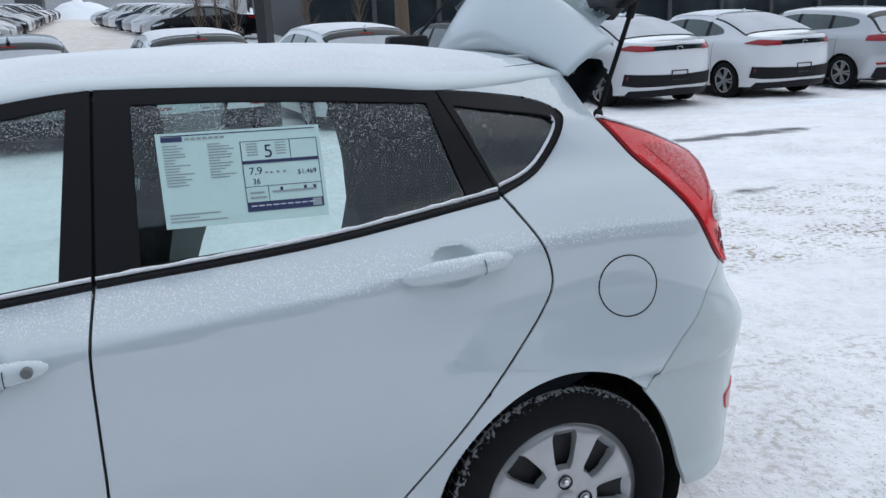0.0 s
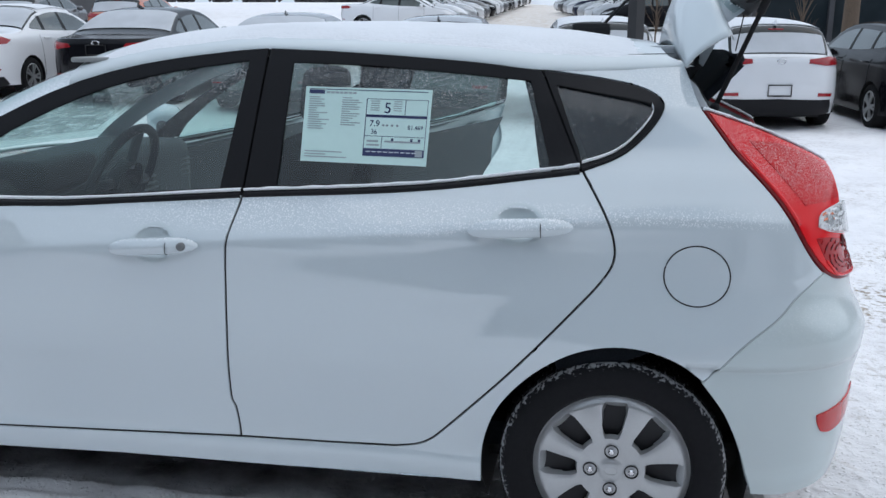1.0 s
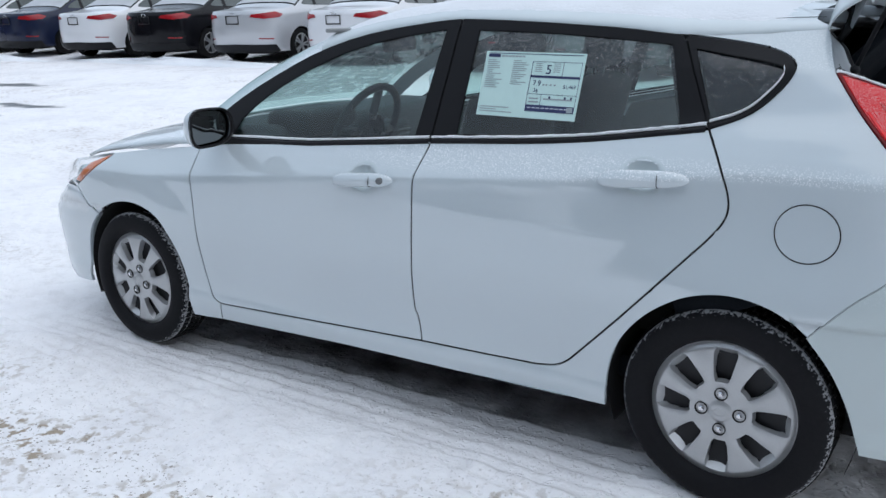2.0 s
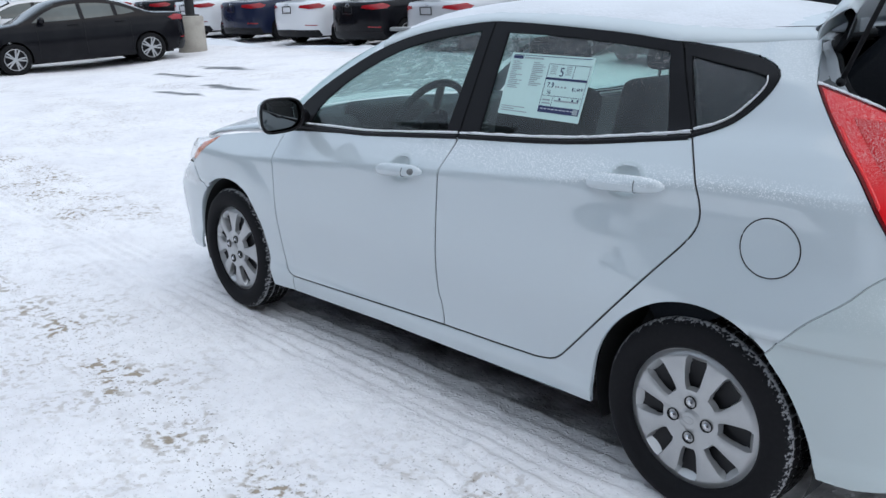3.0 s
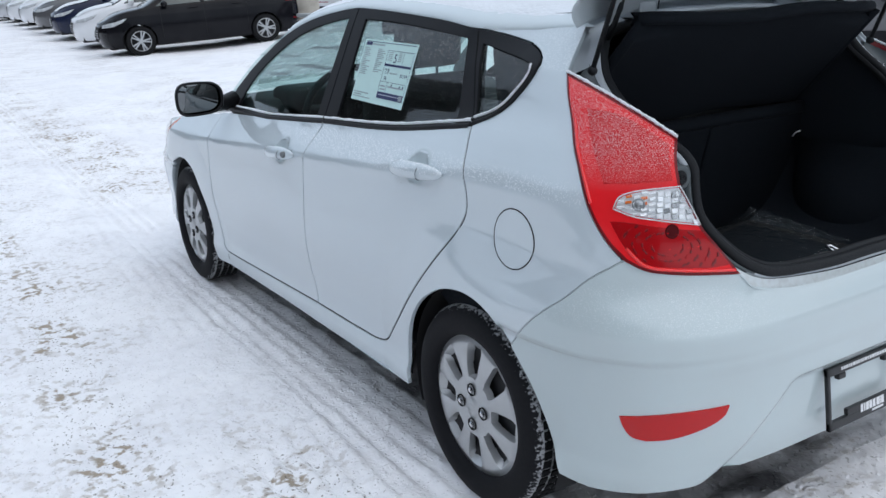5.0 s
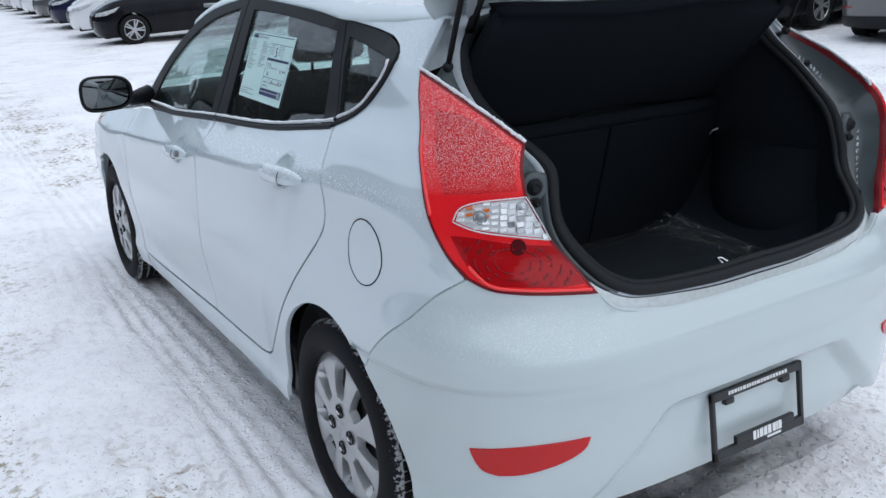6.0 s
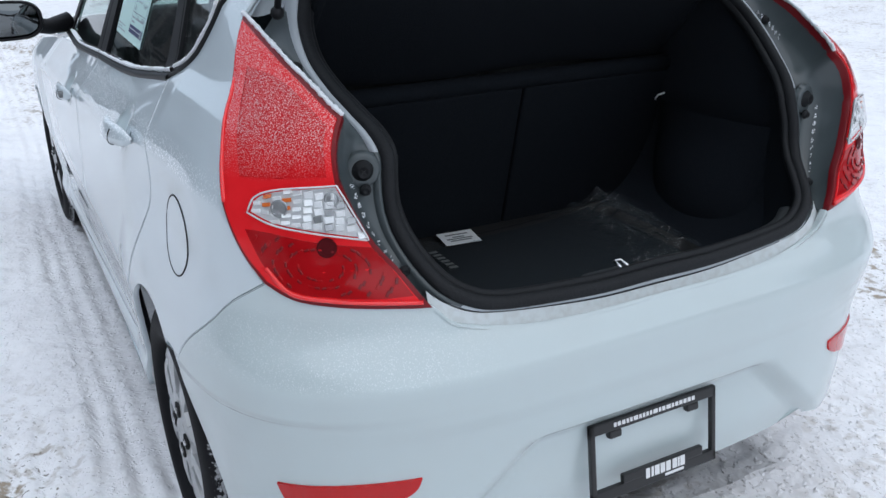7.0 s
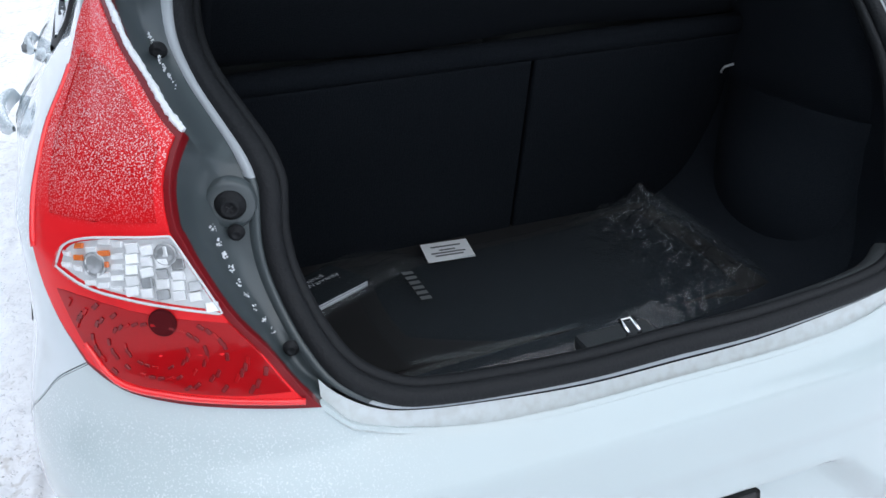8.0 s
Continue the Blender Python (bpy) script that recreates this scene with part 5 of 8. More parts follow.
OPEN = radians(80)


def swing(dx, y, dz):
    c, s = math.cos(OPEN), math.sin(OPEN)
    return Vector((HINGE.x + dx * c - dz * s, y, HINGE.z + dx * s + dz * c))


def gate_shell(nu=22, nv=48):
    """The roof spoiler: from its seam with the roof to a lip that curves in towards the sides, then under to the glass."""
    def point(i, j):
        s = 2 * j - 1
        f = abs(s)
        front = Vector((0.012 - 0.050 * f**3, 0.560 * s, -0.002 - 0.030 * f**4))
        lip = Vector((0.255 - 0.197 * f**1.7, 0.622 * s, -0.028 - 0.082 * f**2.2))
        under = Vector((0.215 - 0.165 * f**1.7, 0.600 * s, -0.075 - 0.055 * f**2.2))
        if i < 0.7:
            t = i / 0.7
            p = front.lerp(lip, t)
            p.z += 0.022 * math.sin(t * math.pi) ** 0.8 * (1 - 0.3 * f)
            p.y += math.copysign(0.012, s) * math.sin(t * math.pi) * f
        else:
            t = (i - 0.7) / 0.3
            p = lip.lerp(under, t)
            p.x += 0.008 * math.sin(t * math.pi)
        return swing(p.x, p.y, p.z)
    return grid_data(point, nu, nv)


def gate_sheet(rows, bow, lift=0.0, n=20):
    def point(i, j):
        k = i * (len(rows) - 1)
        a = min(int(k), len(rows) - 2)
        t = k - a
        dx, dz, w = (rows[a][c] + t * (rows[a + 1][c] - rows[a][c]) for c in range(3))
        s = 2 * j - 1
        drop = abs(s) ** 6 * 0.05
        return swing(dx - bow * s * s - drop * 0.4, s * w, dz - drop + lift)
    return grid_data(point, 4 * (len(rows) - 1), n)


gate_d = gate_shell()
gate = mesh_object("tailgate", gate_d[0], gate_d[1], ROOF_PAINT, car, "open white tailgate with roof spoiler")
gate.modifiers.new("thickness", "SOLIDIFY").thickness = 0.004
GLASS_ROWS = [(0.205, -0.070, 0.52), (0.29, -0.15, 0.54), (0.36, -0.22, 0.55), (0.42, -0.30, 0.555), (0.465, -0.38, 0.55)]
d = gate_sheet(GLASS_ROWS, 0.07)
REAR_GLASS = glass_material("rear_glass", (0.55, 0.64, 0.63), frost=0.6, frost_low=0.2, frost_scale=110)
mesh_object("rear_window", d[0], d[1], REAR_GLASS, gate, "tinted rear window flecked with frost")
for sgn in (-1, 1):
    d = grid_data(lambda i, j: swing(GLASS_ROWS[0][0] - 0.06 + 0.22 * i + 0.05 * j * 0, sgn * (0.60 - 0.10 * j), -0.115 - 0.27 * i - 0.035 * (1 - j)), 8, 4)
    mesh_object("window_surround", d[0], d[1], BLACK_TRIM, gate, "black surround of rear window")
d = gate_sheet([(0.465, -0.38, 0.57), (0.50, -0.46, 0.60), (0.525, -0.54, 0.60), (0.52, -0.60, 0.52), (0.49, -0.635, 0.50)], 0.08)
mesh_object("lower_panel", d[0], d[1], PAINT, gate, "white lower tailgate panel")
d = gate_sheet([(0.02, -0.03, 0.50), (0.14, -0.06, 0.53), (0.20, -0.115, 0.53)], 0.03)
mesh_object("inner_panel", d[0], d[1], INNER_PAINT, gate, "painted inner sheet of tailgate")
for sgn in (-1, 1):
    trim = bmesh.new()
    pts = [(0.19, -0.12), (0.28, -0.20), (0.36, -0.30), (0.42, -0.42), (0.45, -0.52)]
    add_tube(trim, [swing(dx - 0.04, sgn * (0.52 - 0.02 * k), dz) for k, (dx, dz) in enumerate(pts)], 0.05, 10)
    part("inner_trim", trim, PLASTIC, gate, "black inner trim beside the rear window", True)
d = gate_sheet([(0.40, -0.40, 0.50), (0.43, -0.50, 0.52), (0.44, -0.58, 0.46), (0.48, -0.62, 0.44)], 0.06)
mesh_object("inner_trim", d[0], d[1], PLASTIC, gate, "black inner trim of tailgate")
for sgn in (-1, 1):
    part("hinge", box((0.06, sgn * 0.33 - 0.03, 1.345), (0.17, sgn * 0.33 + 0.03, 1.385), 0.008), INNER_PAINT, car, "painted tailgate hinge")
    a, b = Vector((0.228, sgn * 0.575, 1.232)), Vector((0.40, sgn * 0.565, 1.66))
    m = a.lerp(b, 0.55)
    strut = part("gas_strut", tube([a, m, m + (b - a) * 0.001, b], [0.0065, 0.0065, 0.011, 0.011], 10), SEAL, car, "black gas strut", True)
    bm = bmesh.new()
    bmesh.ops.create_icosphere(bm, subdivisions=2, radius=0.013, matrix=Matrix.Translation(a))
    part("ball_joint", bm, SEAL, strut, "", True)
    hose = tube([(0.165, sgn * 0.475, 1.300), (0.185, sgn * 0.470, 1.335), (0.19, sgn * 0.455, 1.375), (0.175, sgn * 0.44, 1.40)], [0.010, 0.012, 0.011, 0.016], 10)
    part("wiring_boot", hose, SEAL, car, "black ribbed rubber wiring boot", True)
aerial = part("aerial", box((-0.17, -0.035, 1.405), (-0.045, 0.035, 1.452), 0.016), SEAL, car, "black roof aerial")
part("mast", tube([(-0.075, 0, 1.44), (0.06, 0, 1.58), (0.16, 0, 1.69)], [0.005, 0.004, 0.0025], 8), SEAL, aerial)


# ---- seats, dashboard and trim inside ----
def cushion(lo, hi, bevel=0.05, lean=0.0, about=None):
    bm = box(lo, hi, bevel, 3)
    if lean:
        pivot = Vector(about or ((lo[0] + hi[0]) / 2, 0, lo[2]))
        bm.transform(Matrix.Translation(pivot) @ Matrix.Rotation(radians(lean), 4, "Y") @ Matrix.Translation(-pivot))
    return bm


for sgn in (-1, 1):
    y = 0.36 * sgn
    seat = part("front_seat", cushion((-1.55, y - 0.25, 0.42), (-1.02, y + 0.25, 0.60), 0.06), CLOTH, car, "dark cloth front seat", True)
    part("backrest", cushion((-1.12, y - 0.24, 0.55), (-0.98, y + 0.24, 1.14), 0.06, 14, (-1.05, 0, 0.55)), CLOTH, seat, "", True)
    part("headrest", cushion((-0.95, y - 0.13, 1.16), (-0.86, y + 0.13, 1.32), 0.04, 8, (-0.9, 0, 1.16)), CLOTH, seat, "", True)
    for k in (-0.05, 0.05):
        part("headrest_post", tube([(-0.93, y + k, 1.08), (-0.91, y + k, 1.19)], 0.006, 8), CHROME, seat)
bench = part("rear_seat", cushion((-0.70, -0.60, 0.40), (-0.20, 0.60, 0.62), 0.06), CLOTH, car, "dark cloth rear bench", True)
for y0, y1 in ((-0.60, 0.05), (0.06, 0.60)):
    part("backrest", cushion((-0.29, y0, 0.55), (-0.20, y1, 1.04), 0.04, 14, (-0.22, 0, 0.55)), CLOTH, bench, "", True)
for y in (-0.34, 0.33):
    part("headrest", cushion((-0.15, y - 0.12, 1.04), (-0.08, y + 0.12, 1.17), 0.03, 5, (-0.12, 0, 1.04)), CARPET, bench, "", True)
part("cabin_floor", box((-2.3, -0.70, 0.28), (-0.28, 0.70, 0.36), 0.02), CARPET, car, "dark carpeted cabin floor")
# the rear seat's back as the boot shows it: two carpeted halves and a rolled upper edge
for y0, y1 in ((-0.56, 0.080), (0.085, 0.56)):
    wall = cushion((-0.085, y0, 0.50), (-0.055, y1, 1.005), 0.008, 14, (-0.06, 0, 0.60))
    part("seat_back_panel", wall, CARPET, car, "black carpeted back of the rear seat")
part("seat_top_roll", tube([(0.030, y, 1.010) for y in np.linspace(-0.55, 0.55, 12)], 0.022, 10), CARPET, car, "dark rail along the top of the seat back", True)
for sgn in (-1, 1):
    # carpeted bulge over the wheel arch
    d = grid_data(lambda i, j: (0.02 + 0.40 * i, sgn * (0.535 - 0.085 * math.sin(i * math.pi) ** 0.6 * math.sin(min(1, 1.25 * j) * math.pi * 0.72 + 0.35) ** 0.8), 0.575 + 0.34 * j), 16, 12)
    mesh_object("arch_cover", d[0], d[1], LINING, car, "carpeted bulge over the wheel arch")
part("cargo_hook", tube([(0.015, 0.528, 0.905), (0.022, 0.512, 0.912), (0.034, 0.512, 0.925), (0.040, 0.528, 0.930)], 0.0028, 6), LABEL, car, "small pale cargo hook", True)


def shelf_point(i, j, low=0.0):
    """The parcel shelf, lifted at its rear edge by cords from the tailgate."""
    s = 2 * j - 1
    x = 0.01 + 0.32 * i + (-0.05 * abs(s) ** 3 if i > 0.9 else 0)
    return (x, s * (0.50 - 0.02 * i), 1.045 + 0.34 * i - 0.035 * max(0, i - 0.93) / 0.07 - low * (1 if 0 < i < 1 else 0.4) + 0.006 * math.sin(s * 5))


shelf_top, shelf_low = grid_data(shelf_point, 14, 16), grid_data(lambda i, j: shelf_point(i, j, 0.028), 14, 16, True)
shelf = mesh_object("parcel_shelf", *joined((shelf_top[0], shelf_top[1], []), (shelf_low[0], shelf_low[1], []))[:2], CARPET, car, "black parcel shelf lifted by cords")
for sgn in (-1, 1):
    edge = [shelf_point(i, 0 if sgn < 0 else 1, 0.014) for i in np.linspace(0, 1, 10)]
    part("shelf_edge", tube(edge, 0.014, 8), CARPET, shelf, "", True)
    part("cord", tube([(0.29, sgn * 0.42, 1.372), (0.31, sgn * 0.42, 1.50), (0.335, sgn * 0.43, 1.63)], 0.0018, 5), SEAL, car, "thin black shelf cord")
part("shelf_edge", tube([shelf_point(1, j, 0.014) for j in np.linspace(0, 1, 16)], 0.016, 8), CARPET, shelf, "", True)
dash = part("dashboard", cushion((-2.27, -0.66, 0.62), (-1.84, 0.66, 0.978), 0.07), PLASTIC, car, "charcoal dashboard", True)
part("instrument_hood", cushion((-1.98, -0.55, 0.92), (-1.76, -0.20, 1.03), 0.045), PLASTIC, dash, "", True)
part("centre_stack", cushion((-1.95, -0.14, 0.55), (-1.74, 0.14, 0.93), 0.04), PLASTIC, dash, "", True)
for y in (-0.08, 0.08, 0.58):
    bm = bmesh.new()
    for k in range(4):
        add_box(bm, (-1.745 if abs(y) < 0.1 else -1.85, y - 0.045, 0.82 + 0.022 * k), (-1.735 if abs(y) < 0.1 else -1.84, y + 0.045, 0.826 + 0.022 * k))
    part("air_vent", bm, GREY_PLASTIC, dash, "grey slatted air vent")
wheel_m = Matrix.Translation((-1.60, -0.36, 0.955)) @ pose(0, 0, 0, 0, -64, 0)
bm = bmesh.new()
add_tube(bm, [wheel_m @ Vector((0.185 * math.cos(a), 0.185 * math.sin(a), 0)) for a in np.linspace(0, math.tau, 37)[:-1]], 0.0155, 10, True)
helm = part("steering_wheel", bm, PLASTIC, car, "black three-spoke steering wheel", True)
for a in (-0.15, math.pi / 2 * 0 + math.pi - 0.0, math.pi / 2):
    part("spoke", tube([wheel_m @ Vector((0.05 * math.sin(a), 0.05 * math.cos(a), -0.01)), wheel_m @ Vector((0.175 * math.sin(a), 0.175 * math.cos(a), 0))], 0.017, 8), GREY_PLASTIC if a == math.pi / 2 else PLASTIC, helm, "", True)
bm = lathe([(0.0001, -0.03), (0.05, -0.028), (0.075, -0.01), (0.075, 0.03)], 24, wheel_m @ pose(0, 0, 0, -90, 0, 0))
part("airbag_cover", bm, PLASTIC, helm, "", True)
part("emblem", lathe([(0.016, -0.031), (0.019, -0.035), (0.022, -0.031)], 20, wheel_m @ pose(0, 0, 0, -90, 0, 0) @ Matrix.Diagonal((1.3, 1, 0.9, 1))), CHROME, helm, "oval chrome ring")
part("steering_column", tube([wheel_m @ Vector((0, 0, 0.0)), (-1.85, -0.36, 0.83)], 0.045, 12), PLASTIC, car)
lining = grid_data(lambda i, j: roof_point(-1.55 + i * 1.60, 0.10 + 1.80 * j) + Vector((0, 0, -0.035)), 20, 20, True)
mesh_object("headliner", lining[0], lining[1], HEADLINER, car, "pale grey headliner")
part("inner_mirror", cushion((-1.70, -0.11, 1.235), (-1.67, 0.11, 1.30), 0.015), BLACK_TRIM, car, "black interior mirror", True)
for sgn in (-1, 1):
    part("sun_visor", box((-1.62, sgn * 0.18 if sgn > 0 else -0.55, 1.335), (-1.50, 0.55 if sgn > 0 else -0.18, 1.350), 0.006), HEADLINER, car)
    door = front_doors[0 if sgn < 0 else 1]
    d = panel_data(skin, chain([(-2.05, 0.32), (-1.10, 0.34), (-1.08, 0.985), (-2.05, 0.935)]), 0.15, out=-0.06, depth=0, gap=0)
    d = d if sgn < 0 else mirrored(d)
    mesh_object("door_trim", d[0], d[1], PLASTIC, door)
    d = panel_data(skin, chain([(-0.98, 0.34), (-0.62, 0.35), (-0.34, 0.58), (-0.15, 0.78), (-0.15, 1.045), (-0.98, 0.99)]), 0.15, out=-0.06, depth=0, gap=0)
    d = d if sgn < 0 else mirrored(d)
    mesh_object("door_trim", d[0], d[1], PLASTIC, rear_doors[0 if sgn < 0 else 1])
    d = panel_data(skin, chain([(-0.16, 0.55), (0.22, 0.62), (0.24, 1.10), (0.02, 1.09), (-0.16, 1.05)]), 0.15, out=-0.05, depth=0, gap=0)
    d = d if sgn < 0 else mirrored(d)
    mesh_object("quarter_trim", d[0], d[1], CARPET, car)
    part("seat_belt", tube([(-1.02, sgn * 0.64, 1.20), (-1.03, sgn * 0.66, 0.80), (-1.02, sgn * 0.67, 0.42)], 0.012, 6), CLOTH, car)

# the far doors stand open, which lets in the snow's light
hinge_at = Vector((-1.03, 0.76, 0))
front_hinge = Vector((-2.12, 0.775, 0))
for ob in (front_doors[1], far_mirror):
    ob.matrix_basis = Matrix.Translation(front_hinge) @ Matrix.Rotation(radians(66), 4, "Z") @ Matrix.Translation(-front_hinge)
rear_doors[1].matrix_basis = Matrix.Translation(hinge_at) @ Matrix.Rotation(radians(62), 4, "Z") @ Matrix.Translation(-hinge_at)


# ---- window sticker ----
def letters(text, size):
    """A flat mesh of built-in type: (width, verts, faces)."""
    curve = bpy.data.curves.new("letters", "FONT")
    curve.body, curve.size = text, size
    ob = new("letters", curve)
    me = bpy.data.meshes.new_from_object(ob.evaluated_get(bpy.context.evaluated_depsgraph_get()))
    bpy.data.objects.remove(ob)
    verts = [tuple(v.co) for v in me.vertices]
    faces = [tuple(p.vertices) for p in me.polygons]
    bpy.data.meshes.remove(me)
    return verts, faces


# White paper: the green cast of the window glass is in its colour.
PAPER = material("glass_tinted_paper", (0.56, 0.76, 0.73), 0.6, grain=0.04, grain_scale=40)
INK = material("navy_ink", (0.025, 0.035, 0.11), 0.6)
GREY_INK = material("grey_ink", (0.32, 0.37, 0.40), 0.6)
CORNERS = [Vector((-0.868, -0.690, 1.081)), Vector((-0.517, -0.686, 1.074)), Vector((-0.512, -0.612, 1.270)), Vector((-0.868, -0.608, 1.277))]


def on_sticker(a, b, out=0.0):
    """a across (front to back), b up, both 0 to 1."""
    p = CORNERS[0].lerp(CORNERS[1], a).lerp(CORNERS[3].lerp(CORNERS[2], a), b)
    return Vector((p.x, -half_width(p.x, p.z) + 0.003, p.z)) + Vector((0, -0.93, 0.36)) * out


sticker = thing("window_sticker", "white window price sticker with navy bands and columns of print, tinted as through green glass", "sticker")


def sticker_quad(name, a0, b0, a1, b1, mat, out=0.0012, label=""):
    d = [on_sticker(a0, b0, out), on_sticker(a1, b0, out), on_sticker(a1, b1, out), on_sticker(a0, b1, out)]
    return mesh_object(name, d, [(0, 1, 2, 3)], mat, sticker, label, False)


sheet = bmesh.new()
grid = [[sheet.verts.new(on_sticker(i / 8, j / 5, 0.0)) for j in range(6)] for i in range(9)]
for i in range(8):
    for j in range(5):
        sheet.faces.new((grid[i][j], grid[i + 1][j], grid[i + 1][j + 1], grid[i][j + 1]))
part("sheet", sheet, PAPER, sticker).modifiers.new("thickness", "SOLIDIFY").thickness = 0.0006
rng = random.Random(3)
sticker_quad("header_bar", 0.03, 0.905, 0.155, 0.955, INK)
for k in range(7):
    sticker_quad("print_bar", 0.17 + 0.035 * k, 0.915, 0.198 + 0.035 * k, 0.94, GREY_INK)
sticker_quad("top_rule", 0.03, 0.962, 0.97, 0.972, INK)
for col, n in ((0.035, 15), (0.30, 13)):
    for k in range(n):
        b = 0.855 - 0.030 * k
        sticker_quad("print_bar", col, b, col + rng.uniform(0.06, 0.17), b + 0.011, GREY_INK)
for k in range(3):
    sticker_quad("print_bar", 0.03, 0.13 - 0.035 * k, 0.03 + (0.30, 0.17, 0.34)[k], 0.143 - 0.035 * k, GREY_INK)
for lo in ((0.495, 0.615, 0.975, 0.650), (0.495, 0.105, 0.975, 0.205)):
    sticker_quad("navy_band", *lo, INK)
for a0, b0, a1, b1 in ((0.495, 0.205, 0.500, 0.86), (0.972, 0.205, 0.976, 0.86), (0.80, 0.65, 0.804, 0.86), (0.495, 0.855, 0.976, 0.861), (0.495, 0.365, 0.976, 0.371), (0.635, 0.205, 0.639, 0.365)):
    sticker_quad("rule", a0, b0, a1, b1, INK)
for k in range(5):
    sticker_quad("print_bar", 0.53, 0.825 - 0.03 * k, 0.60, 0.835 - 0.03 * k, GREY_INK)
    sticker_quad("print_bar", 0.71, 0.825 - 0.03 * k, 0.775, 0.835 - 0.03 * k, GREY_INK)
for a, b in ((0.63, 0.53), (0.66, 0.53), (0.70, 0.53), (0.74, 0.53)):
    sticker_quad("print_bar", a, b - 0.03, a + 0.018, b - 0.006, GREY_INK)
for a, b, w in ((0.66, 0.29, 0.28), (0.52, 0.29, 0.09), (0.52, 0.24, 0.10)):
    sticker_quad("print_bar", a, b, a + w, b + 0.022, GREY_INK)
for a in (0.71, 0.86, 0.92):
    sticker_quad("print_bar", a, 0.31, a + 0.018, 0.345, INK)
PALE_INK = material("pale_ink", (0.55, 0.60, 0.66), 0.6)
for k in range(9):
    sticker_quad("print_bar", 0.52 + 0.045 * k, 0.155, 0.555 + 0.045 * k, 0.168, PALE_INK, 0.0020)
sticker_quad("print_square", 0.905, 0.115, 0.962, 0.195, GREY_INK, 0.0020)
for text, a, b, size in (("5", 0.635, 0.675, 0.20), ("7.9", 0.53, 0.495, 0.115), ("36", 0.545, 0.395, 0.085), ("$1,469", 0.83, 0.470, 0.075)):
    vs, fs = letters(text, 1.0)
    if fs:
        put = [on_sticker(a + v[0] * size * 0.59, b + v[1] * size, 0.0016) for v in vs]
        mesh_object("numerals", put, fs, INK, sticker, f"navy figures {text}", False)


# ---- what lies in the boot ----
FLOOR_Z = 0.580
MAT_CLOTH = material("floor_mat_cloth", (0.011, 0.016, 0.021), 0.9, spec=0.2, grain=0.4, grain_scale=300, bump=0.3, bump_scale=300, tint=(0.03, 0.034, 0.038))
PLASTIC_FILM = glass_material("clear_plastic_film", (0.92, 0.945, 0.96), 1.27, frost=0.04, frost_scale=6, film=0.012)
mats = thing("floor_mats", "folded black floor mats in a crumpled clear plastic bag", "floor mats", Matrix.Translation((0.165, 0.03, FLOOR_Z)))


def mats_shape(i, j, lift=0.0, gx=1.0, gy=1.0, rough=0.0):
    """The folded mats lie flat; their bag bunches up towards the far side."""
    x = (-0.215 + 0.43 * i) * gx + 0.022 * math.sin(j * 3.0) - 0.06 * max(0, j - 0.7)
    y = (-0.37 + 0.74 * j) * gy
    top = 0.030 + 0.010 * math.sin(i * 3.1) + 0.020 * j
    edge = min(1, 9 * min(i, 1 - i, j, 1 - j)) ** 0.5
    fold = noise.noise(Vector((x * 14 + y * 9, y * 22 - x * 8, 2)))
    fine = abs(noise.noise(Vector((x * 70 + y * 30, y * 60, 5))))
    return (x, y, (top + lift + rough * (0.75 * abs(fold) + 0.35 * fine)) * edge)


d = grid_data(lambda i, j: mats_shape(i, j), 24, 36)
mesh_object("mat_stack", d[0], d[1], MAT_CLOTH, mats)
d = grid_data(lambda i, j: mats_shape(i, j, 0.008 + 0.05 * max(0, j - 0.70) * (1 - i), 1.03, 1.04 + 0.22 * max(0, j - 0.5), 0.001 + 0.28 * max(0, j - 0.60) * (1 - 0.55 * i) + 0.02 * max(0, 0.10 - j)), 120, 190)
mesh_object("plastic_bag", d[0], d[1], PLASTIC_FILM, mats, "crumpled clear plastic bag", smooth=False)
for k in range(6):
    x0 = -0.090 + 0.020 * k
    mesh_object("print_bar", [(x0, -0.232, 0.0545), (x0 + 0.012, -0.232, 0.0545), (x0 + 0.014, -0.212, 0.0548), (x0 + 0.002, -0.212, 0.0548)], [(0, 1, 2, 3)], GREY_PLASTIC, mats, "", False)
note = part("paper_label", box((-0.035, -0.047, 0), (0.035, 0.047, 0.0012)), LABEL)
note.matrix_basis = Matrix.Translation((0.024, -0.090, FLOOR_Z + 0.053)) @ pose(0, 0, 0, 0, 4, -6)
tagged(note, label="white printed paper label lying on the mats", category="label")
for k, (x0, w) in enumerate(((-0.020, 0.030), (-0.006, 0.016), (0.004, 0.034), (0.014, 0.028))):
    part("print_bar", box((x0, -w, 0.0013), (x0 + 0.005, w, 0.0018)), GREY_PLASTIC, note)
book = thing("owners_manual", "black warranty booklets with white pages in a clear pouch", "booklet", Matrix.Translation((0.062, -0.353, FLOOR_Z + 0.022)) @ pose(0, 0, 0, 0, -4, 27))
pages = part("page_block", box((-0.052, -0.072, 0.002), (0.050, 0.072, 0.026), 0.002), LABEL, book, "white page edges")
for k in range(4):
    part("page_gap", box((0.0495, -0.071, 0.006 + 0.005 * k), (0.0505, 0.071, 0.0068 + 0.005 * k)), GREY_PLASTIC, pages)
part("cover", box((-0.056, -0.075, 0.026), (0.053, 0.075, 0.030), 0.0015), MAT_CLOTH, book, "black cover")
part("cover", box((-0.056, -0.075, -0.002), (0.053, 0.075, 0.002), 0.0015), MAT_CLOTH, book, "black cover")
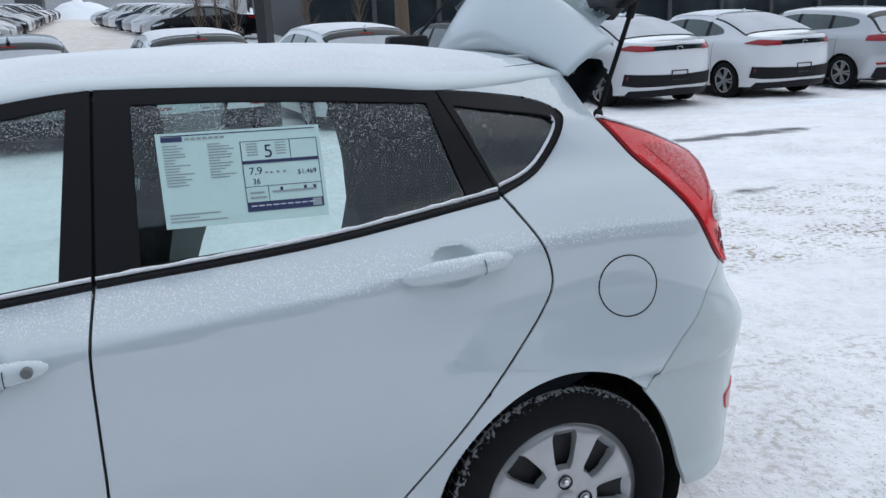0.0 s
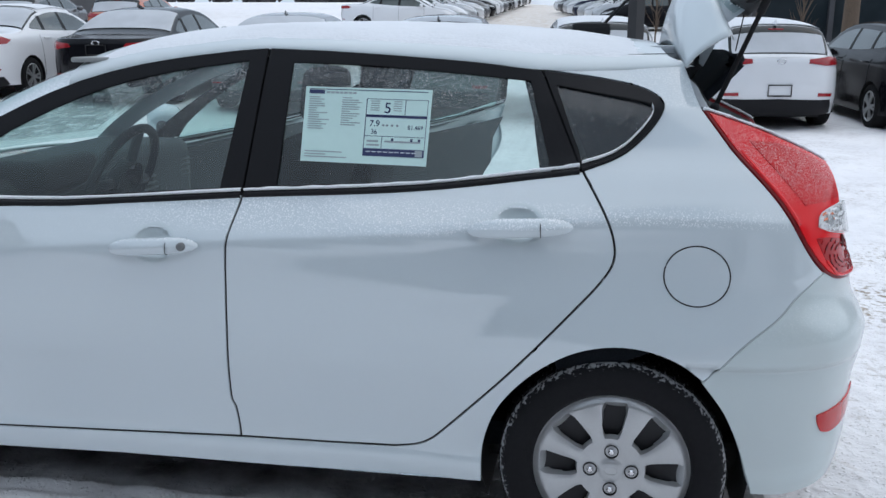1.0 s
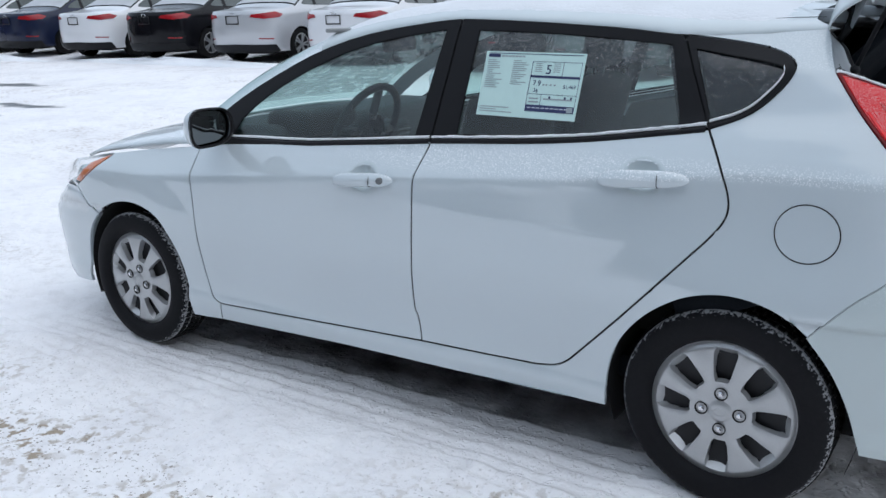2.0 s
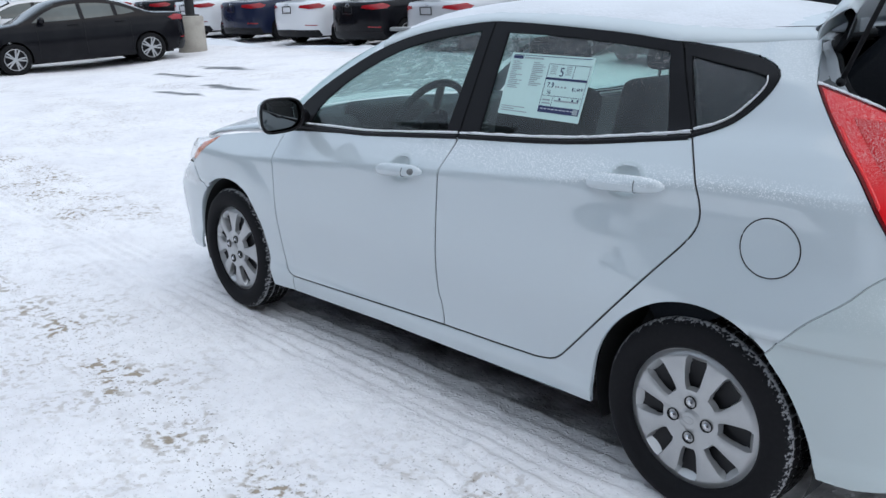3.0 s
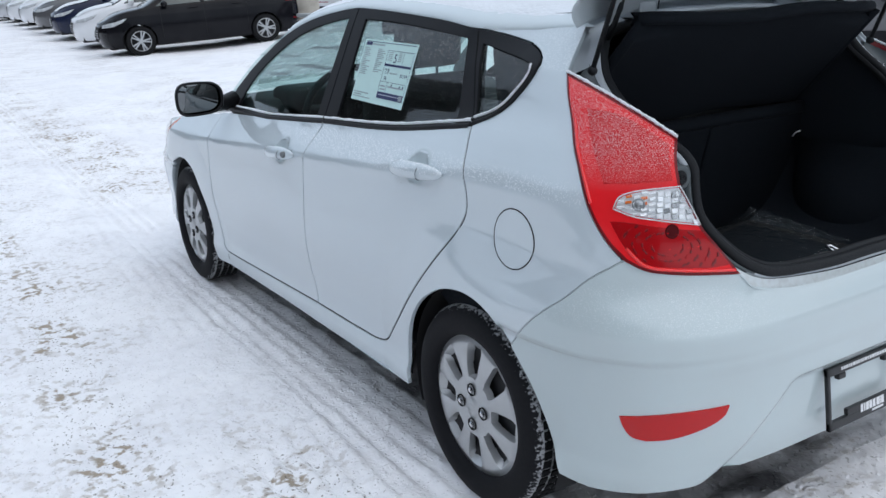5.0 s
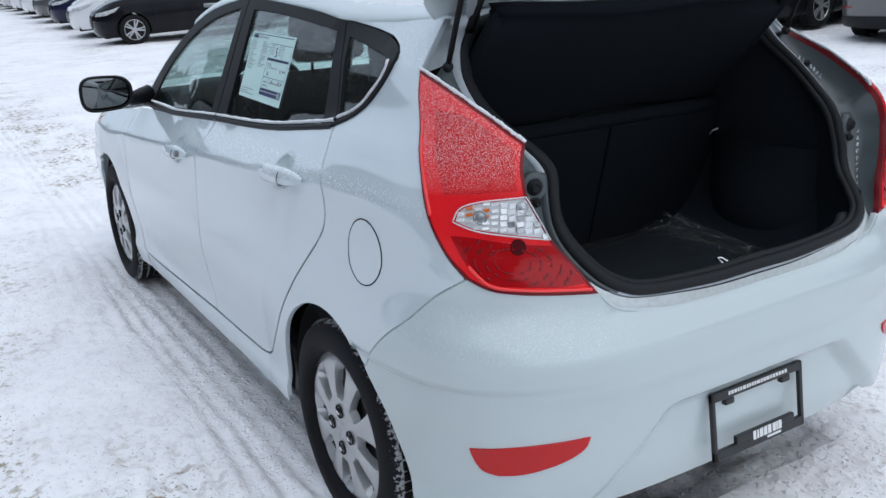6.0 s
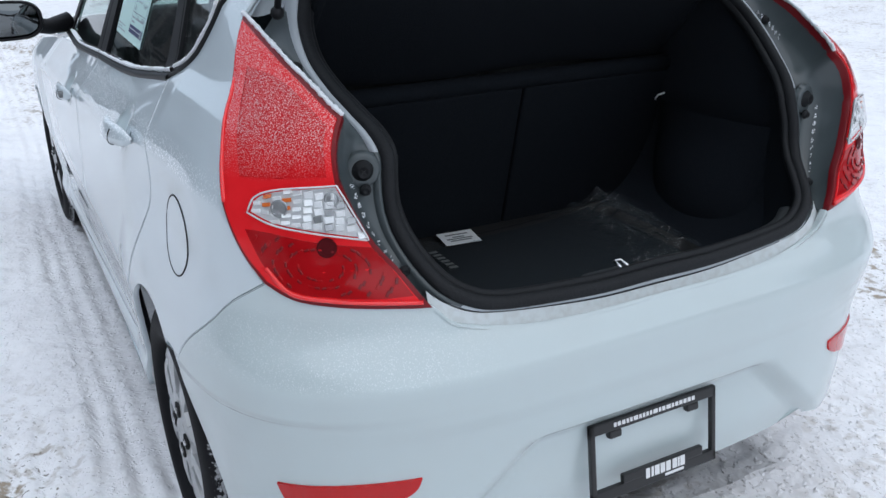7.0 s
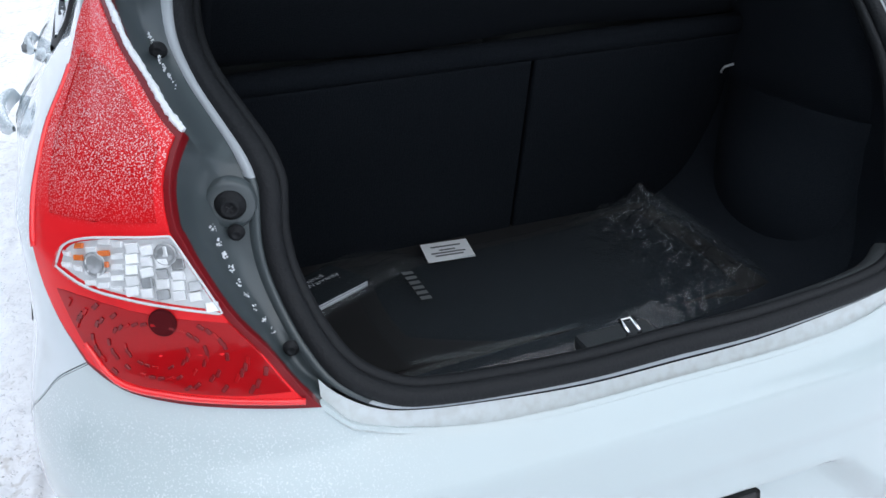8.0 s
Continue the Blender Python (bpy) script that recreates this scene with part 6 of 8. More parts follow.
for text, x0, y0 in (("Limited", -0.026, 0.052), ("Warranty", -0.008, 0.056)):
    vs, fs = letters(text, 0.021)
    mesh_object("cover_print", [(x0 + v[1] * -1.0, y0 - 0.075 + v[0] * 0.9, 0.0306) for v in vs], fs, LABEL, book, f"white print {text}", False)
d = grid_data(lambda i, j: (-0.075 + 0.15 * i, -0.09 + 0.30 * j + 0.02 * i, 0.004 + (0.034 - 0.02 * max(0, j - 0.45)) * min(1, 6 * min(i, 1 - i, j, 1 - j)) ** 0.5 + 0.006 * noise.noise(Vector((i * 9, j * 7, 1))) + 0.004 * abs(noise.noise(Vector((i * 20, j * 26, 4))))), 40, 60)
mesh_object("clear_pouch", d[0], d[1], PLASTIC_FILM, book, "clear plastic pouch", smooth=False)


# ---- ground ----
def soft_step(a, b, v):
    t = min(1, max(0, (v - a) / (b - a)))
    return t * t * (3 - 2 * t)


def ground_z(x, y):
    """The lot rises gently away from the car."""
    r = math.hypot(x + 1, y)
    s = min(1, max(0, (r - 3) / 7))
    s = s * s * (3 - 2 * s)
    k = 1 / (1 + (r / 260) ** 2)
    dip = 0.19 * math.exp(-((x + 19) / 7) ** 2 - ((y - 2.5) / 5) ** 2)
    # lower beside the near row, then climbing along the drive
    sag = 0.12 * soft_step(4, 10, y) * soft_step(-9, -3, x)
    climb = 0.026 * max(0, y - 13) * k
    return s * k * (-0.0145 * x + 0.029 * y) - dip - sag + climb


SNOW = bpy.data.materials.new("packed_snow")
SNOW.use_nodes = True


def snow_nodes(n, l):
    """Trodden snow: white, with sandy brown dirt in lanes, grey slush and wet asphalt where it has worn through."""
    b = n["Principled BSDF"]
    b.inputs["Roughness"].default_value = 0.75
    b.inputs["Specular IOR Level"].default_value = 0.25
    where = n.new("ShaderNodeTexCoord")

    def noise_at(scale, detail=4, stretch=None, turn=0):
        t = n.new("ShaderNodeTexNoise")
        t.inputs["Scale"].default_value, t.inputs["Detail"].default_value = scale, detail
        if stretch:
            mp = n.new("ShaderNodeMapping")
            mp.inputs["Scale"].default_value = stretch
            mp.inputs["Rotation"].default_value = (0, 0, turn)
            l.new(where.outputs["Object"], mp.inputs[0])
            l.new(mp.outputs[0], t.inputs["Vector"])
        else:
            l.new(where.outputs["Object"], t.inputs["Vector"])
        return t.outputs[0]

    def ramp(value, a, b2, lo=0.0, hi=1.0):
        r = n.new("ShaderNodeMapRange")
        r.inputs[1].default_value, r.inputs[2].default_value, r.inputs[3].default_value, r.inputs[4].default_value = a, b2, lo, hi
        l.new(value, r.inputs[0])
        return r.outputs[0]

    def times(a, c, op="MULTIPLY"):
        mth = n.new("ShaderNodeMath")
        mth.operation = op
        for k, v in enumerate((a, c)):
            if isinstance(v, (int, float)):
                mth.inputs[k].default_value = v
            else:
                l.new(v, mth.inputs[k])
        return mth.outputs[0]

    def mix(a, colour, amount):
        mx = n.new("ShaderNodeMix")
        mx.data_type = "RGBA"
        l.new(amount, mx.inputs[0])
        if isinstance(a, tuple):
            mx.inputs[6].default_value = (*a, 1)
        else:
            l.new(a, mx.inputs[6])
        mx.inputs[7].default_value = (*colour, 1)
        return mx.outputs[2]

    sep = n.new("ShaderNodeSeparateXYZ")
    l.new(where.outputs["Object"], sep.inputs[0])
    colour = mix((0.90, 0.89, 0.90), (0.82, 0.81, 0.83), ramp(noise_at(1.3), 0.4, 0.7))
    colour = mix(colour, (0.69, 0.675, 0.68), ramp(noise_at(9, 5), 0.5, 0.75, 0, 0.5))
    dirt = times(ramp(noise_at(24, 6), 0.51, 0.61), ramp(noise_at(2.6, 3), 0.42, 0.60))
    lanes = n.new("ShaderNodeAttribute")
    lanes.attribute_name = "lane"
    colour = mix(colour, (0.36, 0.30, 0.235), times(times(dirt, lanes.outputs["Fac"]), 1.3))
    specks = ramp(noise_at(75, 2), 0.64, 0.68)
    colour = mix(colour, (0.16, 0.13, 0.10), times(times(specks, ramp(lanes.outputs["Fac"], 0.0, 0.8, 0.10, 1.0)), 0.85))
    sand = n.new("ShaderNodeAttribute")
    sand.attribute_name = "sand"
    colour = mix(colour, (0.60, 0.52, 0.43), times(sand.outputs["Fac"], ramp(noise_at(3.0, 5), 0.3, 0.65, 0.2, 0.9)))
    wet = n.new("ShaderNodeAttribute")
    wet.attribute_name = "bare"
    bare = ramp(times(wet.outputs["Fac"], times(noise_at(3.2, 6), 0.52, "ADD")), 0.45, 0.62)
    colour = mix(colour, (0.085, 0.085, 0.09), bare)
    l.new(colour, b.inputs["Base Color"])
    l.new(ramp(bare, 0, 1, 0.75, 0.28), b.inputs["Roughness"])
    bn = n.new("ShaderNodeBump")
    bn.inputs["Strength"].default_value, bn.inputs["Distance"].default_value = 0.85, 0.034
    l.new(times(times(noise_at(11, 3), 0.8), times(ramp(noise_at(42, 2), 0.56, 0.70), 0.12), "ADD"), bn.inputs["Height"])
    l.new(bn.outputs[0], b.inputs["Normal"])


snow_nodes(SNOW.node_tree.nodes, SNOW.node_tree.links)


def axis(near_lo, near_hi, step, far):
    """Grid lines: even near the car, wider and wider towards the horizon."""
    line = list(np.arange(near_lo, near_hi + 1e-6, step))
    for sign, start in ((1, near_hi), (-1, near_lo)):
        s, p, extra = step, start, []
        while abs(p) < far:
            s *= 1.12
            p += sign * s
            extra.append(p)
        line += extra
    return sorted(line)


TRACKS = [(-0.78, 0.19), (0.76, 0.17)]
# dirty lanes along the lot: y, half width, from x, to x, lean
LANES = [(-1.62, 0.13, -9.0, 1.2, 0.0), (-0.45, 0.30, -40.0, -4.5, 0.06), (-2.6, 0.25, -9.0, 3.0, 0.0), (-1.15, 0.14, -1.2, 2.6, 0.02), (2.1, 0.35, -3.0, 12.0, 0.05), (3.0, 0.4, 1.0, 12.0, 0.06)]
# worn places: x, y, half length, half width
BARE = [(5.5, 6.35, 0.9, 0.20), (6.2, 6.1, 0.9, 0.25), (3.0, 3.45, 0.40, 0.26), (3.4, 3.25, 0.35, 0.12), (3.85, 3.6, 0.36, 0.16), (3.6, 6.3, 0.5, 0.10), (-14.3, 5.5, 1.0, 0.28), (-11.2, 4.0, 0.9, 0.22), (-13.8, 4.3, 0.9, 0.22), (-11.2, 3.1, 0.8, 0.2), (8.3, 4.7, 0.9, 0.25)]


def relief(x, y):
    h = 0.0
    near = 1 - soft_step(6, 16, math.hypot(x + 1, y))
    p = Vector((x, y, 0))
    h += 0.018 * noise.noise(p * 1.1) + 0.010 * noise.noise(p * 3.1) * near
    if near > 0.3:
        h += 0.007 * noise.noise(p * 9) + 0.005 * noise.noise(p * 21) + 0.004 * max(0, noise.noise(p * 15 + Vector((0, 0, 7))) - 0.25)
    far = soft_step(5, 14, math.hypot(x + 1, y))
    h += far * (0.05 * noise.noise(p * 0.5) + 0.03 * noise.noise(p * 1.7))
    for yt, w in TRACKS:
        d = abs(y - yt)
        if d < w and -12 < x < 0.05:
            edge = soft_step(w, w * 0.75, d)
            h -= edge * 0.016
            if near > 0.3:
                h += edge * (0.0085 * math.sin(y * math.tau / 0.072) + 0.004 * noise.noise(p * 28)) * (0.65 + 0.7 * noise.noise(p * 2.3))
    # an older set of prints that runs beside the car at a slight slant, its ribs broken here and there
    d = y + 1.06 + 0.06 * (x + 1)
    if abs(d) < 0.26 and -4.2 < x < 2.4:
        h += soft_step(0.26, 0.18, abs(d)) * (0.0075 * math.sin(d * math.tau / 0.076) + 0.003 * math.sin((x + 0.3 * y) * math.tau / 0.15)) * soft_step(-0.25, 0.2, noise.noise(p * 1.6))
    for yl, w, x0, x1, lean in LANES:
        if x0 < x < x1:
            d = abs(y - yl - lean * (x - x0 if lean < 0 else x - x1) * 0.3 - 0.03 * math.sin(x * 1.7))
            h -= 0.010 * soft_step(w * 1.3, w * 0.4, d) * near
    if abs(y) < 0.60 and -2.9 < x < 0.4:
        h -= 0.012
    return h


def make_ground():
    xs, ys = axis(-5.2, 2.6, 0.024, 420), axis(-2.7, 0.0, 0.0145, 420)
    verts, faces, lane, bare, sand = [], [], [], [], []
    ny = len(ys)
    for x in xs:
        for y in ys:
            verts.append((x, y, ground_z(x, y) + relief(x, y)))
            v = 0.38 * soft_step(0.25, 0.75, noise.noise(Vector((x * 0.35, y * 0.9, 3))) + 0.5)
            for yl, w, x0, x1, lean in LANES:
                if x0 < x < x1:
                    d = abs(y - yl - lean * (x - x0 if lean < 0 else x - x1) * 0.3 - 0.03 * math.sin(x * 1.7))
                    v = max(v, soft_step(w * 1.9, w * 0.3, d) * soft_step(x0, x0 + 1, x) * soft_step(x1, x1 - 0.5, x))
            lane.append(v)
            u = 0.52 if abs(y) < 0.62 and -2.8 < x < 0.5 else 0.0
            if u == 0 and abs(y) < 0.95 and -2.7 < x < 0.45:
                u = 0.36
            for bx, by, bl, bw in BARE:
                q = math.hypot((x - bx) / bl, (y - by) / bw)
                if q < 1.4:
                    u = max(u, 0.80 * (1 - 0.36 * q * q))
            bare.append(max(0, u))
            # the sanded drive that leads away between the rows
            cx = -4.2 - 0.035 * (y - 33)
            sand.append(soft_step(4.2, 2.6, abs(x - cx)) * soft_step(15, 20, y) * soft_step(105, 90, y))
    for i in range(len(xs) - 1):
        for j in range(ny - 1):
            faces.append((i * ny + j, (i + 1) * ny + j, (i + 1) * ny + j + 1, i * ny + j + 1))
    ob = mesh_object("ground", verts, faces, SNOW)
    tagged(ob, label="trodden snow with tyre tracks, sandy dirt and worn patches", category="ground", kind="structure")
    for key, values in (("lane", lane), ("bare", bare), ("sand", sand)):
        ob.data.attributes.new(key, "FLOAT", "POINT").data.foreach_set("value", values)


make_ground()


# ---- the other cars of the lot ----
SHAPES = {
    "sedan": dict(wb=2.70, w=0.90, x_tail=0.10, x_nose=-2.75,
        tail=[(0.15, 0.66), (0.25, 0.78), (0.40, 0.83), (0.60, 0.85), (0.85, 0.84), (0.97, 0.83), (1.05, 0.74), (1.2, 0.5), (1.5, 0.3)],
        nose=[(0.15, 0.62), (0.30, 0.72), (0.50, 0.76), (0.65, 0.74), (0.76, 0.66), (0.86, 0.50), (1.0, 0.3), (1.5, 0.2)],
        edge=[(-3.9, 0.70), (-3.5, 0.74), (-3.2, 0.84), (-2.9, 0.90), (-2.6, 0.945), (-2.35, 1.05), (-2.0, 1.22), (-1.7, 1.315), (-1.3, 1.345), (-0.9, 1.325), (-0.55, 1.26), (-0.15, 1.10), (0.10, 1.005), (0.35, 0.985), (0.8, 0.985), (1.4, 0.985)],
        crown=[(-3.9, 0.72), (-3.5, 0.77), (-3.2, 0.89), (-2.9, 0.96), (-2.55, 1.01), (-2.2, 1.20), (-1.8, 1.38), (-1.3, 1.435), (-0.9, 1.42), (-0.5, 1.335), (-0.1, 1.16), (0.15, 1.055), (0.4, 1.03), (0.8, 1.00), (1.4, 0.99)],
        cuts=(-2.55, -1.78, -0.72, 0.02),
        dlo=[(-2.28, 0.985), (-2.0, 1.16), (-1.68, 1.270), (-1.3, 1.30), (-0.9, 1.282), (-0.55, 1.215), (-0.26, 1.095), (-0.34, 1.045), (-1.2, 1.00)],
        pillars=(-1.30, -0.62),
        lamp=[(0.42, 0.905), (0.56, 0.955), (0.95, 0.925), (0.985, 0.875), (0.75, 0.835), (0.50, 0.850)],
        strip=[(0.62, 0.475), (0.86, 0.490), (0.86, 0.470), (0.64, 0.455)],
        skirt=(0.22, 0.36), plate_z=0.83, band=None),
    "hatch": dict(wb=2.62, w=0.895, x_tail=0.05, x_nose=-2.70,
        tail=[(0.15, 0.60), (0.25, 0.70), (0.42, 0.76), (0.60, 0.77), (0.80, 0.75), (0.95, 0.73), (1.05, 0.69), (1.2, 0.60), (1.36, 0.48), (1.5, 0.36)],
        nose=[(0.15, 0.62), (0.30, 0.72), (0.50, 0.76), (0.65, 0.74), (0.78, 0.66), (0.90, 0.50), (1.05, 0.3), (1.5, 0.2)],
        edge=[(-3.9, 0.72), (-3.5, 0.77), (-3.2, 0.88), (-2.9, 0.94), (-2.55, 0.985), (-2.3, 1.09), (-1.95, 1.26), (-1.65, 1.345), (-1.2, 1.375), (-0.5, 1.355), (0.1, 1.31), (0.38, 1.26), (0.50, 1.16), (0.62, 1.00), (0.8, 0.97), (1.4, 0.97)],
        crown=[(-3.9, 0.74), (-3.5, 0.80), (-3.2, 0.92), (-2.9, 1.0), (-2.5, 1.05), (-2.15, 1.24), (-1.75, 1.42), (-1.2, 1.465), (-0.5, 1.455), (0.1, 1.42), (0.36, 1.37), (0.50, 1.22), (0.64, 1.02), (0.8, 0.98), (1.4, 0.98)],
        cuts=(-2.5, -1.74, 0.32, 0.64),
        dlo=[(-2.22, 1.02), (-1.93, 1.20), (-1.62, 1.295), (-1.2, 1.33), (-0.5, 1.31), (0.0, 1.265), (0.18, 1.22), (0.10, 1.13), (-0.6, 1.06), (-1.4, 1.03)],
        pillars=(-1.22, -0.42),
        lamp=[(0.40, 0.875), (0.43, 0.965), (0.62, 0.985), (0.92, 0.955), (0.93, 0.905), (0.70, 0.870)],
        strip=[(0.58, 0.50), (0.80, 0.515), (0.80, 0.47), (0.60, 0.46)],
        skirt=(0.22, 0.42), plate_z=0.55, band=None),
    "liftback": dict(wb=2.70, w=0.905, x_tail=0.10, x_nose=-2.75,
        tail=[(0.15, 0.66), (0.25, 0.76), (0.40, 0.81), (0.60, 0.82), (0.85, 0.81), (1.02, 0.80), (1.10, 0.70), (1.25, 0.5), (1.5, 0.3)],
        nose=[(0.15, 0.62), (0.30, 0.72), (0.50, 0.76), (0.65, 0.74), (0.76, 0.66), (0.86, 0.50), (1.0, 0.3), (1.5, 0.2)],
        edge=[(-3.9, 0.70), (-3.5, 0.74), (-3.2, 0.85), (-2.9, 0.91), (-2.6, 0.955), (-2.35, 1.06), (-2.0, 1.23), (-1.7, 1.325), (-1.25, 1.36), (-0.8, 1.345), (-0.3, 1.27), (0.15, 1.13), (0.40, 1.045), (0.6, 1.035), (0.9, 1.035), (1.4, 1.035)],
        crown=[(-3.9, 0.72), (-3.5, 0.77), (-3.2, 0.90), (-2.9, 0.97), (-2.55, 1.02), (-2.2, 1.21), (-1.8, 1.39), (-1.25, 1.45), (-0.8, 1.44), (-0.3, 1.355), (0.15, 1.205), (0.42, 1.095), (0.6, 1.06), (0.9, 1.05), (1.4, 1.05)],
        cuts=(-2.55, -1.78, -0.55, 0.38),
        dlo=[(-2.28, 0.995), (-2.0, 1.17), (-1.68, 1.28), (-1.25, 1.315), (-0.8, 1.298), (-0.42, 1.225), (-0.20, 1.13), (-0.30, 1.06), (-1.2, 1.01)],
        pillars=(-1.28, -0.58),
        lamp=[(0.38, 0.935), (0.60, 0.995), (0.92, 0.975), (0.92, 0.905), (0.70, 0.900)],
        strip=[(0.50, 0.40), (0.56, 0.52), (0.60, 0.52), (0.55, 0.40)],
        skirt=(0.20, 0.30), plate_z=0.52, band=(0.36, 0.56)),
}


def shape_skin(s):
    low = [(0.10, -0.07), (0.2, -0.02), (0.3, -0.005), (0.55, 0.0), (0.80, -0.012), (0.93, -0.035), (1.0, -0.09), (1.1, -0.145), (1.25, -0.215), (1.36, -0.285), (1.45, -0.36), (1.6, -0.5)]

    def width(x, z):
        taper = 0.03 * max(0, -1.6 - x) ** 2 + 0.03 * max(0, x + 0.4) ** 2
        return s["w"] + lerp_tab(low, z) - taper

    def at(u, z):
        for x0, sign, table, n in ((s["x_tail"], 1, s["tail"], 2.9), (s["x_nose"], -1, s["nose"], 2.4)):
            if (u - x0) * sign > 0:
                th = min((u - x0) * sign / 0.8, math.pi / 2)
                a, b = lerp_tab(table, z), width(x0, z)
                r = (abs(math.cos(th) / b) ** n + abs(math.sin(th) / a) ** n) ** (-1 / n)
                return (x0 + sign * r * math.sin(th), -r * math.cos(th), z)
        return (u, -width(u, z), z)
    return at


SIDE_PANE = material("green_car_glass", (0.055, 0.075, 0.075), 0.06, spec=0.5, coat=0.4, patch=0.6, patch_scale=2.2, tint=(0.015, 0.02, 0.02))
DARK_GLASS = material("dark_car_glass", (0.014, 0.019, 0.021), 0.08, spec=0.35, patch=0.3, patch_scale=3)
LOT_LAMP = material("lot_tail_lamp", (0.32, 0.010, 0.016), 0.2, coat=0.2, patch=0.4, patch_scale=12, tint=(0.16, 0.004, 0.008))
LOT_HEAD = material("lot_headlamp", (0.55, 0.57, 0.58), 0.15, coat=0.9, patch=0.5, patch_scale=14, tint=(0.12, 0.12, 0.13))
ALLOY = material("alloy_wheel", (0.45, 0.46, 0.47), 0.3, metal=0.7, patch=0.2, patch_scale=10)
WINDOW_SNOW = material("wet_snow_on_glass", (0.50, 0.52, 0.55), 0.6, patch=0.5, patch_scale=1.8, bump=0.15, bump_scale=30, tint=(0.30, 0.32, 0.34))
SNOW_FILM = material("snow_film", (0.72, 0.74, 0.77), 0.8, patch=0.35, patch_scale=2.5, bump=0.2, bump_scale=30, tint=(0.50, 0.52, 0.55))
LOT_PAINTS = {
    "white": material("lot_white", (0.72, 0.73, 0.75), 0.3, coat=0.9, patch=0.05),
    "silver": material("lot_silver", (0.50, 0.51, 0.53), 0.3, metal=0.3, coat=0.9, patch=0.05),
    "black": material("lot_black", (0.006, 0.006, 0.008), 0.12, spec=0.18, patch=0.3, tint=(0.02, 0.02, 0.022)),
    "grey": material("lot_grey", (0.10, 0.10, 0.105), 0.3, metal=0.3, coat=0.9, patch=0.1),
    "blue": material("lot_navy", (0.010, 0.015, 0.040), 0.25, coat=0.3, spec=0.2),
    "bright blue": material("lot_bright_blue", (0.02, 0.07, 0.30), 0.25, coat=0.9),
    "orange": material("lot_orange", (0.45, 0.09, 0.02), 0.3, coat=0.9),
}


def lot_wheel(holder, x, y, side):
    wheel = part("wheel", lathe([(0.0001, -0.05), (0.19, -0.045), (0.20, -0.09), (0.212, -0.105), (0.216, -0.09)], 24), STEEL, holder, "", True)
    wheel.matrix_basis = pose(x, y, 0.31, 0, 0, 0 if side < 0 else 180)
    part("tyre", lathe([(0.214, -0.10), (0.26, -0.112), (0.295, -0.10), (0.31, -0.075), (0.31, 0.08), (0.29, 0.1)], 28), TYRE, wheel, "", True)
    bm = bmesh.new()
    for k in range(10):
        a = math.tau * (k // 2) / 5 + (0.17 if k % 2 else -0.17)
        bmesh.ops.create_cube(bm, size=1, matrix=Matrix.Rotation(a, 4, "Y") @ Matrix.Translation((0.115, -0.098, 0)) @ Matrix.Diagonal((0.19, 0.018, 0.030, 1)))
    add_lathe(bm, [(0.0001, -0.112), (0.045, -0.108), (0.05, -0.09)], 16)
    add_lathe(bm, [(0.195, -0.095), (0.205, -0.108), (0.214, -0.103)], 28)
    part("rim", bm, ALLOY, wheel, "silver alloy rim")


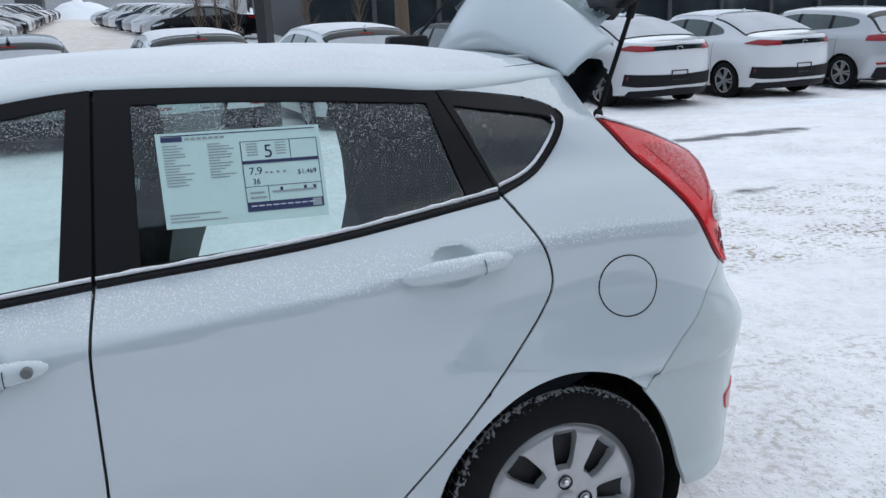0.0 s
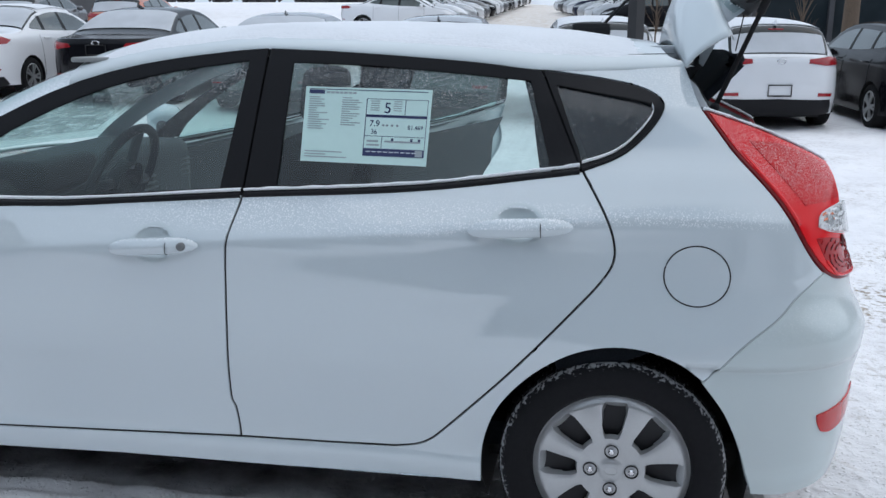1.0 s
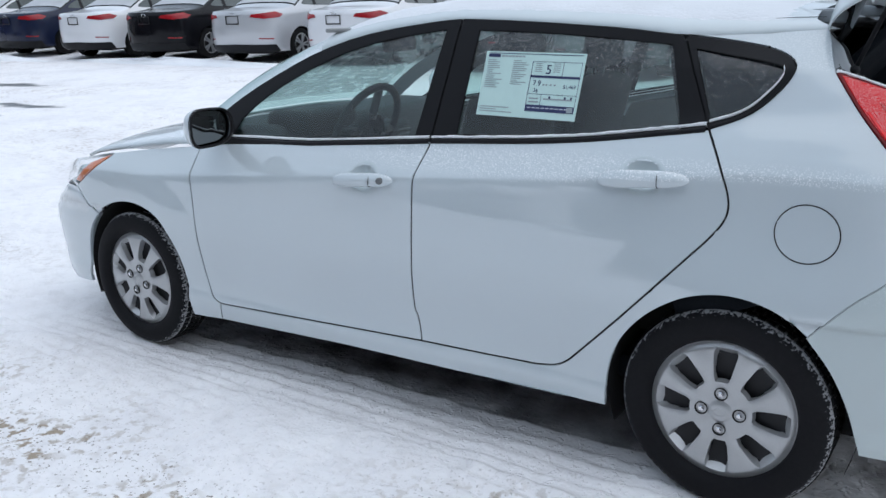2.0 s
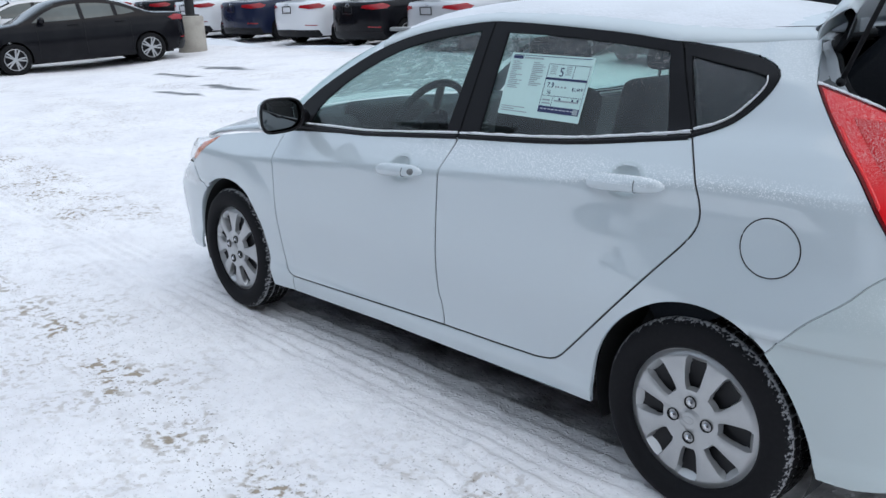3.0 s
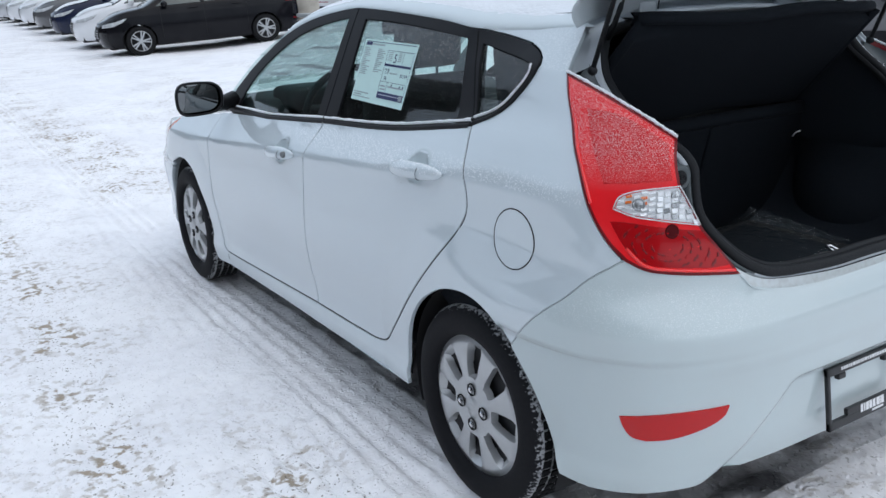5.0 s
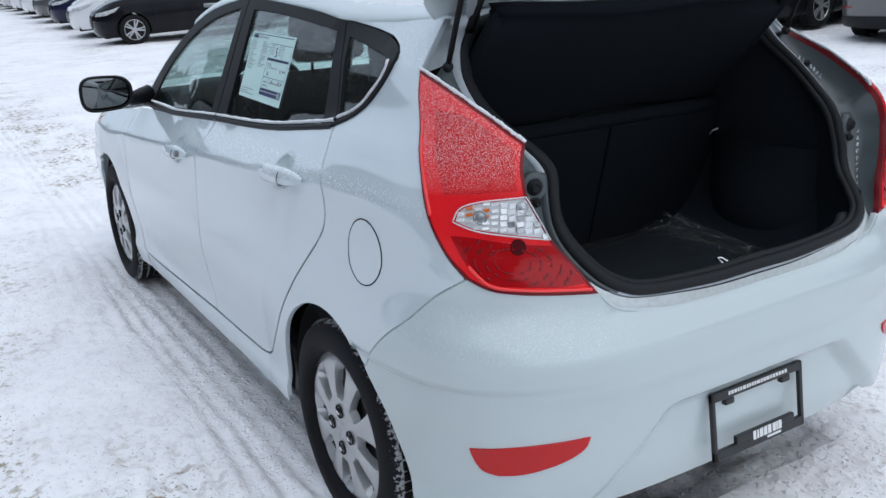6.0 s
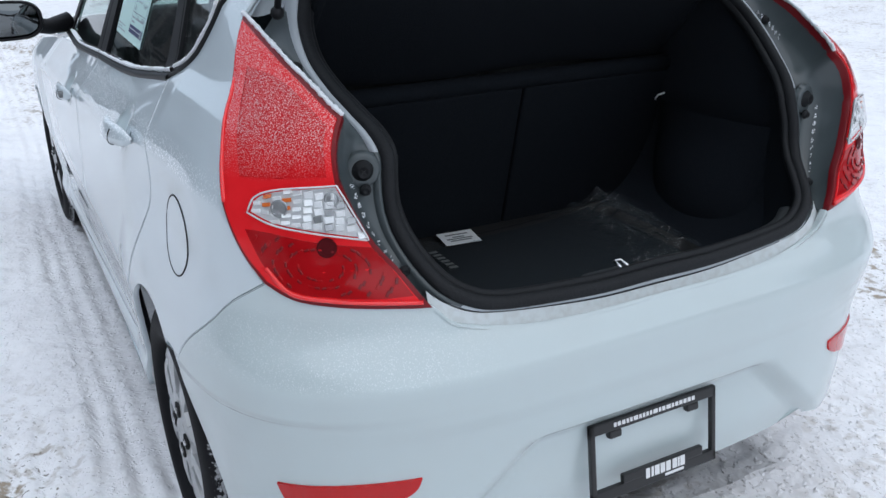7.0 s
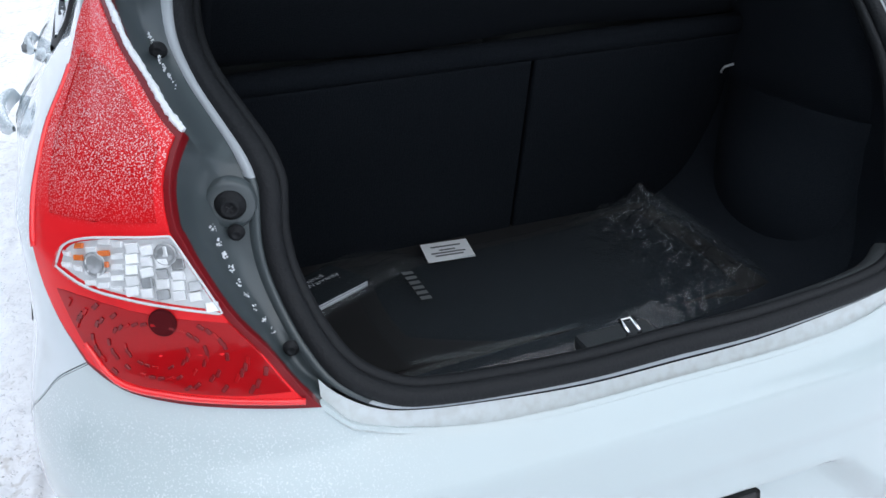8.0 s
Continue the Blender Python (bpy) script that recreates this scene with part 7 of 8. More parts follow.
def lot_car(kind, colour, words, snowy_glass=True, snowy_hood=False):
    s = SHAPES[kind]
    at = shape_skin(s)
    paint = LOT_PAINTS[colour]
    ob = thing(f"{kind}_car" if kind != "hatch" else "small_car", words, "car", group="parked cars")
    tail_end, nose_end = s["x_tail"] + U_END, s["x_nose"] - U_END
    arch = lambda xa, a0, a1: [(xa + 0.345 * math.cos(math.radians(a)), 0.31 + 0.345 * math.sin(math.radians(a))) for a in np.linspace(a0, a1, 13)]  # noqa: E731
    edge = lambda u: lerp_tab(s["edge"], u)  # noqa: E731
    crown = lambda u: lerp_tab(s["crown"], u)  # noqa: E731
    us = list(np.linspace(nose_end, tail_end, 70))
    outline = chain([(tail_end, 0.24)], [(u, edge(u)) for u in us[::-1]], [(nose_end, 0.22), (-s["wb"] - 0.36, 0.21)], arch(-s["wb"], 196, -16)[::1], [(-s["wb"] + 0.36, 0.20), (-0.36, 0.20)], arch(0, 196, -16), [(0.36, 0.22)])
    half = panel_data(at, outline, 0.10, depth=0, gap=0)
    both = joined(half, mirrored(half))
    body = mesh_object("body", both[0], both[1], paint, ob, f"{colour} painted body sides and bumpers", True, both[2])

    def top(u0, u1, n, lift=0.0, inset=0.0):
        def point(i, j):
            u = u0 + (u1 - u0) * i
            x, y, z = at(u, edge(u))
            a = (inset + j * (2 - 2 * inset)) * math.pi / 2
            c, t = math.cos(a), math.sin(a)
            return (x, math.copysign(abs(c) ** 0.8, c) * y, edge(u) + (crown(u) - edge(u)) * max(t, 0) ** 0.9 + lift)
        return grid_data(point, n, 16, True)

    c0, c1, c2, c3 = s["cuts"]
    for name, a, b, n, mat in (("bonnet", nose_end, c0, 10, paint), ("windscreen", c0, c1, 6, DARK_GLASS), ("roof", c1, c2, 8, paint), ("rear_window", c2, c3, 6, DARK_GLASS), ("boot_lid", c3, tail_end, 8, paint)):
        d = top(a, b, n)
        mesh_object(name, d[0], d[1], mat, ob)
    if snowy_glass:
        d = top(c2 + (0.05 if kind != 'hatch' else 0.13), c3 - (0.03 if kind != 'hatch' else 0.015), 6, 0.010, 0.14 if kind != 'hatch' else 0.24)
        mesh_object("window_snow", d[0], d[1], WINDOW_SNOW, ob, "thin snow lying on the rear window")
    if snowy_hood:
        for a, b in ((nose_end + 0.55, c0 + 0.02), (c0 + 0.06, c1 - 0.05), (c1 + 0.05, c2 - 0.05)):
            d = top(a, b, 6, 0.015, 0.12)
            mesh_object("snow_layer", d[0], d[1], SNOW_FILM, ob, "thin snow lying on bonnet and glass")
    elif colour == "white":
        d = top(c1 + 0.05, c2 - 0.05, 6, 0.012, 0.15)
        mesh_object("snow_layer", d[0], d[1], SNOW_FILM, ob, "thin snow on the roof")
    both_sides("side_window", panel_data(at, chain(spline(s["dlo"] + s["dlo"][:1], 4)), 0.12, out=0.006, depth=0.008, gap=0), SIDE_PANE, ob, "dark side windows")
    for xp in s["pillars"]:
        zs = [z for u, z in spline(s["dlo"] + s["dlo"][:1], 8) if abs(u - xp) < 0.08]
        if zs:
            lo, hi = min(zs), max(zs)
            both_sides("door_pillar", panel_data(at, [(xp - 0.04, lo), (xp + 0.04, lo), (xp + 0.02, hi), (xp - 0.06, hi)], 0.12, out=0.010, depth=0.006, gap=0), BLACK_TRIM, ob)
    for xp in (s["pillars"][0], s["pillars"][1] + 0.25, -s["wb"] + 0.48):
        pts = [on_skin(at, xp, z, 0.001)[0] for z in np.linspace(0.30, 0.95, 8)]
        for sgn in (1, -1):
            part("door_seam", tube([(p.x, sgn * p.y, p.z) for p in pts], 0.0035, 4), LINER, ob)
    for k, xp in enumerate((s["pillars"][0] - 0.22, s["pillars"][1] + 0.06)):
        pts = [on_skin(at, xp + d, 0.90, 0.012 + 0.02 * math.sin(t * math.pi))[0] for t, d in zip(np.linspace(0, 1, 6), np.linspace(-0.11, 0.11, 6))]
        for sgn in (1, -1):
            part("door_handle", tube([(p.x, sgn * p.y, p.z) for p in pts], 0.013, 6), paint, ob)
    both_sides("tail_lamp", panel_data(at, chain(s["lamp"]), 0.06, out=0.010, depth=0.02, gap=0), LOT_LAMP, ob, "dark red tail lamp")
    both_sides("rear_reflector", panel_data(at, chain(s["strip"]), 0.06, out=0.008, depth=0.012, gap=0), LOT_LAMP, ob, "red reflector strip")
    n0 = s["x_nose"]
    both_sides("headlamp", panel_data(at, [(n0 - 0.15, 0.80), (n0 - 0.40, 0.735), (n0 - 0.72, 0.69), (n0 - 0.74, 0.63), (n0 - 0.45, 0.645), (n0 - 0.25, 0.71)], 0.06, out=0.008, depth=0.02, gap=0), LOT_HEAD, ob, "clear headlamp")
    half = panel_data(at, [(n0 - 0.90, 0.64), (nose_end, 0.66), (nose_end, 0.36), (n0 - 1.0, 0.40)], 0.08, out=0.008, depth=0.015, gap=0)
    both = joined(half, mirrored(half))
    mesh_object("grille", both[0], both[1], BLACK_TRIM, ob, "black front grille", True, both[2])
    for z in (0.43, 0.48, 0.53, 0.58):
        pts = [on_skin(at, u, z, 0.014)[0] for u in np.linspace(n0 - 0.96, nose_end, 8)]
        part("grille_bar", tube([tuple(p) for p in pts] + [(p.x, -p.y, p.z) for p in pts[-2::-1]], 0.008, 5), ALLOY, ob)
    z0, z1 = s["skirt"]
    half = panel_data(at, [(0.52, z0 + 0.02), (0.60, z1), (tail_end, z1 + 0.02), (tail_end, z0), (0.6, z0)], 0.08, out=0.006, depth=0.012, gap=0)
    both = joined(half, mirrored(half))
    mesh_object("lower_bumper", both[0], both[1], BLACK_TRIM, ob, "black lower bumper", True, both[2])
    if s["band"]:
        za, zb = s["band"]
        half = panel_data(at, [(0.50, za + 0.02), (0.54, zb), (tail_end, zb - 0.03), (tail_end, za), (0.7, za)], 0.08, out=0.009, depth=0.015, gap=0)
        both = joined(half, mirrored(half))
        mesh_object("rear_band", both[0], both[1], BLACK_TRIM, ob, "gloss black band in rear bumper", True, both[2])
        half = panel_data(at, [(0.90, 0.91), (0.90, 0.975), (tail_end, 0.99), (tail_end, 0.91)], 0.08, out=0.008, depth=0.01, gap=0)
        both = joined(half, mirrored(half))
        mesh_object("lower_glass", both[0], both[1], DARK_GLASS, ob, "dark glass strip between the lamps", True, both[2])
    xr = at(tail_end, s["plate_z"])[0]
    bm = bmesh.new()
    for lo, hi in (((0, -0.155, -0.08), (0.014, -0.145, 0.08)), ((0, 0.145, -0.08), (0.014, 0.155, 0.08)), ((0, -0.155, 0.066), (0.014, 0.155, 0.08)), ((0, -0.155, -0.08), (0.014, 0.155, -0.062))):
        add_box(bm, lo, hi)
    bm.transform(Matrix.Translation((xr + 0.003, 0, s["plate_z"])))
    part("plate_frame", bm, PLATE_BLACK, ob, "black empty plate frame")
    if kind == "hatch":
        bm = box((0.33, -0.10, 1.325), (0.36, 0.10, 1.345), 0.005)
        part("brake_lamp", bm, LOT_LAMP, ob, "red high brake lamp")
    xe = at(tail_end, 0.93)[0]
    part("badge", lathe([(0.030, 0.0), (0.036, -0.008), (0.042, 0.0)], 20, Matrix.Translation((xe + 0.004, 0, 0.93)) @ pose(0, 0, 0, 0, 0, 90) @ Matrix.Diagonal((1.5, 1, 0.9, 1))), CHROME, ob, "oval chrome ring badge", True)
    fin = bmesh.new()
    xf = c2 - 0.05
    zf = crown(xf) + 0.005
    vs = [fin.verts.new(p) for p in ((xf - 0.08, -0.025, zf), (xf + 0.07, -0.02, zf), (xf + 0.07, 0.02, zf), (xf - 0.08, 0.025, zf), (xf + 0.05, 0, zf + 0.065))]
    for f in ((0, 1, 4), (1, 2, 4), (2, 3, 4), (3, 0, 4), (3, 2, 1, 0)):
        fin.faces.new([vs[k] for k in f])
    part("fin_aerial", fin, paint, ob)
    for sgn in (-1, 1):
        p = on_skin(at, -2.12, 1.0, 0.0)[0]
        y = abs(p.y)
        bm = bmesh.new()
        bmesh.ops.create_uvsphere(bm, u_segments=12, v_segments=8, radius=1, matrix=Matrix.Translation((-2.12, sgn * (y + 0.12), 1.02)) @ Matrix.Diagonal((0.07, 0.11, 0.07, 1)))
        part("wing_mirror", bm, paint, ob, "", True)
    for xa in (0, -s["wb"]):
        for sgn in (-1, 1):
            lot_wheel(ob, xa, sgn * (s["w"] - 0.125), sgn)
    well = bmesh.new()
    add_box(well, (-s["wb"] - 0.6, -0.62, 0.17), (0.55, 0.62, 0.55))
    part("underbody", well, LINER, ob)
    for xa in (0, -s["wb"]):
        for sgn in (-1, 1):
            d = grid_data(lambda i, j: (xa + 0.35 * math.cos(math.radians(-16 + 212 * i)), sgn * (s["w"] - 0.02 - 0.28 * j), 0.31 + 0.35 * math.sin(math.radians(-16 + 212 * i))), 14, 1)
            mesh_object("wheel_well", d[0], d[1], LINER, ob)
    return ob


def stand(x, y, heading):
    """A pose on the lot; heading: where the front points, degrees from +x."""
    fx, fy = math.cos(radians(heading)), math.sin(radians(heading))
    e = 1.3
    z = ground_z(x, y)
    zf = ground_z(x + 2 * e * fx, y + 2 * e * fy)
    return Matrix.Translation((x, y, z - 0.005)) @ pose(0, 0, 0, 0, 0, heading + 180) @ pose(0, 0, 0, 0, math.degrees(math.atan2(zf - z, 2 * e)), 0)


PROTOS = {}


def park(kind, colour, words, x, y, heading, glass=True, hood=False):
    key = (kind, colour, glass, hood)
    if key in PROTOS:
        return tagged(copy_thing(PROTOS[key], stand(x, y, heading)), label=words)
    ob = lot_car(kind, colour, words, glass, hood)
    ob.matrix_basis = stand(x, y, heading)
    PROTOS[key] = ob
    return ob


ROW_Y, HEAD = 10.3, 95
for kind, colour, words, x in (
        ("sedan", "white", "white sedan parked in the lot row, snowy rear window", -27.2),
        ("sedan", "black", "black sedan parked in the lot row, snowy rear window", -24.7),
        ("sedan", "white", "white sedan parked in the lot row, snowy rear window", -22.2),
        ("sedan", "blue", "navy blue sedan parked in the lot row, snowy rear window", -19.7),
        ("sedan", "white", "white sedan parked in the lot row, snowy rear window", -17.2),
        ("sedan", "black", "black sedan parked in the lot row, snowy rear window", -14.9),
        ("sedan", "silver", "silver sport sedan in the lot row, snowy rear window", -12.4),
        ("sedan", "white", "white sedan parked in the lot row, snowy rear window", -9.95),
        ("sedan", "black", "black sedan parked in the lot row, snowy rear window", -7.45),
        ("sedan", "grey", "grey sedan parked in the lot row, snowy rear window", -5.0),
        ("hatch", "grey", "dark grey hatchback parked in the lot row", -2.45),
        ("hatch", "white", "white hatchback with snowy roof in the lot row", -0.12),
        ("hatch", "white", "white hatchback with snowy roof in the lot row", 2.2),
        ("hatch", "black", "black hatchback parked in the lot row", 4.5),
        ("liftback", "white", "white liftback with black bumper band in the lot row", 7.06),
        ("liftback", "white", "white liftback with black bumper band in the lot row", 9.5),
        ("hatch", "silver", "silver-white hatchback parked at the end of the row", 12.05),
        ("liftback", "white", "white liftback with black bumper band in the lot row", 15.0)):
    park(kind, colour, words, x, ROW_Y + 0.03 * x, HEAD, glass=True)

# a row that faces away to the side, next to the lamp with the concrete base
for k, colour in enumerate(("black", "white", "blue", "grey", "white", "white", "silver", "white", "grey", "black", "white", "silver")):
    words = f"{colour if colour != 'blue' else 'navy blue'} sedan parked side by side, snow on bonnet" if k else "black sedan parked at the end of its row"
    park("sedan", colour, words, -18.2 - 2.75 * k, 5.65 + 0.0 * k, -98, glass=True, hood=k > 0)


# ---- along the sanded drive ----
for k, (colour, kind) in enumerate((("white", "sedan"), ("white", "hatch"), ("silver", "sedan"), ("white", "sedan"), ("grey", "hatch"), ("black", "sedan"), ("white", "sedan"), ("silver", "hatch"), ("grey", "sedan"), ("black", "sedan"), ("black", "hatch"), ("silver", "sedan"), ("black", "sedan"), ("white", "hatch"), ("grey", "sedan"), ("black", "hatch"), ("white", "sedan"), ("black", "sedan"))):
    y = 30.0 + 2.9 * k
    park(kind, colour, f"{colour} {'sedan' if kind == 'sedan' else 'hatchback'} beside the sanded drive", -8.8 - 0.028 * (y - 30), y, 4, True, kind == "sedan" and colour != "black")
for k, (colour, kind) in enumerate((("black", "sedan"), ("silver", "hatch"), ("white", "sedan"), ("silver", "sedan"), ("blue", "hatch"), ("white", "sedan"), ("silver", "hatch"), ("grey", "sedan"), ("white", "sedan"))):
    y = 37.0 + 2.9 * k
    park(kind, colour, f"{colour if colour != 'blue' else 'navy blue'} {'sedan' if kind == 'sedan' else 'hatchback'} across the sanded drive", 3.2 - 0.14 * (y - 37), y, 178, True, colour != "black")
for colour, x, y, h in (("orange", -13.6, 21.0, 100), ("bright blue", -24.5, 19.2, 100), ("bright blue", -19.6, 17.6, 95), ("white", -30.0, 19.0, 100), ("grey", -16.5, 20.5, 100)):
    park("hatch", colour, f"{colour} hatchback in the second row", x, y, h)


# ---- lamp posts, shrubs, snow heaps ----
POST = material("dark_post_paint", (0.014, 0.014, 0.016), 0.45, patch=0.3)
CONCRETE = material("weathered_concrete", (0.42, 0.39, 0.34), 0.9, grain=0.3, grain_scale=60, patch=0.4, patch_scale=4, bump=0.3, bump_scale=60)
BARK = material("grey_brown_bark", (0.12, 0.085, 0.06), 0.9, grain=0.5, grain_scale=30, bump=0.6, bump_scale=25)


def lamp_post(x, y, base, height=8.5, r=0.075):
    z = ground_z(x, y)
    ob = thing("lamp_post", "dark painted steel lot lamp post" + (" on a concrete base" if base else ""), "lamp post", Matrix.Translation((x, y, z)))
    part("pole", tube([(0, 0, -0.05), (0, 0, height * 0.5), (0, 0, height)], [r, r, r * 0.8], 4 if not base else 10), POST, ob)
    if base:
        part("concrete_base", lathe([(0.0001, 0.82), (0.27, 0.82), (0.30, 0.79), (0.33, 0.0), (0.33, -0.1)], 24, pose(0, 0, 0, 90, 0, 0)), CONCRETE, ob, "round concrete base", True)
    part("foot_plate", box((-0.16, -0.16, 0.0 if not base else 0.82), (0.16, 0.16, 0.03 if not base else 0.85), 0.005), POST, ob)
    for sgn in (-1, 1):
        part("lamp_head", box((sgn * 0.75 - 0.35, -0.17, height - 0.05), (sgn * 0.75 + 0.35, 0.17, height + 0.08), 0.03), POST, ob)
    part("arm", tube([(-0.5, 0, height), (0.5, 0, height)], 0.03, 8), POST, ob)
    return ob


lamp_post(0.22, 5.6, False)
lamp_post(-18.6, 7.1, True, r=0.11)


def bare_shrub(x, y, h, seed, trunk=0.0):
    rng = random.Random(seed)
    z = ground_z(x, y)
    ob = thing("bare_tree" if trunk else "bare_shrub", "leafless tree with rough trunk" if trunk else "leafless brown shrub in the snow", "tree" if trunk else "shrub", Matrix.Translation((x, y, z)))
    main = bmesh.new()
    if trunk:
        add_tube(main, [(0, 0, -0.1), (0.03, 0.02, h * 0.4), (-0.02, 0.05, h)], [trunk * 1.25, trunk, trunk * 0.6], 12)
        part("trunk", main, BARK, ob, "", True)
    else:
        add_tube(main, [(0, 0, -0.1), (0.01, 0, h * 0.5), (0.03, 0.02, h)], [0.03, 0.02, 0.008], 6)
        part("trunk", main, BARK, ob)
    twigs = bmesh.new()
    for k in range(60 if not trunk else 40):
        t = rng.uniform(0.1, 0.95) if not trunk else rng.uniform(0.5, 1.0)
        p = Vector((0.02, 0.01, h * t))
        d = Vector((rng.uniform(-1, 1), rng.uniform(-1, 1), rng.uniform(0.8, 2.2))).normalized()
        L = rng.uniform(0.3, 0.9) * (1 if not trunk else 1.8)
        q = p + d * L * 0.5 + Vector((0, 0, 0.03))
        add_tube(twigs, [p, q, q + (d + Vector((rng.uniform(-0.4, 0.4), rng.uniform(-0.4, 0.4), 0.3))).normalized() * L * 0.5], [0.011, 0.008, 0.003] if not trunk else [0.035, 0.02, 0.006], 4)
    part("twig_tangle", twigs, BARK, ob)


for k, (x, y, h) in enumerate(((1.9, 24.2, 2.6), (3.6, 22.5, 2.3), (5.0, 22.0, 2.8), (0.9, 25.2, 2.0), (1.5, 26.0, 2.4))):
    bare_shrub(x, y, h, 20 + k)
bare_shrub(5.8, 20.5, 5.5, 31, 0.17)


def snow_heap(x, y, rx, ry, h, seed):
    z = ground_z(x, y)

    def point(i, j):
        a = j * math.tau
        r = i
        n = noise.noise(Vector((math.cos(a) * 1.7 * (0.3 + r), math.sin(a) * 1.7 * (0.3 + r), seed)))
        n2 = noise.noise(Vector((math.cos(a) * 6 * r, math.sin(a) * 6 * r, seed + 9)))
        return (x + rx * r * math.cos(a) * (1 + 0.15 * n), y + ry * r * math.sin(a) * (1 + 0.15 * n), z - 0.15 + h * (1 - r**1.6) * (1 + 0.35 * n) + 0.10 * h * n2 * (1 - r))
    d = grid_data(point, 18, 44)
    tagged(mesh_object("snow_mound", d[0], d[1], SNOW_CAP), label="ploughed heap of lumpy snow", category="snow mound")


snow_heap(-5.6, 96, 4.6, 3, 1.9, 1)
snow_heap(-33, 24, 4.0, 2.5, 2.4, 2)
snow_heap(-14.5, 9.0, 7.5, 0.55, 0.22, 3)
snow_heap(-20.5, 8.6, 4.5, 0.5, 0.22, 6)
snow_heap(8.6, 8.7, 4.0, 0.50, 0.20, 4)
snow_heap(13.5, 9.2, 3.0, 0.55, 0.25, 5)


# ---- buildings ----
FACADE = material("dark_facade_panel", (0.045, 0.045, 0.05), 0.5, patch=0.3, grain=0.2, grain_scale=30)
FACADE_GLASS = material("showroom_glass", (0.018, 0.024, 0.028), 0.05, coat=0.3, patch=0.5, patch_scale=0.6, tint=(0.05, 0.06, 0.065))
BRICK_TAN = material("tan_masonry", (0.30, 0.25, 0.20), 0.9, grain=0.3, grain_scale=20, patch=0.2)


def glass_building(name, words, x0, y0, x1, depth, height, bays):
    """A long showroom: plinth, mullions, panes and a flat roof edge. Its front looks to -y, at y0."""
    z = min(ground_z(x0, y0), ground_z(x1, y0)) - 0.3
    ob = thing(name, words, "building")
    part("wall", box((x0, y0 + 0.25, z), (x1, y0 + depth, z + height)), FACADE, ob)
    part("roof", box((x0 - 0.4, y0 - 0.5, z + height), (x1 + 0.4, y0 + depth + 0.4, z + height + 0.5), 0.03), FACADE, ob)
    part("plinth", box((x0, y0, z), (x1, y0 + 0.3, z + 0.75), 0.01), BRICK_TAN, ob, "tan masonry plinth")
    w = (x1 - x0) / bays
    for k in range(bays + 1):
        part("mullion", box((x0 + k * w - 0.09, y0 - 0.02, z + 0.75), (x0 + k * w + 0.09, y0 + 0.30, z + height), 0.01), FACADE, ob)
    for k in range(bays):
        for zz in (0.75, 3.2):
            part("pane", box((x0 + k * w + 0.09, y0 + 0.16, z + zz + 0.06), (x0 + (k + 1) * w - 0.09, y0 + 0.19, z + min(zz + 2.4, height - 0.1))), FACADE_GLASS, ob)
    for zz in (0.78, 3.2):
        part("transom", box((x0, y0 + 0.02, z + zz - 0.06), (x1, y0 + 0.28, z + zz + 0.06), 0.01), FACADE, ob)
    return ob


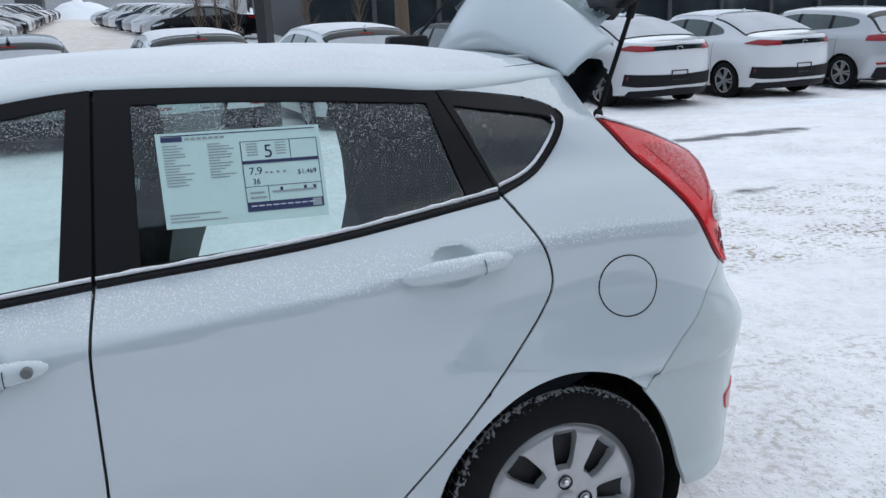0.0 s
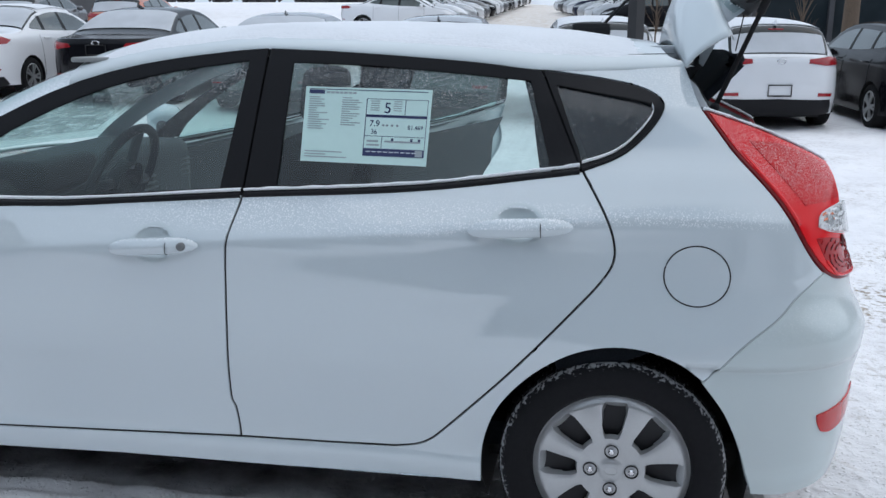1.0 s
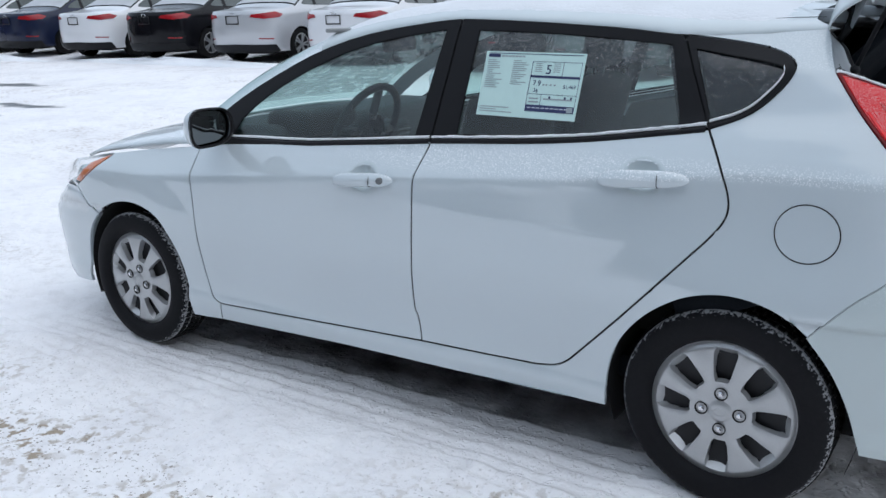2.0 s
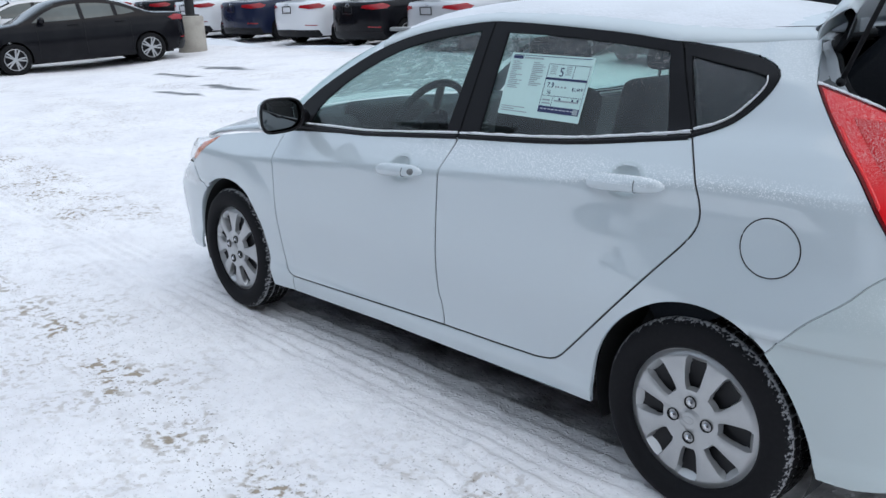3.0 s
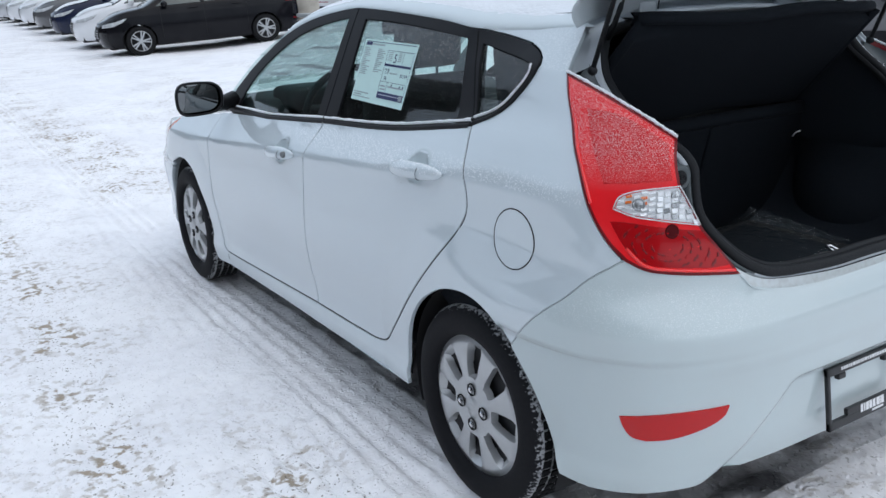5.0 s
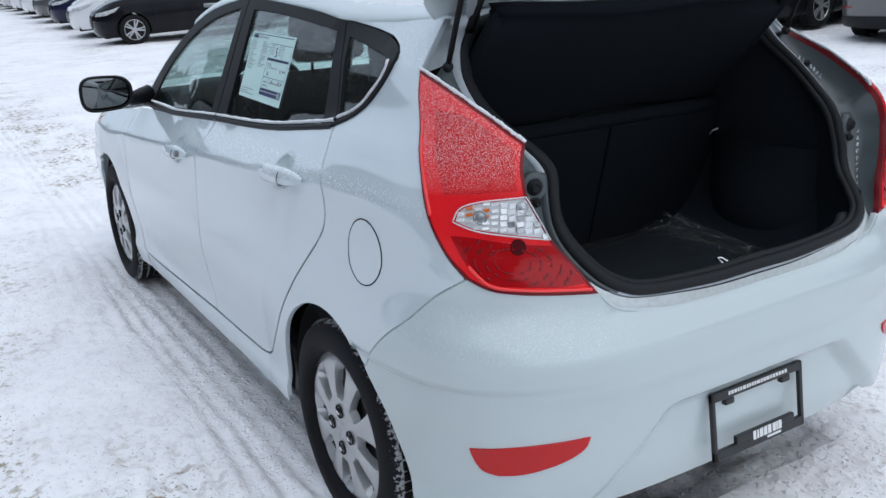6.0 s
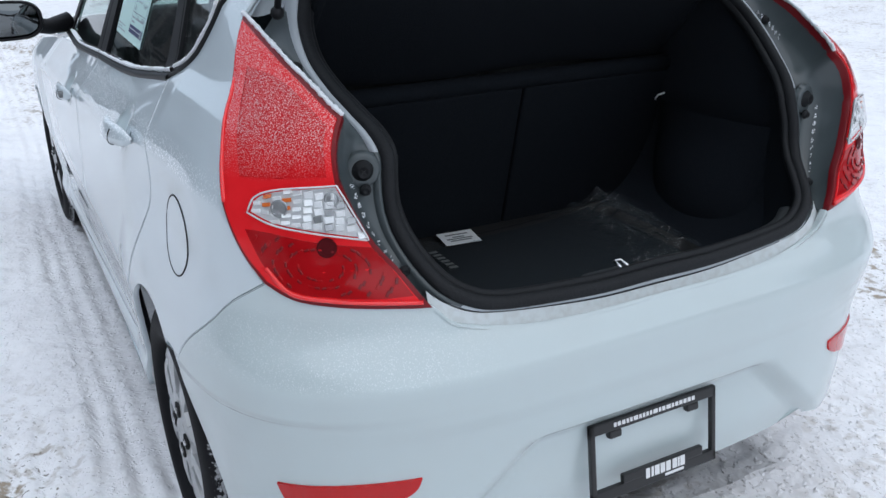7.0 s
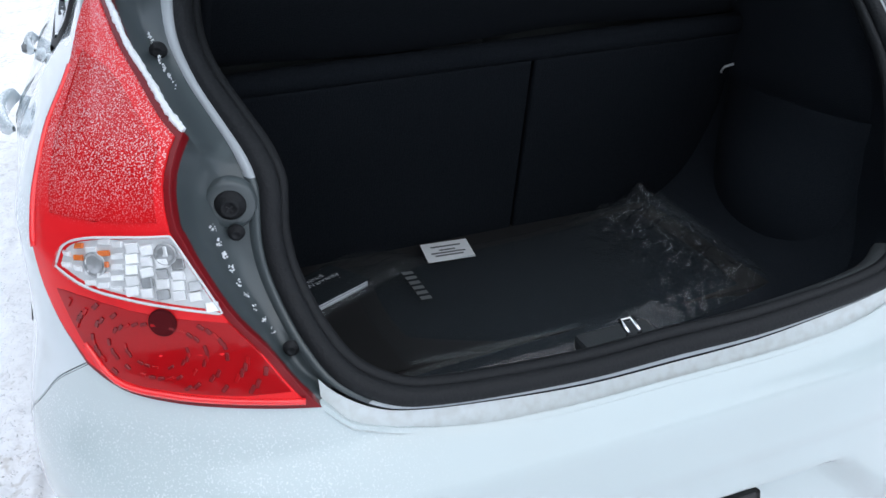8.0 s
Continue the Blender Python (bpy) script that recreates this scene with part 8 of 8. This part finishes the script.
glass_building("showroom", "long dark showroom with tall glass bays", 5.2, 31.0, 62.0, 16, 7.5, 22)
glass_building("far_building", "dark low building beyond the fence", -60.0, 36.0, -26.0, 12, 6.5, 12)
part_wall = part("container", box((-11.4, 92, ground_z(-10, 92) - 0.2), (-9.0, 95, ground_z(-10, 92) + 2.2), 0.05), FACADE)
tagged(part_wall, label="dark container at the end of the drive", category="container")
pale = thing("warehouse", "pale grey warehouse at the end of the drive", "building")
part("wall", box((-16, 108, 3.0), (12, 122, 14.0), 0.02), material("pale_cladding", (0.40, 0.40, 0.41), 0.7, patch=0.2, patch_scale=0.3, grain=0.15, grain_scale=8), pale)
part("roof", box((-16.4, 107.6, 14.0), (12.4, 122.4, 14.5), 0.02), FACADE, pale)
# behind the camera, unseen: a dark brick hall added to block sky, and cars
back = thing("sky_block_hall", "long dark brick hall, unseen, added to block low sky", "building")
part("wall", box((-60, -22, -1.5), (50, -12.5, 7.5), 0.02), material("dark_brick", (0.055, 0.05, 0.048), 0.9, patch=0.5, patch_scale=1.2, grain=0.4, grain_scale=12), back)
part("roof", box((-60.4, -22.4, 7.5), (50.4, -12.1, 8.0), 0.02), FACADE, back)
for k in range(22):
    part("window", box((-57 + 4.8 * k, -12.52, 1.6), (-54 + 4.8 * k, -12.44, 4.2), 0.01), FACADE_GLASS, back)
for k, colour in enumerate(("grey", "white", "black", "silver", "black", "white", "grey", "black")):
    park("hatch" if k % 2 else "sedan", colour, f"{colour} {'hatchback' if k % 2 else 'sedan'} parked along the lane", -13.5 + 5.2 * k, -9.0 - 0.0 * k, 4, True, False)
# wooded rise on the horizon
WOOD = material("winter_wood", (0.10, 0.095, 0.10), 1.0, grain=0.5, grain_scale=0.6, patch=0.5, patch_scale=0.08)
bm = bmesh.new()
rng = random.Random(12)
for k in range(420):
    a = math.tau * k / 420 + rng.uniform(-0.01, 0.01)
    r = rng.uniform(180, 215)
    h = rng.uniform(7, 13)
    x, y = r * math.cos(a), r * math.sin(a)
    for q in range(7):
        m = Matrix.Translation((x + rng.uniform(-4, 4), y + rng.uniform(-4, 4), ground_z(x, y) + h * rng.uniform(0.25, 0.9))) @ Matrix.Diagonal((rng.uniform(0.9, 2), rng.uniform(0.9, 2), rng.uniform(2, 5), 1))
        bmesh.ops.create_icosphere(bm, subdivisions=1, radius=1.0, matrix=m)
for v in bm.verts:
    v.co += Vector((rng.uniform(-0.5, 0.5), rng.uniform(-0.5, 0.5), rng.uniform(-0.5, 0.5)))
tagged(part("distant_wood", bm, WOOD), label="leafless grey wood on the far horizon", category="trees", kind="stuff")
